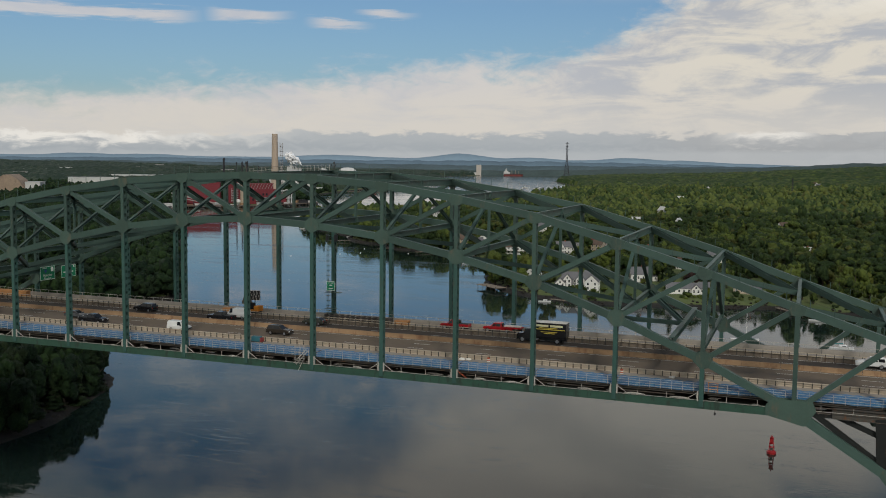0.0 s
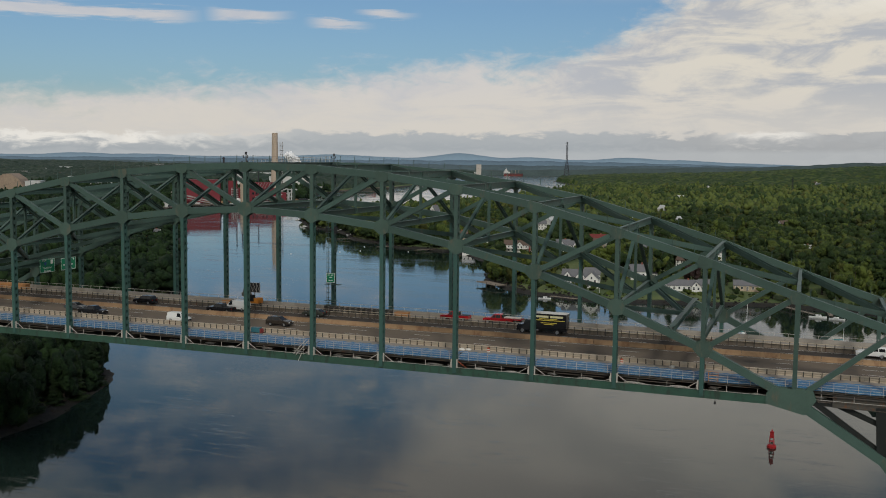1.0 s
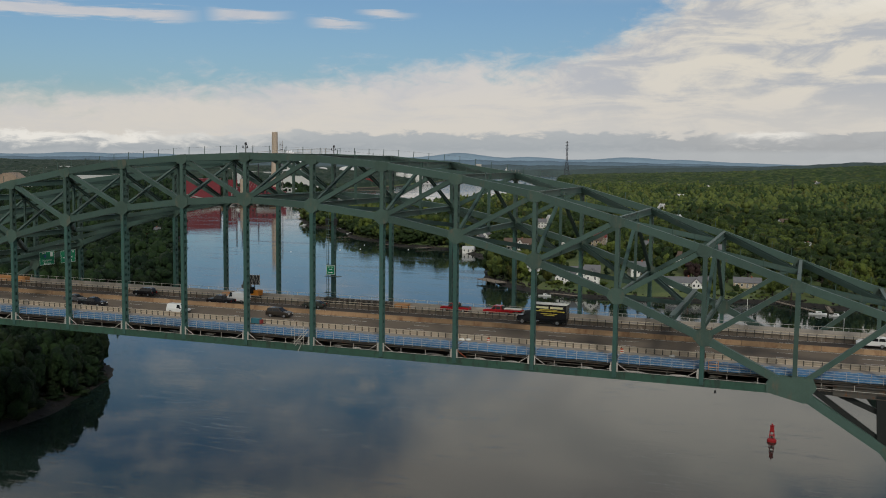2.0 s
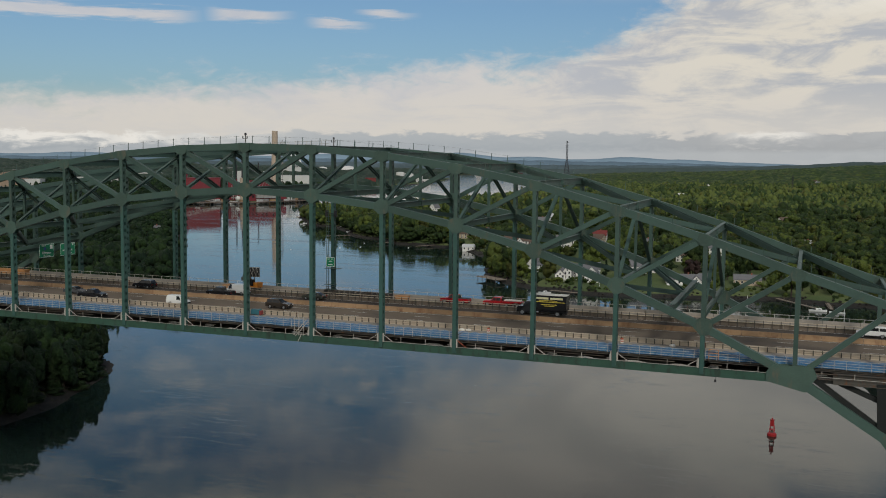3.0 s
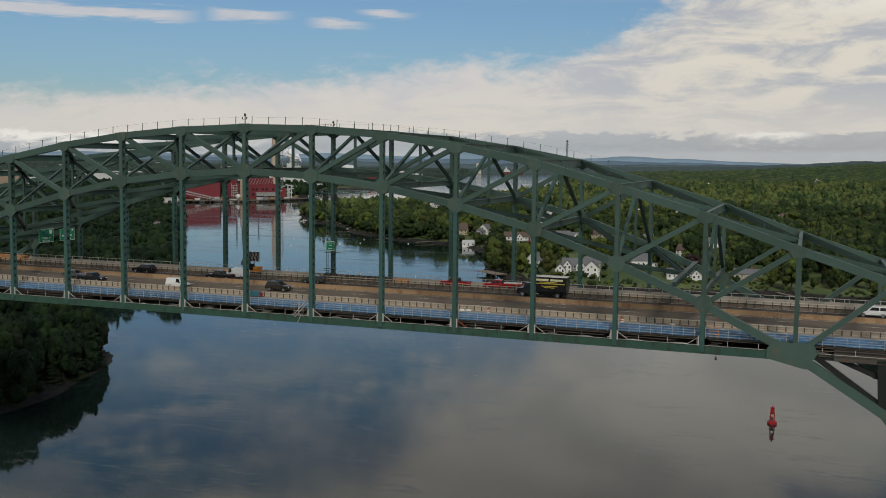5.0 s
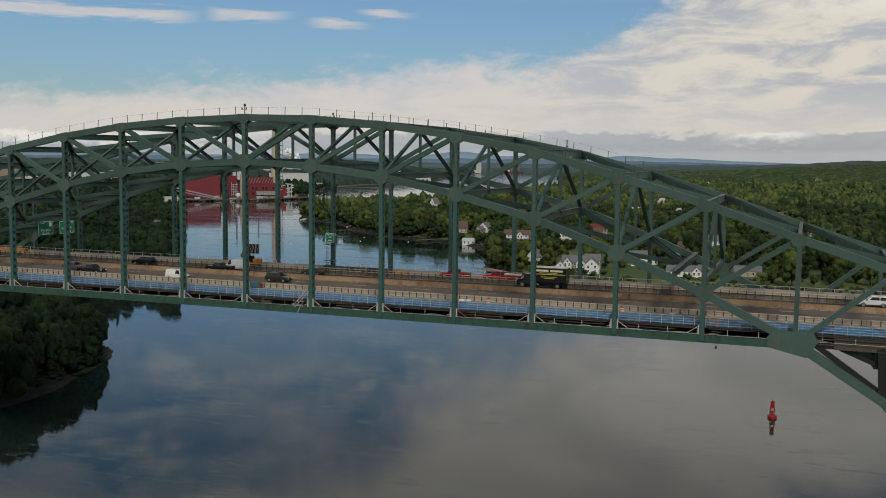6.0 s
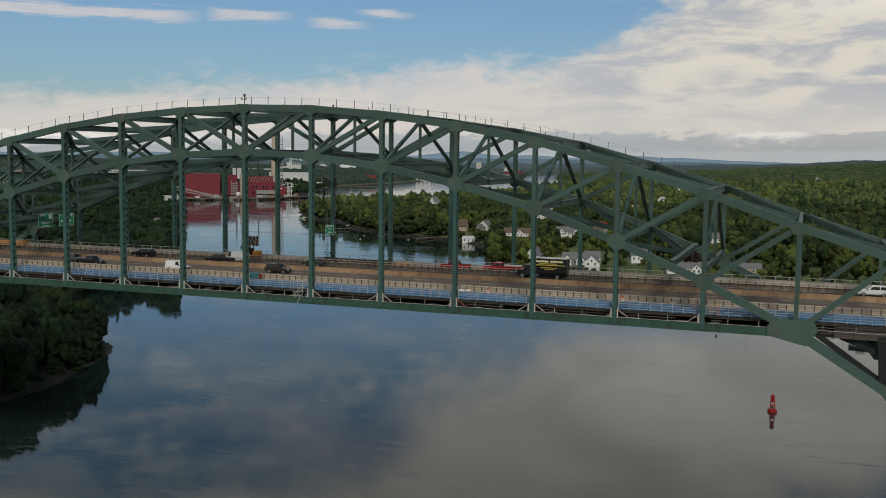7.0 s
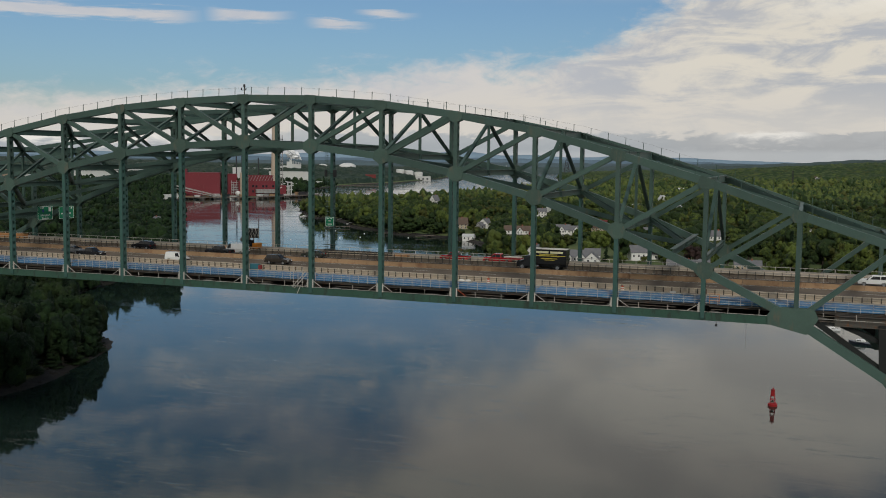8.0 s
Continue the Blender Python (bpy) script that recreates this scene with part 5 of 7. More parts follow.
# hanging stair at the platform and diagonal props beside each hanger
for k in range(-6, 7):
    for s in (-1, 1):
        if k == 6 and s == 1:
            continue
        pr = thing("platform_prop", "galvanised prop and bracket at a hanger foot", "bracket", "platform props", at=(k * BAY, -0.45, 0))
        bm = bmesh.new()
        if s == 1 or k % 2 == 0:
            beam(bm, (s * 0.5, 0, 44.95), (s * 2.1, 0, 43.9), 0.08, 0.08)
        else:
            beam(bm, (s * 0.5, 0, 44.1), (s * 1.1, 0, 44.1), 0.08, 0.08)
        part("prop", bm, ORANGE if k == 3 and s == 1 else M["steel"], pr, "orange-red prop" if k == 3 and s == 1 else "")
        bm = bmesh.new()
        box(bm, (s * 0.48 - 0.09, -0.1, 43.75), (s * 0.48 + 0.09, 0.1, 45.15))
        part("bracket", bm, M["steel"], pr)
st = thing("scaffold_stair", "galvanised scaffold stair tower on the work platform", "scaffold", at=(BAY - 2.2, -0.6, 0))
for x, z0, z1 in ((-0.9, 43.7, 47.2), (-0.1, 43.7, 47.2), (0.8, 43.7, 46.9)):
    bm = bmesh.new()
    tube(bm, (x, 0, z0), (x, 0, z1), 0.035, 6)
    part("standard", bm, M["steel"], st)
for p, q in (((-1.2, 43.7), (1.3, 46.4)), ((-0.8, 43.5), (1.7, 46.2)), ((-0.3, 42.6), (0.5, 44.2))):
    bm = bmesh.new()
    beam(bm, (p[0], 0.1, p[1]), (q[0], 0.1, q[1]), 0.06, 0.10)
    part("stringer", bm, M["steel"], st)
for z in (44.6, 45.6, 46.5):
    bm = bmesh.new()
    tube(bm, (-1.1, 0, z), (1.0, 0, z), 0.03, 6)
    part("ledger", bm, M["steel"], st)

guard = thing("guard_frame", "orange pipe guard frame beside a hanger post", "guard rail", at=(77.7, 0.62, 44.9))
for p, q in (((0, 0), (0, 1.5)), ((1.35, 0), (1.35, 1.5)), ((0, 1.45), (1.35, 1.45)), ((0, 0.95), (1.35, 0.95)), ((0, 0.45), (1.35, 0.45))):
    bm = bmesh.new()
    tube(bm, (p[0], 0, p[1]), (q[0], 0, q[1]), 0.045, 6)
    part("pipe", bm, M["ply"], guard)
drop = thing("hanging_lamp", "small dark lamp hung on a rod under the tie girder", "lamp", at=(78.8, 0, 41.75))
bm = bmesh.new()
tube(bm, (0, 0, 0.35), (0, 0, 0.82), 0.03, 6)
part("rod", bm, M["rust_steel"], drop)
bm = bmesh.new()
tube(bm, (0, 0, 0.0), (0, 0, 0.38), 0.17, 10, 0.12)
part("shade", bm, M["black"], drop)

# ======== houses on the east bank ========
M["clapboard"] = mat("white_clapboard", (0.72, 0.71, 0.67), 0.7, 0, 0.10, 0.3, 0.1, 10, (0.55, 0.54, 0.50), (0.6, 0.8))
M["siding_grey"] = mat("grey_shingle", (0.20, 0.20, 0.20), 0.85, 0, 0.2, 0.3, 0.2)
M["siding_beige"] = mat("beige_siding", (0.42, 0.34, 0.24), 0.8, 0, 0.15, 0.3, 0.1)
M["siding_red"] = mat("barn_red_siding", (0.22, 0.045, 0.035), 0.8, 0, 0.2, 0.3, 0.1)
M["roof_grey"] = mat("grey_asphalt_shingle", (0.150, 0.150, 0.155), 0.95, 0, 0.2, 0.4, 0.3, 8, (0.20, 0.19, 0.18))
M["roof_brown"] = mat("brown_asphalt_shingle", (0.12, 0.085, 0.065), 0.95, 0, 0.2, 0.4, 0.3)
M["roof_red"] = mat("red_roof", (0.17, 0.034, 0.030), 0.85, 0, 0.2, 0.4, 0.3)
M["roof_pale"] = mat("pale_metal_roof", (0.55, 0.55, 0.54), 0.5, 0.1, 0.1, 0.4, 0.1)
M["pane"] = mat("window_glass", (0.02, 0.025, 0.03), 0.1, 0, 0.1, 1.0, 0.0)
M["trim"] = mat("white_trim", (0.75, 0.74, 0.70), 0.6, 0, 0.06, 1.0, 0.0)
M["brick_red"] = mat("red_brick", (0.28, 0.10, 0.07), 0.9, 0, 0.2, 0.8, 0.2)
HOUSES, HOUSE_Z = [], []


def gable_block(t, x0, x1, y0, y1, z0, eave, ridge, wall, roof, wins, storeys=2):
    """One wing: walls with gables at its x ends, a roof of two slabs, windows all round."""
    ym = (y0 + y1) / 2
    bm = bmesh.new()
    sec = [(y0, z0 - 2.5), (y1, z0 - 2.5), (y1, eave), (ym, ridge), (y0, eave)]
    a = [bm.verts.new((x0, y, z)) for y, z in sec]
    b = [bm.verts.new((x1, y, z)) for y, z in sec]
    for k in range(5):
        n = (k + 1) % 5
        bm.faces.new((a[k], a[n], b[n], b[k]))
    bm.faces.new(a[::-1]), bm.faces.new(b)
    made = [part("wall", fixed(bm), wall, t)]
    ov, th = 0.35, 0.18
    for s in (-1, 1):
        ye = y0 if s < 0 else y1
        sl = (ridge - eave) / abs(ym - ye)
        bm = bmesh.new()
        p = [(ye + s * ov, eave - sl * ov + 0.03), (ym, ridge + 0.03), (ym, ridge + 0.03 + th), (ye + s * ov, eave - sl * ov + 0.03 + th)]
        f0 = [bm.verts.new((x0 - ov, y, z)) for y, z in p]
        f1 = [bm.verts.new((x1 + ov, y, z)) for y, z in p]
        for k in range(4):
            n = (k + 1) % 4
            bm.faces.new((f0[k], f0[n], f1[n], f1[k]))
        bm.faces.new(f0[::-1]), bm.faces.new(f1)
        made.append(part("roof", fixed(bm), roof, t))
    hgt = (eave - z0) / storeys

    def window(cx, cy, cz, along_x, out, w=1.0, h=1.45):
        bm = bmesh.new()
        e = 0.06
        if along_x:
            box(bm, (cx - w / 2 - .12, cy - e, cz - h / 2 - .12), (cx + w / 2 + .12, cy + e, cz + h / 2 + .12))
        else:
            box(bm, (cx - e, cy - w / 2 - .12, cz - h / 2 - .12), (cx + e, cy + w / 2 + .12, cz + h / 2 + .12))
        wn = part("window", bm, M["trim"], t)
        made.append(wn)
        for dz in (-h / 4, h / 4):
            bm = bmesh.new()
            g = e + 0.012
            if along_x:
                box(bm, (cx - w / 2, cy - g, cz + dz - h / 4 + .04), (cx + w / 2, cy + g, cz + dz + h / 4 - .04))
            else:
                box(bm, (cx - g, cy - w / 2, cz + dz - h / 4 + .04), (cx + g, cy + w / 2, cz + dz + h / 4 - .04))
            part("pane", bm, M["pane"], wn)
    if wins:
        for fl in range(storeys):
            cz = z0 + hgt * fl + hgt * 0.55
            nx = max(2, int((x1 - x0) / 2.6))
            for j in range(nx):
                cx = x0 + (j + 0.5) * (x1 - x0) / nx
                window(cx, y0, cz, True, -1)
            ny = max(2, int((y1 - y0) / 3.0))
            for j in range(ny):
                cy = y0 + (j + 0.5) * (y1 - y0) / ny
                window(x0, cy, cz, False, -1), window(x1, cy, cz, False, 1)
        if ridge - eave > 2.4:
            window(x0, ym, eave + 0.7, False, -1, 0.9, 1.2), window(x1, ym, eave + 0.7, False, 1, 0.9, 1.2)
    return made


def house(name, label, x, y, rz, w, d, eave, ridge, wall, roof, storeys=2, wing=None, chimney=True, wins=True, porch=False, gables=()):
    z = float(ground_height(x, y))
    t = thing(name, label, "house", "houses on the bank", at=(x, y, max(z, 1.0)), rz=rz)
    HOUSES.append((x, y, max(w, d) * 0.55 + 2.5, 30 if name == "far_house" or "half hidden" in label else 46))
    HOUSE_Z.append(z)
    gable_block(t, -w / 2, w / 2, -d / 2, d / 2, 0, eave, ridge, M[wall], M[roof], wins, storeys)
    if wing:
        ox, oy, ww, wd, we, wr, wl, rf = wing
        gable_block(t, ox - ww / 2, ox + ww / 2, oy - wd / 2, oy + wd / 2, 0, we, wr, M[wl], M[rf], wins, 1 if we < 4 else 2)
    for gx, gy, wide, deep, ge, gr, wl in gables:
        for o in gable_block(t, -deep / 2, deep / 2, -wide / 2, wide / 2, 0, ge, gr, M[wl], M[roof], wins, 1 if ge < 4 else 2):
            o.matrix_local = pose(gx, gy, 0, 0, 0, 90)
    if chimney:
        bm = bmesh.new()
        box(bm, (w * 0.12, -0.45, ridge - 1.2), (w * 0.12 + 0.8, 0.45, ridge + 1.0))
        part("chimney", bm, M["brick_red"], t, "red brick chimney")
    bm = bmesh.new()
    box(bm, (-0.55, -d / 2 - 0.09, 0.1), (0.55, -d / 2 - 0.002, 2.2))
    part("door", bm, M["siding_grey"], t, "dark front door")
    if porch:
        bm = bmesh.new()
        box(bm, (-w / 2 + 0.3, -d / 2 - 2.4, 2.5), (w / 2 - 0.3, -d / 2 - 0.02, 2.68))
        part("porch_roof", bm, M[roof], t)
        for j in range(5):
            bm = bmesh.new()
            px = -w / 2 + 0.6 + j * (w - 1.2) / 4
            box(bm, (px - 0.09, -d / 2 - 2.3, -1.0), (px + 0.09, -d / 2 - 2.12, 2.5))
            part("porch_post", bm, M["trim"], t)
    return t


house("house", "grey shingled gambrel house among shore trees", -207, 676, 12, 15, 10, 4.2, 9.6, "siding_beige", "roof_brown")
house("house", "white clapboard gabled house near the shore", -180, 668, 80, 10, 8.5, 6.2, 10.0, "clapboard", "roof_grey", wing=(-8, 1, 8, 7, 4.6, 7.2, "siding_grey", "roof_grey"))
house("house", "long white house with brown roof on the lawn", -134, 612, 8, 22, 9, 5.6, 9.0, "clapboard", "roof_brown", wing=(14, -3, 9, 8, 5.0, 7.6, "siding_red", "roof_brown"), porch=True, gables=((2.0, -3.4, 5.0, 5.0, 5.4, 8.2, "clapboard"),))
house("house", "tall white house on the wooded slope", -159, 768, 15, 11, 9, 7.6, 10.5, "clapboard", "roof_grey", 3)
house("house", "grey roofed white house on the lawn", -98, 612, 20, 11, 9, 5.6, 9.4, "clapboard", "roof_grey", wing=(10, -2, 9, 7, 5.2, 8.6, "clapboard", "roof_grey"), gables=((9.5, -4.0, 4.4, 5.0, 5.2, 8.2, "clapboard"), (-1.5, -3.6, 4.2, 4.0, 5.4, 8.4, "clapboard")))
house("house", "beige house behind the lawns", -74, 630, -10, 9, 8, 5.0, 8.0, "siding_beige", "roof_brown")
house("house", "large grey shingled house with white wing by the water", -45, 432, 10, 15, 9, 5.0, 8.8, "siding_grey", "roof_grey", wing=(10, 3.5, 9, 8, 6.0, 9.6, "clapboard", "roof_grey"), gables=((-4.2, -3.2, 4.6, 5.0, 5.0, 7.9, "clapboard"), (3.4, -3.4, 5.0, 5.4, 5.0, 8.2, "clapboard")))
house("house", "white gabled annex beside the large house", -33, 424, 98, 9, 8, 5.0, 8.8, "clapboard", "roof_grey", chimney=False)
house("house", "white gabled annex beside the large house", -52, 424, 104, 7, 6, 3.6, 6.6, "clapboard", "roof_grey", chimney=False)
house("house", "white gabled cottage near the foreshore", -78, 462, 75, 9, 7.5, 4.4, 8.6, "clapboard", "roof_grey")
house("house", "white cottage with grey gabled roof on the lawn", -12, 458, 28, 12, 8.5, 4.4, 8.4, "clapboard", "roof_grey", 1, wing=(8.5, 1.5, 6, 6, 2.8, 5.0, "clapboard", "roof_grey"))
house("house", "low white house with long grey roof on the lawn", 18, 432, 14, 19, 8.5, 3.0, 5.8, "clapboard", "roof_grey", 1, wing=(12, 1, 7, 8, 3.2, 6.2, "clapboard", "roof_grey"), gables=((6.5, -3.6, 5.0, 4.4, 2.9, 5.4, "clapboard"),))
house("house", "low beige house with grey roof on the lawn", 52, 446, 6, 15, 8, 3.0, 5.6, "siding_beige", "roof_grey", 1)
house("house", "white house among trees inland", 21, 574, 20, 11, 8.5, 5.4, 9.0, "clapboard", "roof_grey")
house("house", "white house half hidden by trees", 79, 625, -20, 11, 8.5, 5.4, 9.0, "clapboard", "roof_pale")
house("house", "pale roofed white house half hidden by trees", 95, 570, 15, 12, 8, 4.0, 7.0, "clapboard", "roof_pale", 1)
house("house", "red roofed white house on the slope", -79, 652, 5, 14, 8.5, 5.2, 9.2, "clapboard", "roof_red")
house("house", "white house half hidden by trees", -30, 590, 30, 10, 8.5, 5.2, 8.8, "clapboard", "roof_grey")
house("house", "white house half hidden by trees", 8, 520, -15, 11, 8, 4.4, 8.0, "clapboard", "roof_brown")
house("house", "white church-like house above the treetops", -324, 915, 70, 9, 8, 9.0, 15.0, "clapboard", "roof_grey", 2)
house("boathouse", "small white boathouse on posts at the shore", -172, 603, 10, 10, 6, 2.8, 4.6, "clapboard", "roof_pale", 1, chimney=False)
house("house", "pale house among trees on the west bank", -420, 520, 30, 10, 8, 5.0, 8.5, "clapboard", "roof_brown", wins=False)
house("house", "pale house among trees on the west bank", -470, 600, 0, 11, 8, 4.5, 8.0, "clapboard", "roof_grey", wins=False)
rr = np.random.RandomState(11)
for j in range(15):
    d_, az_ = rr.uniform(950, 2600), rr.uniform(-17, 2.2)
    hx, hy = 93 + d_ * math.sin(radians(az_)), -149 + d_ * math.cos(radians(az_))
    if edge_distance(np.array([hx]), np.array([hy]), EAST)[0] > 60:
        house("far_house", "small white house deep in the woods", hx, hy, rr.uniform(0, 180), rr.uniform(9, 13), 8, 7.5, 12.0, "clapboard", ("roof_grey", "roof_pale", "roof_brown")[j % 3], chimney=False, wins=False)

# ======== industry upriver ========
M["mill_red"] = mat("red_metal_cladding", (0.165, 0.018, 0.026), 0.6, 0, 0.14, 0.05, 0.1, 10, (0.13, 0.024, 0.026), (0.55, 0.78))
M["beige_tower"] = mat("beige_concrete_tower", (0.44, 0.35, 0.27), 0.8, 0, 0.12, 0.05, 0.1)
M["pale_clad"] = mat("pale_cladding", (0.53, 0.53, 0.51), 0.6, 0, 0.1, 0.05, 0.1, 8, (0.5, 0.48, 0.44))
M["tank_white"] = mat("tank_white", (0.66, 0.65, 0.62), 0.5, 0, 0.08, 0.05, 0.05)
M["dark_steel"] = mat("dark_stack_steel", (0.03, 0.03, 0.035), 0.6, 0.2, 0.2, 0.2, 0.05)
M["pipe_silver"] = mat("silver_pipework", (0.5, 0.5, 0.49), 0.4, 0.5, 0.15, 0.3, 0.05)
M["quay_grey"] = mat("weathered_grey_steel", (0.30, 0.29, 0.28), 0.7, 0.1, 0.25, 0.2, 0.1, 6, (0.2, 0.14, 0.1), (0.5, 0.7))
M["quay"] = mat("quay_stone", (0.13, 0.105, 0.085), 0.9, 0, 0.25, 0.1, 0.3)
CLEAR = [(-803, 1160, 48), (-760, 1222, 50), (-745, 1262, 45), (-779, 1336, 16), (-720, 1290, 35), (-930, 1765, 24), (-1018, 1808, 60), (-990, 1770, 45), (-1034, 2522, 44), (-1005, 2490, 30), (-978, 2140, 22), (-1195, 2449, 34), (-1262, 2425, 20), (-1190, 2390, 40), (-1180, 2330, 34),
         (-1230, 1220, 50), (-1215, 1180, 40), (-1292, 1496, 50), (-1270, 1460, 40), (-790, 1062, 25), (-860, 1500, 35), (-1150, 1330, 34), (-935, 1560, 30), (-780, 1420, 30)]


def g_at(x, y):
    return max(1.5, float(ground_height(x, y)))


def works(name, label, category, x, y, rz, group="waterfront works"):
    return thing(name, label, category, group, at=(x, y, g_at(x, y)), rz=rz)


def clad_block(t, name, lo, hi, material, ribs=0, rib_mat=None):
    bm = bmesh.new()
    box(bm, (lo[0], lo[1], lo[2] - 4), hi)
    b = part(name, bm, material, t)
    bm = bmesh.new()
    box(bm, (lo[0] - 0.4, lo[1] - 0.4, hi[2] + 0.01), (hi[0] + 0.4, hi[1] + 0.4, hi[2] + 0.9))
    part("roof_edge", bm, rib_mat or material, b)
    for j in range(ribs):
        bm = bmesh.new()
        px = lo[0] + (j + 0.5) * (hi[0] - lo[0]) / ribs
        box(bm, (px - 0.3, lo[1] - 0.35, lo[2]), (px + 0.3, lo[1] - 0.01, hi[2]))
        part("pilaster", bm, material, b)
    return b


RZ = 30.0
t = works("mill_building", "large windowless dark red clad storehouse on the quay", "factory", -803, 1160, RZ)
clad_block(t, "storehouse", (-22, -15, 0), (27, 20, 36), M["mill_red"], 7)
clad_block(t, "stair_tower", (-30, -14, 0), (-22.02, 10, 41), M["mill_red"], 2)
t = works("mill_building", "long red brick mill building with pale silo", "factory", -761, 1222, RZ + 12)
clad_block(t, "hall", (-16, -10, 0), (44, 18, 22), M["mill_red"], 11)
clad_block(t, "upper_hall", (-30, 2, 0), (-16.02, 20, 33), M["mill_red"], 3)
clad_block(t, "penthouse", (-2, -2, 22.91), (40, 14, 31), M["mill_red"], 6)
for fl in range(2):
    for j in (1, 3, 4, 6, 7, 9):
        bm = bmesh.new()
        box(bm, (-11 + j * 5.3, -10.5, 5 + fl * 8), (-8 + j * 5.3, -10.36, 8.4 + fl * 8))
        part("window", bm, M["pane"], t)
for j in range(9):
    bm = bmesh.new()
    beam(bm, (-1 + j * 4.6, -2.6, 23), (3 + j * 4.6, -2.6, 31), 0.6, 0.6)
    part("roof_strut", bm, M["quay_grey"], t)
clad_block(t, "lower_hall", (44.02, -6, 0), (60, 14, 15), M["mill_red"], 4)
clad_block(t, "canopy", (10, -20, 8.5), (40, -10.6, 9.3), M["quay_grey"], 0)
bm = bmesh.new()
tube(bm, (-8, -14, -3), (-8, -14, 36), 6.5, 24)
part("silo", bm, M["beige_tower"], t, "beige concrete silo")
for j in range(7):
    bm = bmesh.new()
    beam(bm, (-26 + j * 2.6, -6, 2), (-26 + j * 2.6, -6, 24 - (j % 3) * 4), 0.7, 0.7)
    part("pipe_rack", bm, M["pipe_silver"], t)
for j in range(5):
    bm = bmesh.new()
    tube(bm, (-27, -6.5, 5 + j * 4), (-9, -6.5, 6.5 + j * 3.3), 0.55, 6)
    part("pipe", bm, M["pipe_silver"], t)
bm = bmesh.new()
bmesh.ops.create_uvsphere(bm, u_segments=16, v_segments=8, radius=4.0)
o = part("sphere_tank", bm, M["tank_white"], t, smooth=True)
o.location = (-18, -16, 4)
t = works("conveyor", "long inclined conveyor gallery on trestles", "conveyor", -812, 1133, RZ)
bm = bmesh.new()
beam(bm, (-22, -8, 19), (42, -12, 4), 1.7, 1.9)
part("gallery", bm, M["quay_grey"], t)
bm = bmesh.new()
beam(bm, (-22, -8.1, 14.5), (42, -12.1, 1.5), 1.2, 1.2)
part("lower_gallery", bm, M["quay_grey"], t)
for j in range(5):
    bm = bmesh.new()
    f_ = (j + 0.5) / 5
    beam(bm, (-22 + 64 * f_, -8 - 4 * f_, -3), (-22 + 64 * f_, -8 - 4 * f_, 20 - 16 * f_), 0.9, 0.9)
    part("trestle", bm, M["dark_steel"], t)
t = works("ship_loader", "white ship loader crane on the quay", "crane", -712, 1262, RZ + 25)
for p, q in (((0, 0, 0), (0, 0, 24)), ((6, 0, 0), (6, 0, 24)), ((0, 8, 0), (0, 8, 18)), ((6, 8, 0), (6, 8, 18)), ((-16, 0, 14), (10, 0, 18)), ((-16, 4, 9), (10, 4, 11)), ((-4, 0, 24), (8, 0, 22)), ((0, 0, 12), (6, 8, 12))):
    bm = bmesh.new()
    beam(bm, p, q, 1.3, 1.5)
    part("crane_beam", bm, M["pale_clad"], t)
t = works("power_station_chimney", "tall slim beige concrete chimney", "chimney", -779, 1336, 0)
bm = bmesh.new()
tube(bm, (0, 0, -3), (0, 0, 110), 7.0, 24, 4.6)
part("shaft", bm, M["beige_tower"], t)
bm = bmesh.new()
tube(bm, (0, 0, 108.5), (0, 0, 110.2), 4.45, 24)
part("cap", bm, M["beige_tower"], t)
t = works("lattice_tower", "thin steel lattice vent tower", "tower", -770, 1342, 30)
for sx in (-2.2, 2.2):
    for sy in (-2.2, 2.2):
        bm = bmesh.new()
        beam(bm, (sx, sy, -2), (sx, sy, 96), 0.8, 0.8)
        part("leg", bm, M["quay_grey"], t)
for j in range(13):
    for s in (-2.2, 2.2):
        bm = bmesh.new()
        beam(bm, (-2.2, s, j * 7.4), (2.2, s, j * 7.4 + 7.4), 0.45, 0.45)
        part("brace", bm, M["quay_grey"], t)
    bm = bmesh.new()
    box(bm, (-3.0, -3.0, j * 7.4), (3.0, 3.0, j * 7.4 + 0.8))
    part("landing", bm, M["dark_steel"], t)
for x, y, z1, r in ((-795, 1182, 70, 1.5), (-779, 1193, 64, 1.0), (-772, 1198, 65, 1.0), (-765, 1202, 66, 1.0), (-752, 1214, 60, 0.8)):
    t = works("exhaust_stack", "dark slender steel exhaust stack", "stack", x, y + 25, 0, "exhaust stacks")
    bm = bmesh.new()
    tube(bm, (0, 0, -3), (0, 0, z1), r, 12)
    part("flue", bm, M["dark_steel"], t)
    bm = bmesh.new()
    tube(bm, (0, 0, z1 - 3), (0, 0, z1 - 2), r * 1.5, 12)
    part("collar", bm, M["dark_steel"], t)
PS = (-1176.0, 2090.0)
# power station blocks and the white steam from its vent
t = works("power_station", "pale clad power station blocks with pipes", "power station", PS[0], PS[1], RZ)
for lo, hi in (((-10, -10, 0), (4, 10, 27)), ((4.02, -9, 0), (26, 9, 21)), ((-30, -8, 0), (-10.02, 9, 17)), ((-3, -5, 27.95), (3, 3, 32))):
    clad_block(t, "block", lo, hi, M["pale_clad"], 4)
for j in range(5):
    bm = bmesh.new()
    tube(bm, (7 + j * 4, -5, 21.95), (7 + j * 4, -5, 30 - j), 1.0, 10)
    part("vent_pipe", bm, M["pipe_silver"], t)
M["steam"] = mat("white_steam", (0.85, 0.85, 0.86), 1.0, 0, 0.05, 0.05, 0.0)
bm = bmesh.new()
bmesh.ops.create_icosphere(bm, subdivisions=5, radius=1.0)
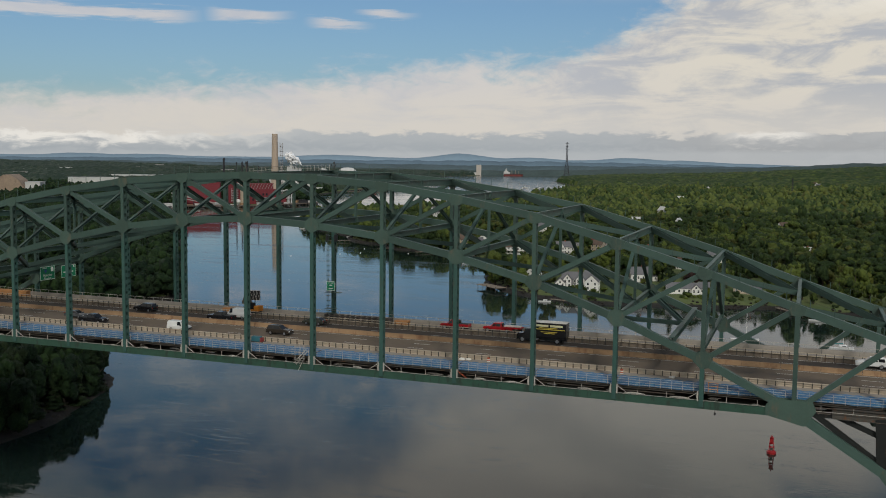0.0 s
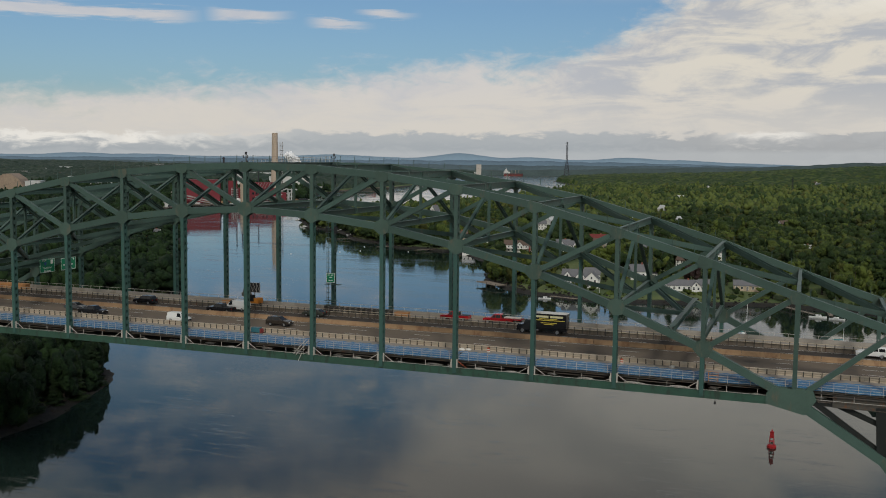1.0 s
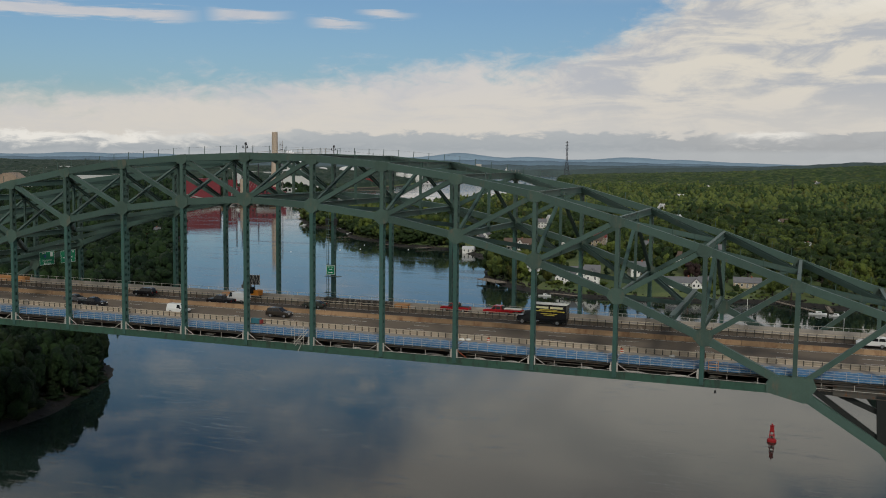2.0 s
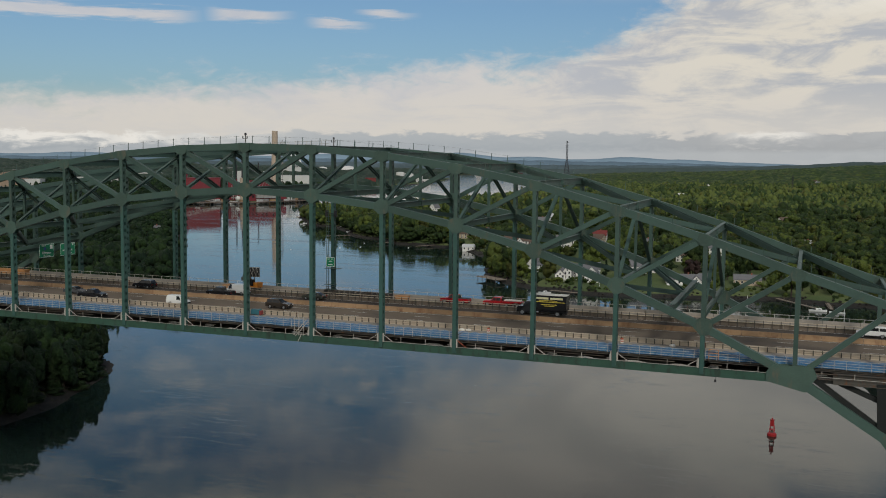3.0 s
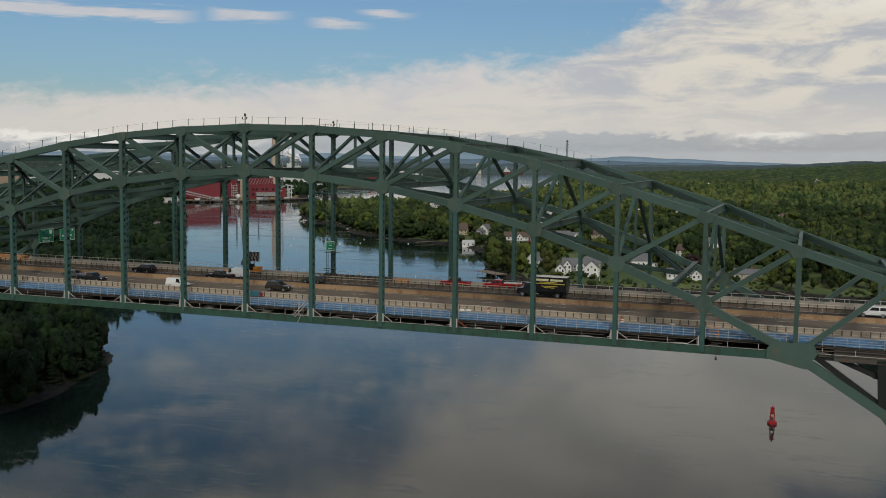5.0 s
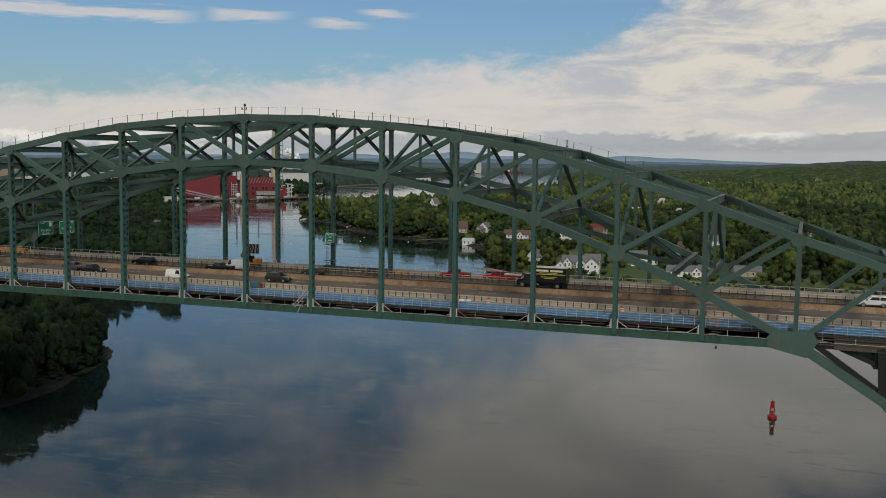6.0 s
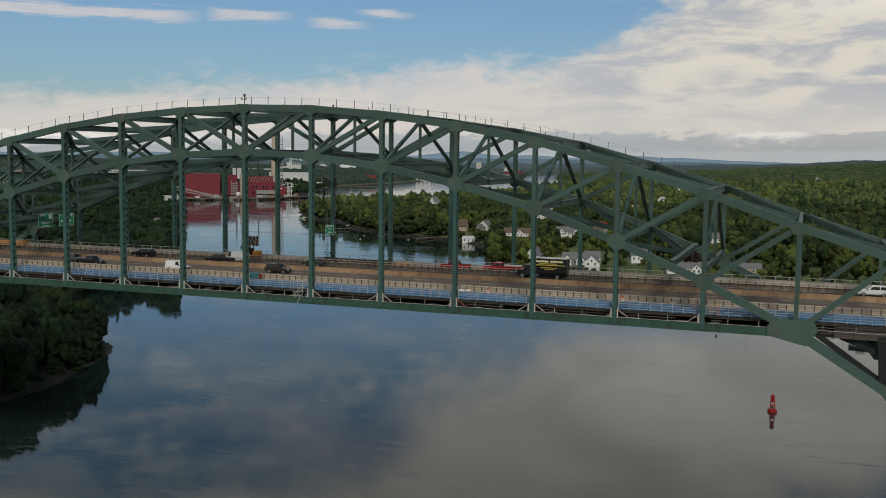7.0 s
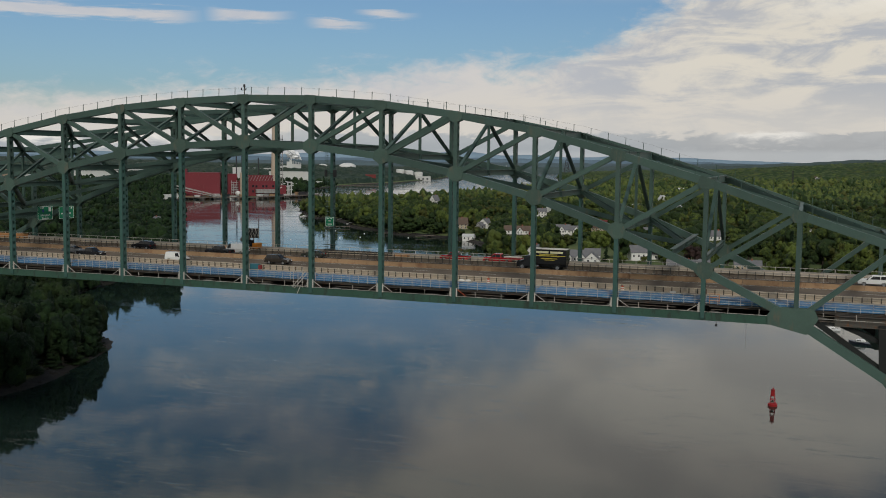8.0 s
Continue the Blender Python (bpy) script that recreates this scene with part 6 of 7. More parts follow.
for v in bm.verts:
    f_ = (v.co.x + 1) / 2
    wide = 5.0 + 8.5 * (1 - f_) ** 0.7
    lump = 1 + 0.75 * noise.noise(v.co * 2.4) + 0.55 * noise.noise(v.co * 5.6) + 0.3 * noise.noise(v.co * 11.0)
    v.co = Vector((27 - 42 * (1 - f_) + 3 * noise.noise(v.co * 3.0), v.co.y * wide * lump, -5 + 24 * (1 - f_) ** 0.6 + v.co.z * wide * lump))
steam = part("steam_plume", bm, M["steam"], smooth=True)
steam.matrix_world = pose(PS[0], PS[1], g_at(*PS) + 36, 0, 0, RZ)
tagged(steam, "white steam plume rising from a vent", "steam")
# sheds, tanks and the storage dome
for x, y, rz, l, d, h, lab in ((-1018, 1808, 28, 90, 30, 22, "long low white warehouse among the trees"), (-930, 1765, 28, 26, 14, 9, "low white waterfront shed among the trees"), (-1292, 1496, 40, 95, 45, 20, "long pale metal shed among the trees"), (-976, 1541, 20, 26, 20, 34, "tall white process building among the trees"),
                               (-860, 1500, 30, 60, 25, 10, "low white warehouse among the trees"), (-1150, 1330, 25, 60, 30, 12, "low pale shed among trees"), (-1500, 1900, 20, 120, 40, 14, "far white shed among the trees"), (-1250, 2050, 20, 90, 40, 12, "far white shed among the trees"), (-790, 1062, 50, 18, 10, 6, "pale dockside shed among the trees"), (-995, 2535, 28, 40, 14, 9, "low white shed beside storage tanks"), (-978, 2140, 28, 26, 14, 17, "red dockside shed among the trees")):
    t = works("shed", lab, "shed", x, y, rz, "sheds upriver")
    red = lab.startswith("red")
    clad_block(t, "wall", (-l / 2, -d / 2, 0), (l / 2, d / 2, h), M["roof_red"] if red else M["pale_clad"], int(l / 8))
    for j in range(int(l / 12)):
        bm = bmesh.new()
        box(bm, (-l / 2 + 4 + j * 12, -d / 2 - 0.5, 0.3), (-l / 2 + 9 + j * 12, -d / 2 - 0.36, min(5.0, h * 0.5)))
        part("door", bm, M["dark_steel"], t)

# loose stores and machines along the quay
rq = np.random.RandomState(23)
for j in range(26):
    f_ = j / 25
    x, y = (-812 + 80 * f_ * 1.6, 1118 + 66 * f_ * 1.6) if f_ < 0.62 else (-722 + 26 * (f_ - 0.62) / 0.38, 1196 + 130 * (f_ - 0.62) / 0.38)
    t = works("quay_hut", "small weathered hut on the quay", "hut", x + rq.uniform(-8, -3), y + rq.uniform(-1, 5), rq.uniform(0, 90), "quay huts")
    l_, d_, h_ = rq.uniform(2, 7), rq.uniform(2, 4), rq.uniform(2, 6)
    clad_block(t, "wall", (-l_, -d_, 0), (l_, d_, h_), M[("pale_clad", "quay_grey", "barrier", "dark_steel")[j % 4]], 0)
# pale works scattered over the far plain
for x, y, l, h in ((-2030, 2130, 60, 3), (-2110, 2320, 70, 3), (-2340, 3110, 44, 4), (-1850, 1880, 40, 3), (-2070, 2620, 36, 3), (-1700, 2500, 30, 5), (-1500, 2300, 36, 5), (-1820, 3150, 50, 3), (-1420, 2700, 30, 5)):
    t = works("far_shed", "far pale works building on the wooded plain", "shed", x, y, 35, "far sheds")
    clad_block(t, "wall", (-l / 2, -8, 0), (l / 2, 8, h + 9), M["pale_clad" if l > 45 else "quay_grey"], 6)
    clad_block(t, "annex", (l / 2 + 0.02, -8, 0), (l / 2 + 14, 8, h + 5), M["quay_grey"], 2)
    CLEAR.append((x, y, l * 0.6)), CLEAR.append((x + 25, y - 40, 34)), CLEAR.append((x + 45, y - 75, 30))


def tank(x, y, r, h, dome, lab):
    t = works("storage_tank", lab, "tank", x, y, 0, "storage tanks")
    bm = bmesh.new()
    tube(bm, (0, 0, -3), (0, 0, h), r, 32)
    part("shell", bm, M["tank_white"], t)
    bm = bmesh.new()
    n = 5
    rings = [[bm.verts.new((r * 1.01 * math.cos(a_) * math.cos(k * math.pi / 2 / n), r * 1.01 * math.sin(a_) * math.cos(k * math.pi / 2 / n), h + 0.02 + dome * math.sin(k * math.pi / 2 / n))) for a_ in np.linspace(0, math.tau, 32, endpoint=False)] for k in range(n)]
    top = bm.verts.new((0, 0, h + 0.02 + dome))
    for a_, b_ in zip(rings, rings[1:]):
        for k in range(32):
            bm.faces.new((a_[k], a_[(k + 1) % 32], b_[(k + 1) % 32], b_[k]))
    for k in range(32):
        bm.faces.new((rings[-1][k], rings[-1][(k + 1) % 32], top))
    part("roof", bm, M["tank_white"], t, smooth=True)
    for z in (h * 0.33, h * 0.66):
        bm = bmesh.new()
        tube(bm, (0, 0, z), (0, 0, z + 0.5), r + 0.25, 32)
        part("ring", bm, M["pipe_silver"], t)


tank(-1195, 2449, 24, 13, 10, "large white domed storage tank")
tank(-1262, 2425, 13, 14, 5, "white domed storage tank")
for i, (x, y) in enumerate(((-1058, 2512), (-1034, 2523), (-1010, 2533), (-1046, 2545))):
    tank(x, y, 12, 21, 1.5, "wide pale flat roofed storage tank")
t = works("storage_dome", "beige gabled storage dome", "storehouse", -1232, 1216, 30)
bm = bmesh.new()
sec = [(-27, -3), (-27, 10), (-19, 22), (-6, 31), (6, 31), (19, 22), (27, 10), (27, -3)]
a_ = [bm.verts.new((x, -30, z)) for x, z in sec]
b_ = [bm.verts.new((x, 30, z)) for x, z in sec]
for k in range(7):
    bm.faces.new((a_[k], a_[k + 1], b_[k + 1], b_[k]))
bm.faces.new(a_[::-1]), bm.faces.new(b_)
part("shell", fixed(bm), mat("tan_dome_cladding", (0.30, 0.225, 0.165), 0.85, 0, 0.25, 0.06, 0.2, 8, (0.2, 0.15, 0.11), (0.5, 0.7)), t)
clad_block(t, "annex", (27.02, -20, 0), (52, 18, 18), M["pale_clad"], 3)


def quay(x0, y0, x1, y1, w, lab):
    """A timber wharf on piles."""
    n = Vector((x1 - x0, y1 - y0, 0))
    t = thing("wharf", lab, "wharf", "wharves", at=(x0, y0, 0), rz=math.degrees(math.atan2(n.y, n.x)))
    bm = bmesh.new()
    box(bm, (0, -w / 2, 2.6), (n.length, w / 2, 3.6))
    part("deck", bm, M["quay"], t)
    for j in range(int(n.length / 8) + 1):
        bm = bmesh.new()
        tube(bm, (j * 8 + 0.5, -w / 2 + 0.6, -3), (j * 8 + 0.5, -w / 2 + 0.6, 2.6), 0.5, 6)
        part("pile", bm, M["rust_steel"], t)
    return t


quay(-806, 1112, -722, 1182, 14, "long dark timber wharf before the mill")
quay(-726, 1180, -690, 1330, 14, "long dark timber wharf before the mill")
quay(-760, 985, -786, 1080, 10, "old timber wharf with stores")
quay(-915, 1850, -800, 1835, 10, "long oil pier reaching into the channel")
quay(-938, 1985, -918, 2160, 10, "long oil pier reaching into the channel")

# far landmarks
t = works("silo_building", "tall square beige silo building far upriver", "silo", -1395, 4190, 20, "far landmarks")
clad_block(t, "tower", (-11, -11, 0), (11, 11, 46), mat("pale_silo_concrete", (0.50, 0.45, 0.40), 0.85, 0, 0.12, 0.05, 0.1), 2)
for lo, hi, m in (((-40, -9, 0), (-11.02, 9, 12), "pale_clad"), ((-74, -30, 0), (-46, -12, 9), "quay_grey"), ((-150, -40, 0), (-104, -16, 13), "pale_clad"), ((-196, -60, 0), (-160, -40, 9), "tank_white")):
    clad_block(t, "shed", lo, hi, M[m], 5)


def pylon(x, y, h, w, lab, zb=None):
    t = thing("power_pylon", lab, "pylon", "pylons", at=(x, y, g_at(x, y) if zb is None else zb), rz=20)
    for sx in (-1, 1):
        for sy in (-1, 1):
            bm = bmesh.new()
            beam(bm, (sx * w, sy * w, 0), (sx * w * 0.28, sy * w * 0.28, h * 0.45), w * 0.11, w * 0.11)
            beam(bm, (sx * w * 0.28, sy * w * 0.28, h * 0.45), (sx * w * 0.16, sy * w * 0.16, h), w * 0.09, w * 0.09)
            part("leg", bm, M["dark_steel"], t)
    for j in range(14):
        f0, f1 = j / 14, (j + 1) / 14

        def wd(f):
            return w * (1 - f / 0.45 * 0.72) if f < 0.45 else w * (0.28 - (f - 0.45) / 0.55 * 0.12)
        for s in (-1, 1):
            bm = bmesh.new()
            beam(bm, (-wd(f0), s * wd(f0), f0 * h), (wd(f1), s * wd(f1), f1 * h), w * 0.06, w * 0.06)
            beam(bm, (wd(f0), s * wd(f0), f0 * h), (-wd(f1), s * wd(f1), f1 * h), w * 0.06, w * 0.06)
            part("lattice", bm, M["dark_steel"], t)
    for f_ in (0.80, 0.88, 0.96):
        bm = bmesh.new()
        beam(bm, (-w * 0.62, 0, f_ * h), (w * 0.62, 0, f_ * h), w * 0.10, w * 0.10)
        part("crossarm", bm, M["dark_steel"], t)


pylon(-945, 4024, 150, 12, "very tall steel lattice river crossing pylon")
pylon(33, 1750, 36, 3.2, "steel lattice pylon above the woods")


def ship(x, y, rz):
    t = thing("cargo_ship", "red hulled cargo ship with white superstructure", "ship", at=(x, y, 0), rz=rz)
    for nm, z0, z1, m in (("hull", -1, 5, mat("worn_red_hull", (0.17, 0.035, 0.03), 0.7)), ("upper_hull", 5.02, 10, mat("dark_red_hull", (0.085, 0.035, 0.035), 0.7))):
        bm = bmesh.new()
        pts = [(-42, -8), (34, -8), (44, 0), (34, 8), (-42, 8)]
        a_ = [bm.verts.new((px, py, z0)) for px, py in pts]
        b_ = [bm.verts.new((px * 1.02, py, z1)) for px, py in pts]
        for k in range(5):
            bm.faces.new((a_[k], a_[(k + 1) % 5], b_[(k + 1) % 5], b_[k]))
        bm.faces.new(a_[::-1]), bm.faces.new(b_)
        part(nm, fixed(bm), m, t)
    for lo, hi in (((-43, -7.5, 4), (-14, 7.5, 17)), ((-40, -6, 17.02), (-22, 6, 23)), ((-36, -4, 23.02), (-28, 4, 29)), ((-33, -1, 29.02), (-31, 1, 36))):
        bm = bmesh.new()
        box(bm, lo, hi)
        part("superstructure", bm, M["pale_clad"], t)
    for px in (-6, 10, 26):
        bm = bmesh.new()
        beam(bm, (px, 0, 10), (px, 0, 26), 1.2, 1.2)
        part("mast", bm, M["beige_tower"], t)


ship(-1255, 4265, 20)

# ======== trees ========
M["leaf"] = foliage_mat("broad_leaves", (0.021, 0.040, 0.010), (0.106, 0.140, 0.027), 0.07)
# leaf_west: the dimness of the west bank is put into darker leaf colours
M["leaf_west"] = foliage_mat("shade_darkened_leaves", (0.005, 0.017, 0.006), (0.022, 0.047, 0.012), 0.12)
M["needle"] = foliage_mat("pine_needles", (0.009, 0.022, 0.009), (0.028, 0.050, 0.016), 0.2)
# distance haze is put into these two leaf colours, greyest on the plain
M["leaf_far"] = foliage_mat("hazed_far_leaves", (0.027, 0.051, 0.015), (0.110, 0.138, 0.033), 0.03, 0.16)
M["leaf_plain"] = foliage_mat("hazed_plain_leaves", (0.024, 0.044, 0.030), (0.066, 0.090, 0.056), 0.05, 0.16)
M["bark"] = mat("bark", (0.045, 0.035, 0.027), 0.95, 0, 0.3, 1.2, 0.4)


def ico(level):
    bm = bmesh.new()
    bmesh.ops.create_icosphere(bm, subdivisions=level, radius=1.0)
    v = np.array([x.co[:] for x in bm.verts])
    f = np.array([[x.index for x in fc.verts] for fc in bm.faces])
    bm.free()
    return v, f


ICO = {0: ico(1), 1: ico(2), 2: ico(2)}


def rough(p, seed):
    """Cheap lumpy noise for arrays of points."""
    r = np.random.RandomState(seed)
    s = np.zeros(len(p))
    for k in (1.0, 1.0, 2.1, 2.1, 4.0, 4.0):
        d = r.normal(size=3)
        s += np.sin(p @ (d / np.linalg.norm(d)) * k * 2.6 + r.uniform(0, 6)) / k ** 0.6
    return s / 3.0


def crown_arrays(seed, R, H, z0, lobes, level, leaves, size, pine=False):
    """Vertices and triangles of one crown: lumpy boughs and many loose leaf clumps outside them."""
    r = np.random.RandomState(seed)
    V, F, n = [], [], 0
    cs = []
    for j in range(lobes):
        if pine:
            f = (j + 0.3) / lobes
            a = r.uniform(0, math.tau)
            off = R * (1 - f) * 0.5
            c = np.array([math.cos(a) * off, math.sin(a) * off, z0 + H * f])
            rad = np.array([R * (1.02 - f) * 0.75 + 0.5, R * (1.02 - f) * 0.75 + 0.5, H / lobes * 0.85])
        else:
            f = r.uniform(0.12, 0.86)
            a = j * 2.4 + r.uniform(-0.5, 0.5)
            off = R * ((0.66 if lobes > 14 else 0.55) if j else 0.0) * math.sqrt(1 - (2 * f - 1) ** 2 * 0.8)
            c = np.array([math.cos(a) * off, math.sin(a) * off, z0 + H * f])
            q = (r.uniform(0.28, 0.46) if lobes > 14 else r.uniform(0.42, 0.62)) if j else 0.72
            rad = np.array([R * q, R * q, H * q * 0.55])
        cs.append((c, rad))
        v, fc = ICO[level]
        w = v * (0.84 + 0.40 * rough(v * 1.3 + j * 3.1, seed * 31 + j))[:, None] * rad + c
        V.append(w), F.append(fc + n)
        n += len(w)
    if leaves:
        k = r.randint(0, lobes, leaves)
        u = r.normal(size=(leaves, 3))
        u[:, 2] = np.abs(u[:, 2]) * 0.9 - 0.25
        u /= np.linalg.norm(u, axis=1)[:, None]
        C, RD = np.array([c for c, _ in cs])[k], np.array([d for _, d in cs])[k]
        P = C + u * RD * r.uniform(0.72, 1.02, leaves)[:, None]
        t1 = np.cross(u, r.normal(size=(leaves, 3)))
        t1 /= np.linalg.norm(t1, axis=1)[:, None]
        t2 = np.cross(u, t1) + u * r.uniform(-1.0, 1.0, leaves)[:, None]
        s = (size * r.uniform(0.55, 1.25, leaves))[:, None]
        quad = np.stack([P - t1 * s, P - t2 * s * 0.7, P + t1 * s, P + t2 * s * 0.7], 1).reshape(-1, 3)
        i = n + np.arange(leaves)[:, None] * 4
        V.append(quad)
        F.append(np.concatenate([i + np.array([0, 1, 2]), i + np.array([0, 2, 3])]))
    return np.concatenate(V), np.concatenate(F)


def mesh_from(name, V, F, material):
    me = bpy.data.meshes.new(name)
    me.vertices.add(len(V))
    me.vertices.foreach_set("co", np.ascontiguousarray(V, np.float32).ravel())
    me.loops.add(F.size)
    me.loops.foreach_set("vertex_index", np.ascontiguousarray(F, np.int32).ravel())
    me.polygons.add(len(F))
    me.polygons.foreach_set("loop_start", np.arange(0, F.size, 3, dtype=np.int32))
    me.polygons.foreach_set("use_smooth", np.ones(len(F), bool))
    me.update(calc_edges=True)
    me.validate()
    me.materials.append(material)
    return me


def trunk_bm(seed, h, r0, limbs, spread):
    r = random.Random(seed)
    bm = bmesh.new()
    tube(bm, (0, 0, -1.5), (r.uniform(-.2, .2), r.uniform(-.2, .2), h * 0.55), r0, 7, r0 * 0.6)
    tube(bm, (0, 0, h * 0.55), (r.uniform(-.5, .5), r.uniform(-.5, .5), h), r0 * 0.6, 6, r0 * 0.12)
    for _ in range(limbs):
        a, z = r.uniform(0, math.tau), h * r.uniform(0.3, 0.75)
        tube(bm, (0, 0, z), (math.cos(a) * spread, math.sin(a) * spread, z + spread * r.uniform(0.3, 0.9)), r0 * 0.35, 5, r0 * 0.08)
    return bm


def tree_kind(seed, R, H, z0, lobes, level, leaves, size, leaf, label, group, pine=False):
    t = thing("tree", label, "tree", group)
    part("trunk", trunk_bm(seed, z0 + H * 0.8, R * 0.075 + 0.1, 7, R * 0.7), M["bark"], t)
    part("crown", mesh_from("crown", *crown_arrays(seed, R, H, z0, lobes, level, leaves, size, pine), M[leaf]), None, t)
    return t


def scatter(x0, x1, y0, y1, gap, seed):
    r = np.random.RandomState(seed)
    X, Y = np.meshgrid(np.arange(x0, x1, gap), np.arange(y0, y1, gap))
    X = X.ravel() + r.uniform(-0.42, 0.42, X.size) * gap
    Y = Y.ravel() + r.uniform(-0.42, 0.42, Y.size) * gap
    return X, Y


def in_view(X, Y, margin=4.0):
    a = np.degrees(np.arctan2(X - 93, Y + 149))
    return (a > -45 - margin) & (a < 3 + margin)


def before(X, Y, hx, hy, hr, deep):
    """A house plot and the strip cleared from it towards the camera's spot at (93, -149)."""
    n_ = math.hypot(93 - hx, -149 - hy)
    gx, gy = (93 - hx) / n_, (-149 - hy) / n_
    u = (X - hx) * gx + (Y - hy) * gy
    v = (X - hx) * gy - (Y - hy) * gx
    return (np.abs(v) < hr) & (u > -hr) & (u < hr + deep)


def sightline_height(X, Y, Z):
    """How tall a tree may stand without hiding a house from the camera's side."""
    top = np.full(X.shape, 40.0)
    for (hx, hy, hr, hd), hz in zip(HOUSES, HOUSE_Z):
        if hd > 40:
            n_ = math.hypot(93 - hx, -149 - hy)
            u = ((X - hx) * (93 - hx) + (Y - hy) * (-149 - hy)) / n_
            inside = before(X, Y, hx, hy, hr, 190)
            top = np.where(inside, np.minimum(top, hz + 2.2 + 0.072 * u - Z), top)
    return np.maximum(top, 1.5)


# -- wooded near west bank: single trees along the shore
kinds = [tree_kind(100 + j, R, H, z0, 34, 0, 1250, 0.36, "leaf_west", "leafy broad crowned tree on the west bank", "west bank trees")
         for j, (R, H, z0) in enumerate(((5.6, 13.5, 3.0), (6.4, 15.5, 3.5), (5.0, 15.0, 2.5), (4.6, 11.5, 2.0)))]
kinds += [tree_kind(110 + j, R, H, z0, 24, 0, 1900, 0.36, "needle", "tall layered pine on the west bank", "west bank trees", True) for j, (R, H, z0) in enumerate(((4.6, 17.0, 3.0), (5.2, 20.0, 3.0)))]
X, Y = scatter(-330, -60, -60, 420, 6.4, 3)
w = edge_distance(X, Y, WEST)
keep = (w > 0.6) & (w < 21) & in_view(X, Y) & (Y < 400)
X, Y = X[keep], Y[keep]
pick = np.argsort(np.hypot(X - 93, Y + 149))
WEST_REST = X[pick[125:]], Y[pick[125:]]
X, Y = X[pick[:125]], Y[pick[:125]]
Z = ground_height(X, Y)
rr = random.Random(2)
used = set()
for x, y, z, d in zip(X, Y, Z, edge_distance(X, Y, WEST)):
    k = rr.choices(range(6), (3, 3, 3, 3, 4, 4))[0]
    s = rr.uniform(0.78, 1.2) * (1.0 if d > 11 else (0.88 if k < 4 else 0.66))
    m = pose(x, y, z - (0.3 if d > 8 else 2.4), rr.uniform(-3, 3), rr.uniform(-3, 3), rr.uniform(0, 360))
    if k not in used:
        used.add(k)
        kinds[k].matrix_world = m
        kinds[k].scale = (s, s, s)
    else:
        c = copy_thing(kinds[k], m)
        c.scale = (s, s, s)
WEST_ROW = (X, Y)

# -- east bank: single trees round the houses and lawns
kinds = [tree_kind(200 + j, R, H, z0, 15, 0, 420, 0.5, "leaf", "leafy garden tree on the east bank", "east bank trees")
         for j, (R, H, z0) in enumerate(((5.2, 11.0, 2.2), (6.2, 13.0, 3.0), (4.2, 9.5, 1.8), (6.8, 14.0, 3.0)))]
kinds.append(tree_kind(210, 4.0, 16.0, 2.5, 9, 0, 1000, 0.5, "needle", "dark pine on the east bank", "east bank trees", True))
X, Y = scatter(-540, 260, 380, 1010, 7.6, 5)
e = edge_distance(X, Y, EAST)
lawn = (X > -70) & (X < 130) & (e < 62) | (X > -105) & (X < 45) & (e < 95) & (wave(X, Y, 50, 27) > -0.1) | (X > -140) & (X <= -70) & (e < 22) & (Y < 640) | (wave(X, Y, 70, 21) > 0.42) & (e < 150) & (X > -230)
keep = (e > 4) & (e < 95) & in_view(X, Y, 2) & (~lawn | (np.random.RandomState(4).rand(X.size) < 0.13))
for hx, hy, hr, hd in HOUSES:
    # keep the houses and the strips between them and the camera open
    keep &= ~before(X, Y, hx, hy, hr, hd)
X, Y = X[keep], Y[keep]
# a clump of old trees behind the timber dock
X = np.concatenate([[-104, -98, -92, -100, -110, -113, -87, -106], X])
Y = np.concatenate([[455, 447, 441, 464, 468, 478, 436, 486], Y])
if len(X) > 128:
    pick = np.argsort(np.hypot(X - 93, Y + 149))[:128]
    EAST_REST = np.delete(X, pick), np.delete(Y, pick)
    X, Y = X[pick], Y[pick]
else:
    EAST_REST = np.zeros(0), np.zeros(0)
Z = ground_height(X, Y)
used = set()
for x, y, z, top in zip(X, Y, Z, sightline_height(X, Y, Z)):
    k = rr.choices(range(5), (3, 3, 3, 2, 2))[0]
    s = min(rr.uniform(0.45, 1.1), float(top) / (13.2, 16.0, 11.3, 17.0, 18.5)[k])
    m = pose(x, y, z - 0.2, 0, 0, rr.uniform(0, 360))
    if k not in used:
        used.add(k)
        kinds[k].matrix_world = m
        kinds[k].scale = (s, s, s)
    else:
        c = copy_thing(kinds[k], m)
        c.scale = (s, s, s)

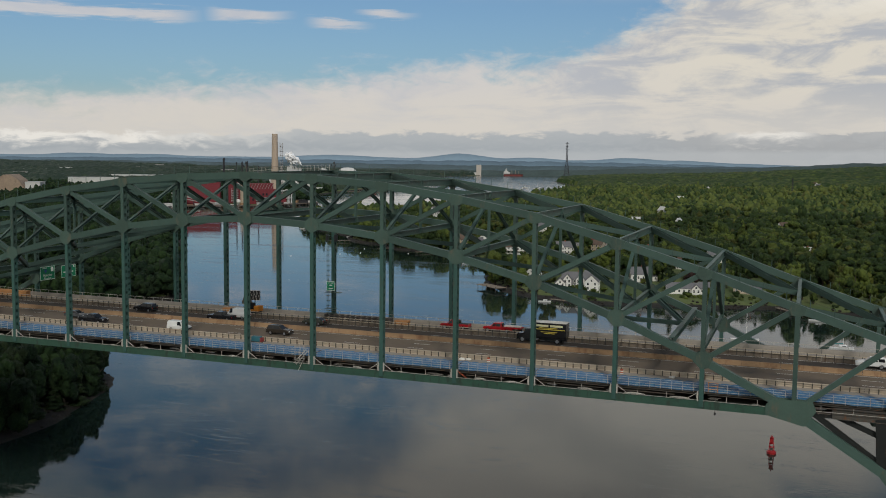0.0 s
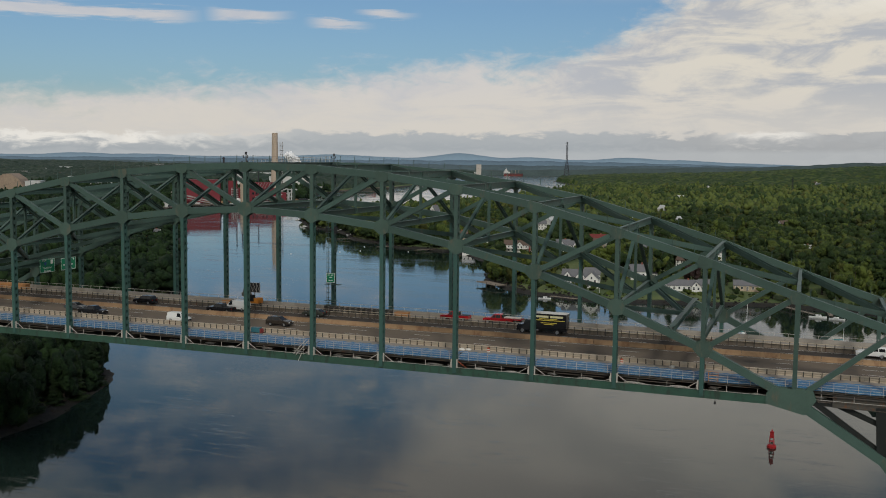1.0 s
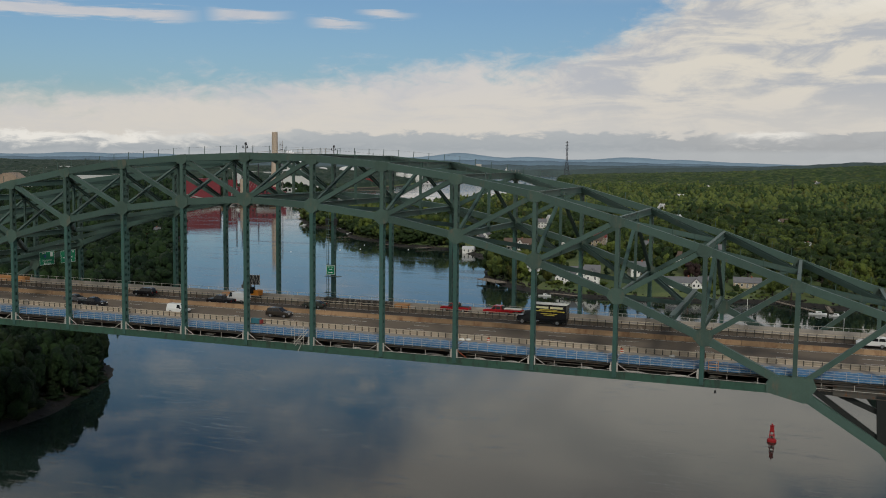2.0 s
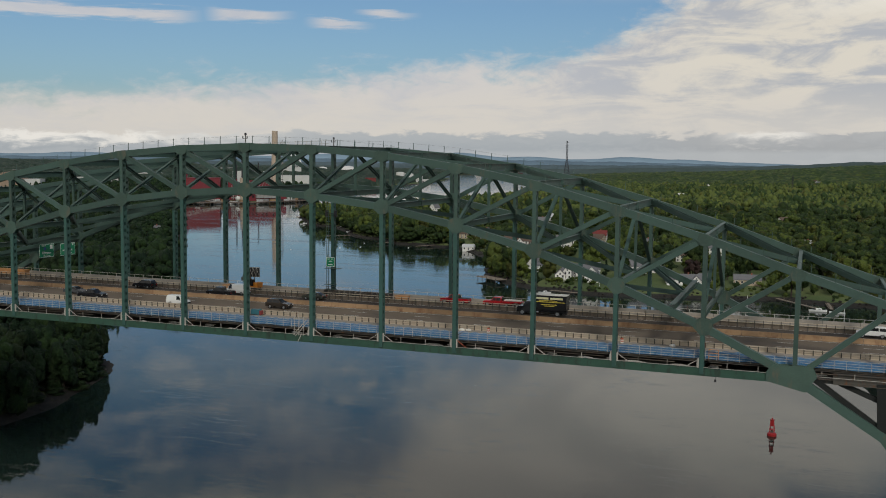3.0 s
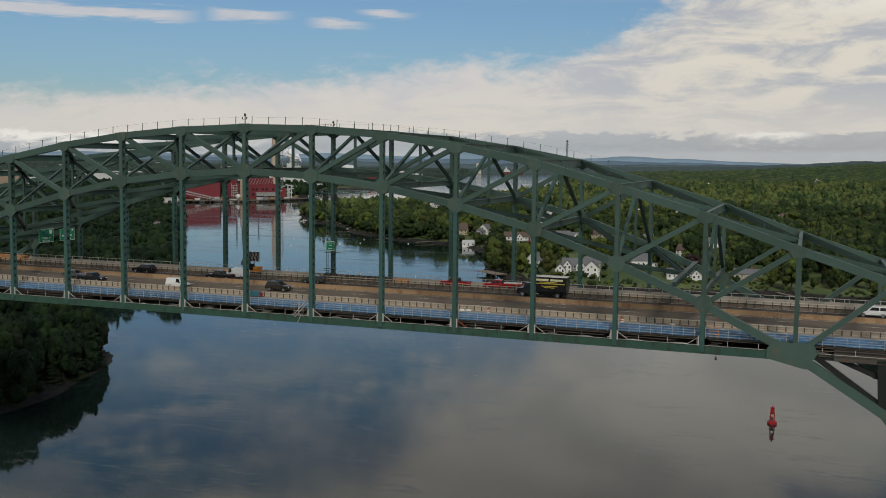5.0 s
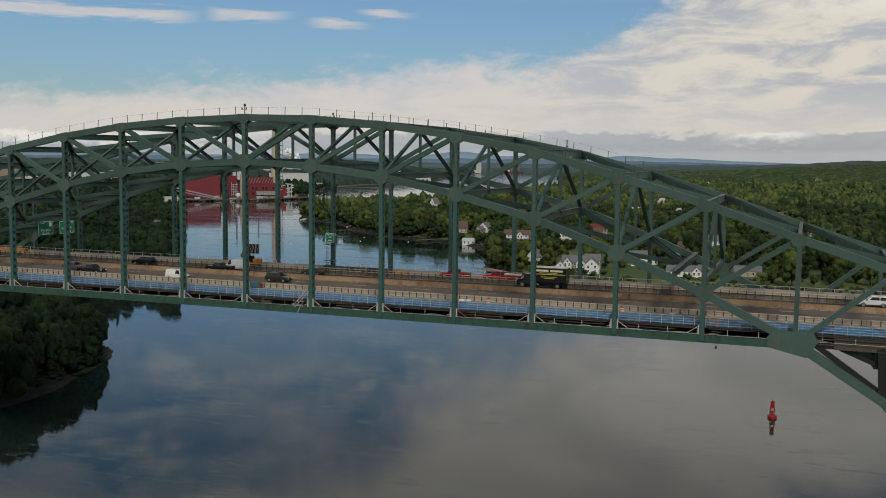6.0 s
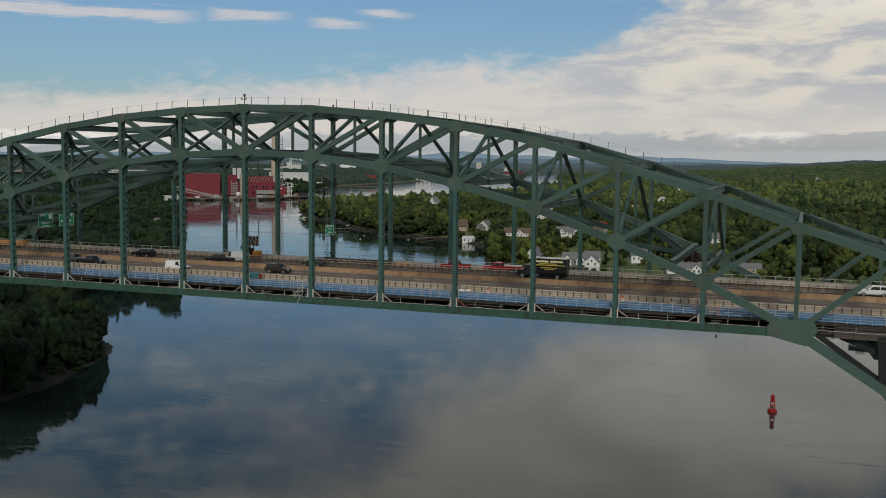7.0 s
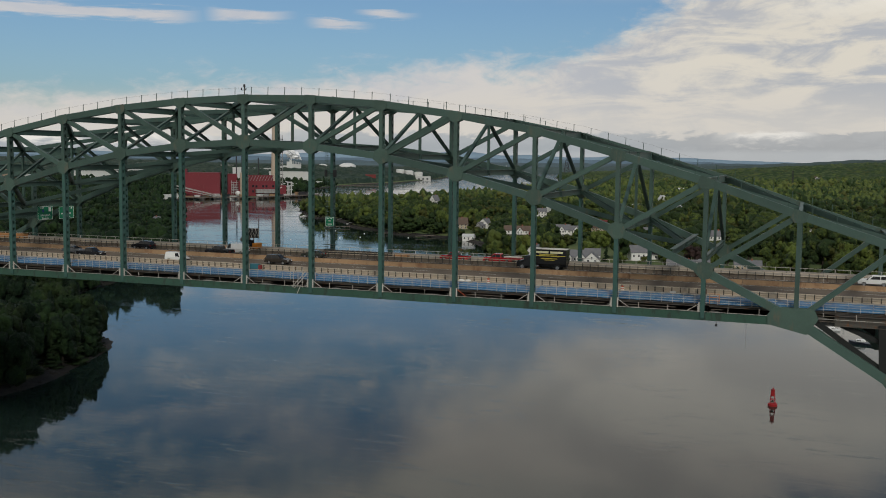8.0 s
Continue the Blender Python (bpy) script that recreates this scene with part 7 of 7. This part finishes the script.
# shrubs against the houses on the camera's side, a copper maple and old lawn trees
M["leaf_copper"] = foliage_mat("copper_leaves", (0.016, 0.012, 0.012), (0.050, 0.030, 0.026), 0.2)
maple = tree_kind(221, 5.4, 9.5, 1.6, 16, 0, 420, 0.5, "leaf_copper", "dark copper-leaved maple on the lawn", "east bank trees")
maple.matrix_world = pose(20, 456, float(ground_height(20, 456)) - 0.2, 0, 0, 40)
shrub = tree_kind(230, 2.0, 2.6, 0.1, 8, 0, 90, 0.3, "leaf", "rounded garden shrub beside a house", "garden shrubs")
first = True
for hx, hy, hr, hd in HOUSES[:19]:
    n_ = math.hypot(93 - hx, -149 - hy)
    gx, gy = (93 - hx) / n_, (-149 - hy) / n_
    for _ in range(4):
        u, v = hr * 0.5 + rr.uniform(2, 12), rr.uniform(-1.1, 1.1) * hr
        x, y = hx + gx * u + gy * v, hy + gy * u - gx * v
        if max(edge_distance(np.array([x]), np.array([y]), EAST)[0], 0) < 3:
            continue
        m = pose(x, y, float(ground_height(x, y)) - 0.1, 0, 0, rr.uniform(0, 360))
        c = shrub if first else copy_thing(shrub, m)
        c.matrix_world = m
        k = rr.uniform(0.6, 1.35)
        c.scale = (k, k, k)
        first = False
for x, y, k in ((50, 478, 1.15), (92, 443, 1.25), (-81, 428, 0.9), (-96, 436, 1.1), (-62, 430, 0.7), (8, 436, 0.55), (40, 455, 0.6), (-20, 440, 0.5),
                (74, 428, 0.6), (82, 434, 0.9), (101, 430, 0.85), (109, 437, 1.1), (116, 428, 0.8), (97, 424, 0.5), (122, 436, 1.05), (88, 422, 0.45)):
    m = pose(x, y, float(ground_height(x, y)) - 0.2, 0, 0, rr.uniform(0, 360))
    c = copy_thing(kinds[int(abs(x)) % 4], m)
    c.scale = (k, k, k)

# -- the woods behind, one object for each bank
forms = [crown_arrays(300 + j, R, H, z0, 19, 0, 46, 0.62) for j, (R, H, z0) in enumerate(((7.4, 11.5, 1.5), (8.4, 12.5, 2.0), (6.2, 10.5, 1.0), (7.2, 14.0, 2.0), (9.2, 11.5, 1.5)))]
forms.append(crown_arrays(310, 4.4, 17.0, 2.0, 7, 0, 40, 0.7, True))


small_forms = [crown_arrays(330 + j, R, H, z0, 4, 0, 0, 2.4) for j, (R, H, z0) in enumerate(((6.4, 11.5, 0.5), (7.2, 12.5, 1.0), (5.6, 10.5, 0.5), (6.2, 13.5, 1.0), (7.6, 11.5, 0.5)))]
small_forms.append(crown_arrays(340, 5.0, 17.0, 1.0, 4, 0, 10, 2.0, True))


def woods(name, label, X, Y, seed, leaf):
    r = np.random.RandomState(seed)
    Z = ground_height(X, Y)
    cap = sightline_height(X, Y, Z) if name == "east_woods" else np.full(X.shape, 40.0)
    V, F, n = [], [], 0
    for x, y, z, top in zip(X, Y, Z, cap):
        v, f = (forms if math.hypot(x - 93, y + 149) < 1080 else small_forms)[r.choice(6, p=(.20, .20, .20, .15, .20, .05))]
        a, s, sz = r.uniform(0, math.tau), r.uniform(0.65, 1.15), r.uniform(0.75, 1.2)
        s = max(0.18, min(s, top / (float(v[:, 2].max()) * sz)))
        c_, s_ = math.cos(a) * s, math.sin(a) * s
        w_ = np.empty_like(v)
        w_[:, 0] = v[:, 0] * c_ - v[:, 1] * s_ + x
        w_[:, 1] = v[:, 0] * s_ + v[:, 1] * c_ + y
        w_[:, 2] = v[:, 2] * sz * s + z - 0.5
        V.append(w_), F.append(f + n)
        n += len(v)
    o = part(name, mesh_from(name, np.concatenate(V), np.concatenate(F), M[leaf]), None)
    return tagged(o, label, "woods", kind="stuff")


def open_ground(X, Y):
    bad = np.zeros(X.shape, bool)
    for cx, cy, cr in CLEAR:
        bad |= np.hypot(X - cx, Y - cy) < cr
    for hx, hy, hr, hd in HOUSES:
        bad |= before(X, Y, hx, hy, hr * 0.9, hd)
    return bad


X, Y = scatter(-620, 330, 430, 1560, 10.6, 7)
e = edge_distance(X, Y, EAST)
d_ = np.hypot(X - 93, Y + 149)
keep = (e > 4) & ((e > 92) | (Y > 985)) & in_view(X, Y, 2.5) & (d_ < 1100) & ~open_ground(X, Y)
X2, Y2 = scatter(-720, 330, 800, 2300, 10.4, 17)
e2, d2 = edge_distance(X2, Y2, EAST), np.hypot(X2 - 93, Y2 + 149)
keep2 = (e2 > 4) & (d2 >= 1100) & (d2 < 2350) & in_view(X2, Y2, 1.0) & ~open_ground(X2, Y2)
X, Y = np.concatenate([X[keep], X2[keep2]]), np.concatenate([Y[keep], Y2[keep2]])
X, Y = np.concatenate([X, EAST_REST[0]]), np.concatenate([Y, EAST_REST[1]])
upland = np.hypot(X - 93, Y + 149) > 1150 + 160 * wave(X, Y, 300, 61)
woods("east_woods", "dense mixed green woods behind the east bank houses", X[~upland], Y[~upland], 1, "leaf")
woods("east_upland_woods", "olive green upland woods with haze-tinted leaves", X[upland], Y[upland], 5, "leaf_far")
X, Y = scatter(-1900, -60, -60, 2300, 11.2, 9)
w = edge_distance(X, Y, WEST)
d_ = np.hypot(X - 93, Y + 149)
near = (w < 22) & (Y < 400) & (X > -330)
keep = (w > 4) & ((w < 330) | (d_ > 1150)) & ~near & in_view(X, Y, 0.5) & (d_ < 2250) & ~open_ground(X, Y)
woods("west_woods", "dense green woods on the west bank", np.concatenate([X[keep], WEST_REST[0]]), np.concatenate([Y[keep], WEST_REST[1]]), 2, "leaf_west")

# -- far canopy: rounded treetops, one beside the other


def treetops(X, Y, cell, seed):
    """Height of packed rounded crowns, 0 to 1."""
    ix, iy = np.floor(X / cell).astype(int), np.floor(Y / cell).astype(int)
    best = np.full(X.shape, 9.0)
    tall = np.zeros(X.shape)
    for dx in (-1, 0, 1):
        for dy in (-1, 0, 1):
            jx, jy = ix + dx, iy + dy
            h = np.sin(jx * 127.1 + jy * 311.7 + seed) * 43758.5453
            h2 = np.sin(jx * 269.5 + jy * 183.3 + seed) * 43758.5453
            h3 = np.sin(jx * 419.2 + jy * 371.9 + seed) * 43758.5453
            px, py = (jx + 0.15 + 0.7 * (h - np.floor(h))) * cell, (jy + 0.15 + 0.7 * (h2 - np.floor(h2))) * cell
            dd = np.hypot(X - px, Y - py) / cell
            hit = dd < best
            best = np.where(hit, dd, best)
            tall = np.where(hit, h3 - np.floor(h3), tall)
    return np.sqrt(np.clip(1 - (best / 0.8) ** 2, 0, 1)) * (0.55 + 0.45 * tall)


az = np.radians(np.arange(-50, 10, 0.14))
ds = np.concatenate([np.arange(2200, 2400, 5.0), np.arange(2400, 3400, 9.0), np.arange(3400, 4820, 16.0)])
A, D = np.meshgrid(az, ds)
X, Y = 93 + D * np.sin(A), -149 + D * np.cos(A)
w, e = edge_distance(X, Y, WEST), edge_distance(X, Y, EAST)
wooded = (np.maximum(w, e) > 10) & ~open_ground(X, Y) & (e > w) | (w > 25)
wooded &= D > 2240
wooded &= ~((wave(X, Y, 260, 33) > 0.92) & (w > e))
Z = np.where(wooded, ground_height(X, Y) + 3.0 + 12.0 * treetops(X, Y, 15.0, 1.7) + 2.5 * wave(X, Y, 90, 41), -6.0)
i = np.arange(X.size).reshape(X.shape)
a_, b_, c_, d_ = i[:-1, :-1].ravel(), i[:-1, 1:].ravel(), i[1:, 1:].ravel(), i[1:, :-1].ravel()
flat = Z.ravel()
keep = np.maximum.reduce([flat[a_], flat[b_], flat[c_], flat[d_]]) > 0
east_side = (e > w).ravel()[a_]
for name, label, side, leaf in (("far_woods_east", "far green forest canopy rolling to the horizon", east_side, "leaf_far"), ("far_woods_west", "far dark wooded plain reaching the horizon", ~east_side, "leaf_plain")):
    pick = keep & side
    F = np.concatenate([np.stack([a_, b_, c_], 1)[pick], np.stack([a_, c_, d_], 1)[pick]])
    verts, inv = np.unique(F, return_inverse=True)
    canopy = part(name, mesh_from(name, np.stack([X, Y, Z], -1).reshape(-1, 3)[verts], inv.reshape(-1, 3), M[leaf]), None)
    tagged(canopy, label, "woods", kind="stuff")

# -- rocks along the tide line, and low scrub above it
rv, rf = ICO[0]


def litter(name, label, category, X, Y, lo, hi, flat, seed, material, lift):
    r = np.random.RandomState(seed)
    Z = ground_height(X, Y)
    V, F, n = [], [], 0
    for x, y, z in zip(X, Y, Z):
        s = r.uniform(lo, hi)
        v = rv * (1 + 0.35 * r.uniform(-1, 1, len(rv)))[:, None] * s * np.array([1, r.uniform(0.7, 1.2), flat])
        V.append(v + np.array([x, y, z + lift * s])), F.append(rf + n)
        n += len(v)
    o = part(name, mesh_from(name, np.concatenate(V), np.concatenate(F), material), None)
    tagged(o, label, category, kind="stuff")


M["rock"] = mat("tide_rock", (0.020, 0.018, 0.015), 0.95, 0, 0.3, 0.6, 0.4, 6, (0.024, 0.02, 0.014), (0.45, 0.6), island=0.5)
X, Y = scatter(-560, 300, -60, 960, 2.6, 51)
s_ = np.maximum(edge_distance(X, Y, WEST), edge_distance(X, Y, EAST))
keep = (s_ > -1.5) & (s_ < 9) & in_view(X, Y, 1) & (np.random.RandomState(6).rand(X.size) < 0.5)
litter("shore_rocks", "dark weedy boulders along the tide line", "rocks", X[keep], Y[keep], 0.35, 1.1, 0.6, 6, M["rock"], 0.1)
X, Y = scatter(-560, 300, -60, 960, 3.2, 52)
s_ = np.maximum(edge_distance(X, Y, WEST), edge_distance(X, Y, EAST))
keep = (s_ > 8) & (s_ < 24) & in_view(X, Y, 1) & (np.random.RandomState(7).rand(X.size) < 0.42) & (wave(X, Y, 60, 14) > -0.25)
litter("shore_scrub", "low green scrub above the shore", "shrubs", X[keep], Y[keep], 0.7, 1.9, 0.75, 7, M["leaf"], 0.3)

# -- distant ridges: haze put into the colours, paler and bluer with distance
M["ridge"] = mat("hazed_grey_green_forest", (0.058, 0.084, 0.082), 1.0, 0, 0.35, 0.012, 0.0)
M["ridge_mid"] = mat("hazed_blue_green_forest", (0.078, 0.112, 0.125), 1.0, 0, 0.28, 0.008, 0.0)
M["ridge_blue"] = mat("hazed_blue_forest", (0.125, 0.185, 0.235), 1.0, 0, 0.2, 0.006, 0.0)
M["hills"] = mat("hazed_blue_hills", (0.22, 0.31, 0.385), 1.0, 0, 0.10, 0.003, 0.0)


def ridge(name, label, d, tops, base, seed, material, rugged=2.4):
    az = np.radians(np.arange(-52, 12, 0.12))
    deg = np.degrees(az)
    r = np.random.RandomState(seed)
    h = np.full(az.shape, float(base))
    for c, wd_, up in tops:
        h += up * np.exp(-((deg - c) / wd_) ** 2)
    for k in (3, 7, 15, 40, 90, 170):
        h += np.sin(deg * k * 0.5 + r.uniform(0, 6)) * rugged / k ** 0.5
    V = []
    for dd, f in ((d, -0.3), (d + 20, 0.6), (d + 60, 1.0), (d + 75, 0.9)):
        V.append(np.stack([93 + dd * np.sin(az), -149 + dd * np.cos(az), np.where(f < 0, -10, h * f)], -1))
    V = np.concatenate(V)
    n = len(az)
    i = np.arange(4 * n).reshape(4, n)
    a_, b_, c_, d_ = i[:-1, :-1].ravel(), i[:-1, 1:].ravel(), i[1:, 1:].ravel(), i[1:, :-1].ravel()
    o = part(name, mesh_from(name, V, np.concatenate([np.stack([a_, b_, c_], 1), np.stack([a_, c_, d_], 1)]), material), None, smooth=True)
    tagged(o, label, "hills", kind="structure")


ridge("backdrop_forest", "far wooded shore, haze-tinted grey-green", 4640, [(-44, 5, 16), (-30, 6, 10), (-9, 5, 14), (3, 7, 53)], 24, 4, M["ridge"])
ridge("backdrop_woods", "far wooded plain, haze-tinted blue-green", 4700, [(-40, 6, 6), (-27, 4, 4), (-4, 8, 6)], 46, 14, M["ridge_mid"])
ridge("backdrop_lowland", "far wooded lowland, haze-tinted blue", 4760, [(-36, 5, 4), (-18, 6, 4), (-2, 5, -10)], 63, 24, M["ridge_blue"])
ridge("backdrop_hills", "distant hills on the horizon, haze-tinted blue", 4850, [(-41, 1.6, 9), (-37.5, 2.2, 8), (-27, 2.5, 14), (-20, 1.8, 26), (-16, 1.5, 10), (-10.4, 1.6, 14), (-7.4, 1.2, 4), (-2, 3.5, -10), (3, 4, -10), (9, 5, -10)], 74, 9, M["hills"], 1.2)

# ======== on the water ========


def buoy(x, y):
    red = mat("buoy_red", (0.30, 0.012, 0.014), 0.45, 0, 0.15, 1.5, 0.05, 6, (0.25, 0.02, 0.02))
    t = thing("channel_buoy", "red lighted channel buoy floating in the river", "buoy", at=(x, y, 0), rz=15)
    bm = bmesh.new()
    tube(bm, (0, 0, -0.7), (0, 0, 0.55), 1.25, 20, 1.25), tube(bm, (0, 0, 0.55), (0, 0, 0.85), 1.25, 20, 0.9)
    part("float", bm, red, t)
    for k in range(4):
        a_ = k * math.pi / 2 + 0.4
        bm = bmesh.new()
        beam(bm, (math.cos(a_) * 0.85, math.sin(a_) * 0.85, 0.8), (math.cos(a_) * 0.5, math.sin(a_) * 0.5, 4.3), 0.12, 0.12)
        part("leg", bm, red, t)
    for z, r in ((1.7, 0.78), (2.7, 0.68)):
        bm = bmesh.new()
        tube(bm, (0, 0, z), (0, 0, z + 0.12), r, 12)
        part("ring", bm, red, t)
    for k in range(4):
        a_ = k * math.pi / 2 + 0.4 + math.pi / 4
        bm = bmesh.new()
        c = Vector((math.cos(a_), math.sin(a_), 0))
        beam(bm, c * 0.48 + Vector((0, 0, 2.85)), c * 0.42 + Vector((0, 0, 4.35)), 0.05, 0.85, c)
        part("daymark_panel", bm, red, t)
    bm = bmesh.new()
    tube(bm, (0, 0, 4.3), (0, 0, 4.45), 0.62, 12), tube(bm, (0, 0, 4.45), (0, 0, 4.95), 0.16, 8)
    part("lantern", bm, red, t)
    bm = bmesh.new()
    tube(bm, (0, 0, 1.0), (0, 0, 1.6), 0.4, 12, 0.2)
    part("bell", bm, M["rust_steel"], t)


buoy(81.5, 132.0)
M["hull_white"] = mat("boat_white", (0.72, 0.72, 0.70), 0.3, 0, 0.06, 0.8, 0.0)
M["hull_dark"] = mat("boat_navy", (0.02, 0.025, 0.04), 0.35, 0, 0.1, 0.8, 0.0)
M["canvas"] = mat("teal_canvas", (0.02, 0.16, 0.17), 0.8, 0, 0.1, 0.8, 0.1)
M["cedar"] = mat("weathered_dock_wood", (0.22, 0.18, 0.14), 0.9, 0, 0.2, 0.6, 0.2)


def boat(x, y, rz, ln, label, hull="hull_white", mast=0.0, cabin=True):
    t = thing("sailboat" if mast else "motorboat", label, "boat", "moored boats", at=(x, y, 0), rz=rz)
    b = ln * 0.17
    bm = bmesh.new()
    st_ = [(-0.5, 0.8, 0.55), (-0.2, 1.0, 0.5), (0.2, 0.85, 0.55), (0.42, 0.4, 0.68), (0.5, 0.03, 0.78)]
    rings = []
    for f_, wv, hh in st_:
        rings.append([bm.verts.new((f_ * ln, s * b * wv * k, z)) for s, k, z in ((-1, 1, hh * ln * 0.16), (-1, 0.75, 0.0), (0, 0, -0.35), (1, 0.75, 0.0), (1, 1, hh * ln * 0.16))])
    for r0, r1 in zip(rings, rings[1:]):
        for k in range(4):
            bm.faces.new((r0[k], r0[k + 1], r1[k + 1], r1[k]))
        bm.faces.new((r0[4], r0[0], r1[0], r1[4]))
    bm.faces.new(rings[0][::-1])
    part("hull", fixed(bm), M[hull], t)
    zt = 0.09 * ln
    if cabin:
        bm = bmesh.new()
        box(bm, (-0.12 * ln, -b * 0.6, zt), (0.2 * ln, b * 0.6, zt + 0.11 * ln))
        bmesh.ops.bevel(bm, geom=bm.edges[:], offset=0.02 * ln, segments=1, affect="EDGES")
        part("cabin", bm, M["hull_white"], t)
        bm = bmesh.new()
        box(bm, (0.0, -b * 0.62, zt + 0.05 * ln), (0.15 * ln, b * 0.62, zt + 0.08 * ln))
        part("window_band", bm, M["glass"], t)
    if mast:
        bm = bmesh.new()
        tube(bm, (0.05 * ln, 0, zt), (0.05 * ln, 0, mast), 0.09, 6)
        part("mast", bm, M["hull_white"], t)
        bm = bmesh.new()
        tube(bm, (0.05 * ln, 0, zt + 1.6), (-0.38 * ln, 0, zt + 1.5), 0.22, 8)
        part("boom", bm, M["canvas"], t, "boom with teal sail cover")


boat(61.4, 306, 8, 12, "white sailboat with a teal sail cover", mast=15.5)
boat(-50.9, 386, 15, 7, "small white motorboat at a float")
boat(90.7, 379, 5, 8.5, "white motorboat moored at a dock")
boat(99.5, 376, 170, 7.5, "white motorboat moored at a dock")
boat(106.8, 241, 160, 9.5, "dark hulled motorboat moored in the river", "hull_dark")
boat(96.3, 268, 20, 7.5, "white motorboat moored in the river")
boat(101.0, 303, 10, 10, "white sailboat moored in the river", mast=13.0)
boat(-302, 698, 30, 7, "white motorboat off the point")
boat(-217.8, 636, 20, 7, "white motorboat moored at a float")
boat(-206, 628, 200, 6, "small white motorboat at a float")
boat(-345, 742, 40, 8, "white motorboat off the point")
boat(-380, 790, 60, 8, "white motorboat off the point")
boat(-440, 820, 60, 9, "white motorboat off the point")
boat(-505, 925, 30, 9, "white motorboat off the point")
boat(-770, 1010, 60, 14, "old fishing boat at the wharf")
boat(-760, 1000, 20, 11, "old fishing boat at the wharf")
rr = np.random.RandomState(9)
for j in range(26):
    boat(rr.uniform(-700, -560), rr.uniform(2420, 2700), rr.uniform(0, 180), rr.uniform(8, 13), "white boat in the far marina", cabin=j % 2 == 0, mast=12.0 if j % 4 == 0 else 0.0)
for j in range(9):
    b_ = thing("mooring_ball", "small white mooring ball on the water", "buoy", "mooring balls", at=(rr.uniform(-330, -120), rr.uniform(540, 610) if j < 5 else rr.uniform(600, 660), 0))
    bm = bmesh.new()
    bmesh.ops.create_icosphere(bm, subdivisions=2, radius=0.55)
    part("ball", bm, M["hull_white"], b_, smooth=True)


def dock(x0, y0, x1, y1, w, label, high=1.2, gang=None):
    n = Vector((x1 - x0, y1 - y0, 0))
    t = thing("dock", label, "dock", "docks", at=(x0, y0, 0), rz=math.degrees(math.atan2(n.y, n.x)))
    for j in range(max(1, int(n.length / 1.5))):
        bm = bmesh.new()
        box(bm, (j * 1.5, -w / 2, high - 0.2), (j * 1.5 + 1.46, w / 2, high))
        part("plank", bm, M["cedar"], t)
    for j in range(max(2, int(n.length / 5) + 1)):
        for s in (-1, 1):
            bm = bmesh.new()
            tube(bm, (min(j * 5.0, n.length - 0.2) + 0.2, s * (w / 2 - 0.12), -2), (min(j * 5.0, n.length - 0.2) + 0.2, s * (w / 2 - 0.12), high + 0.9), 0.16, 6)
            part("pile", bm, M["rust_steel"], t)
    return t


dock(-86, 417, -104, 432, 8, "dark timber dock with stores at the shore", 2.2)
dock(-31, 384, -49, 389, 2.2, "long light timber gangway dock", 1.6)
dock(70, 410, 92, 378, 2.2, "long light timber gangway dock", 1.4)
dock(95, 402, 97, 380, 2.0, "light timber dock at the shore", 1.4)
dock(-212, 631, -222, 612, 2.2, "light timber gangway dock", 1.4)
dock(-255, 640, -262, 622, 2.0, "light timber gangway dock", 1.4)
dock(-320, 690, -338, 676, 2.0, "light timber gangway dock", 1.4)
pole = thing("flagpole", "thin white flagpole on the lawn", "flagpole", at=(-23, 398, g_at(-23, 398)))
bm = bmesh.new()
tube(bm, (0, 0, -0.5), (0, 0, 9), 0.07, 6)
part("pole", bm, M["trim"], pole)
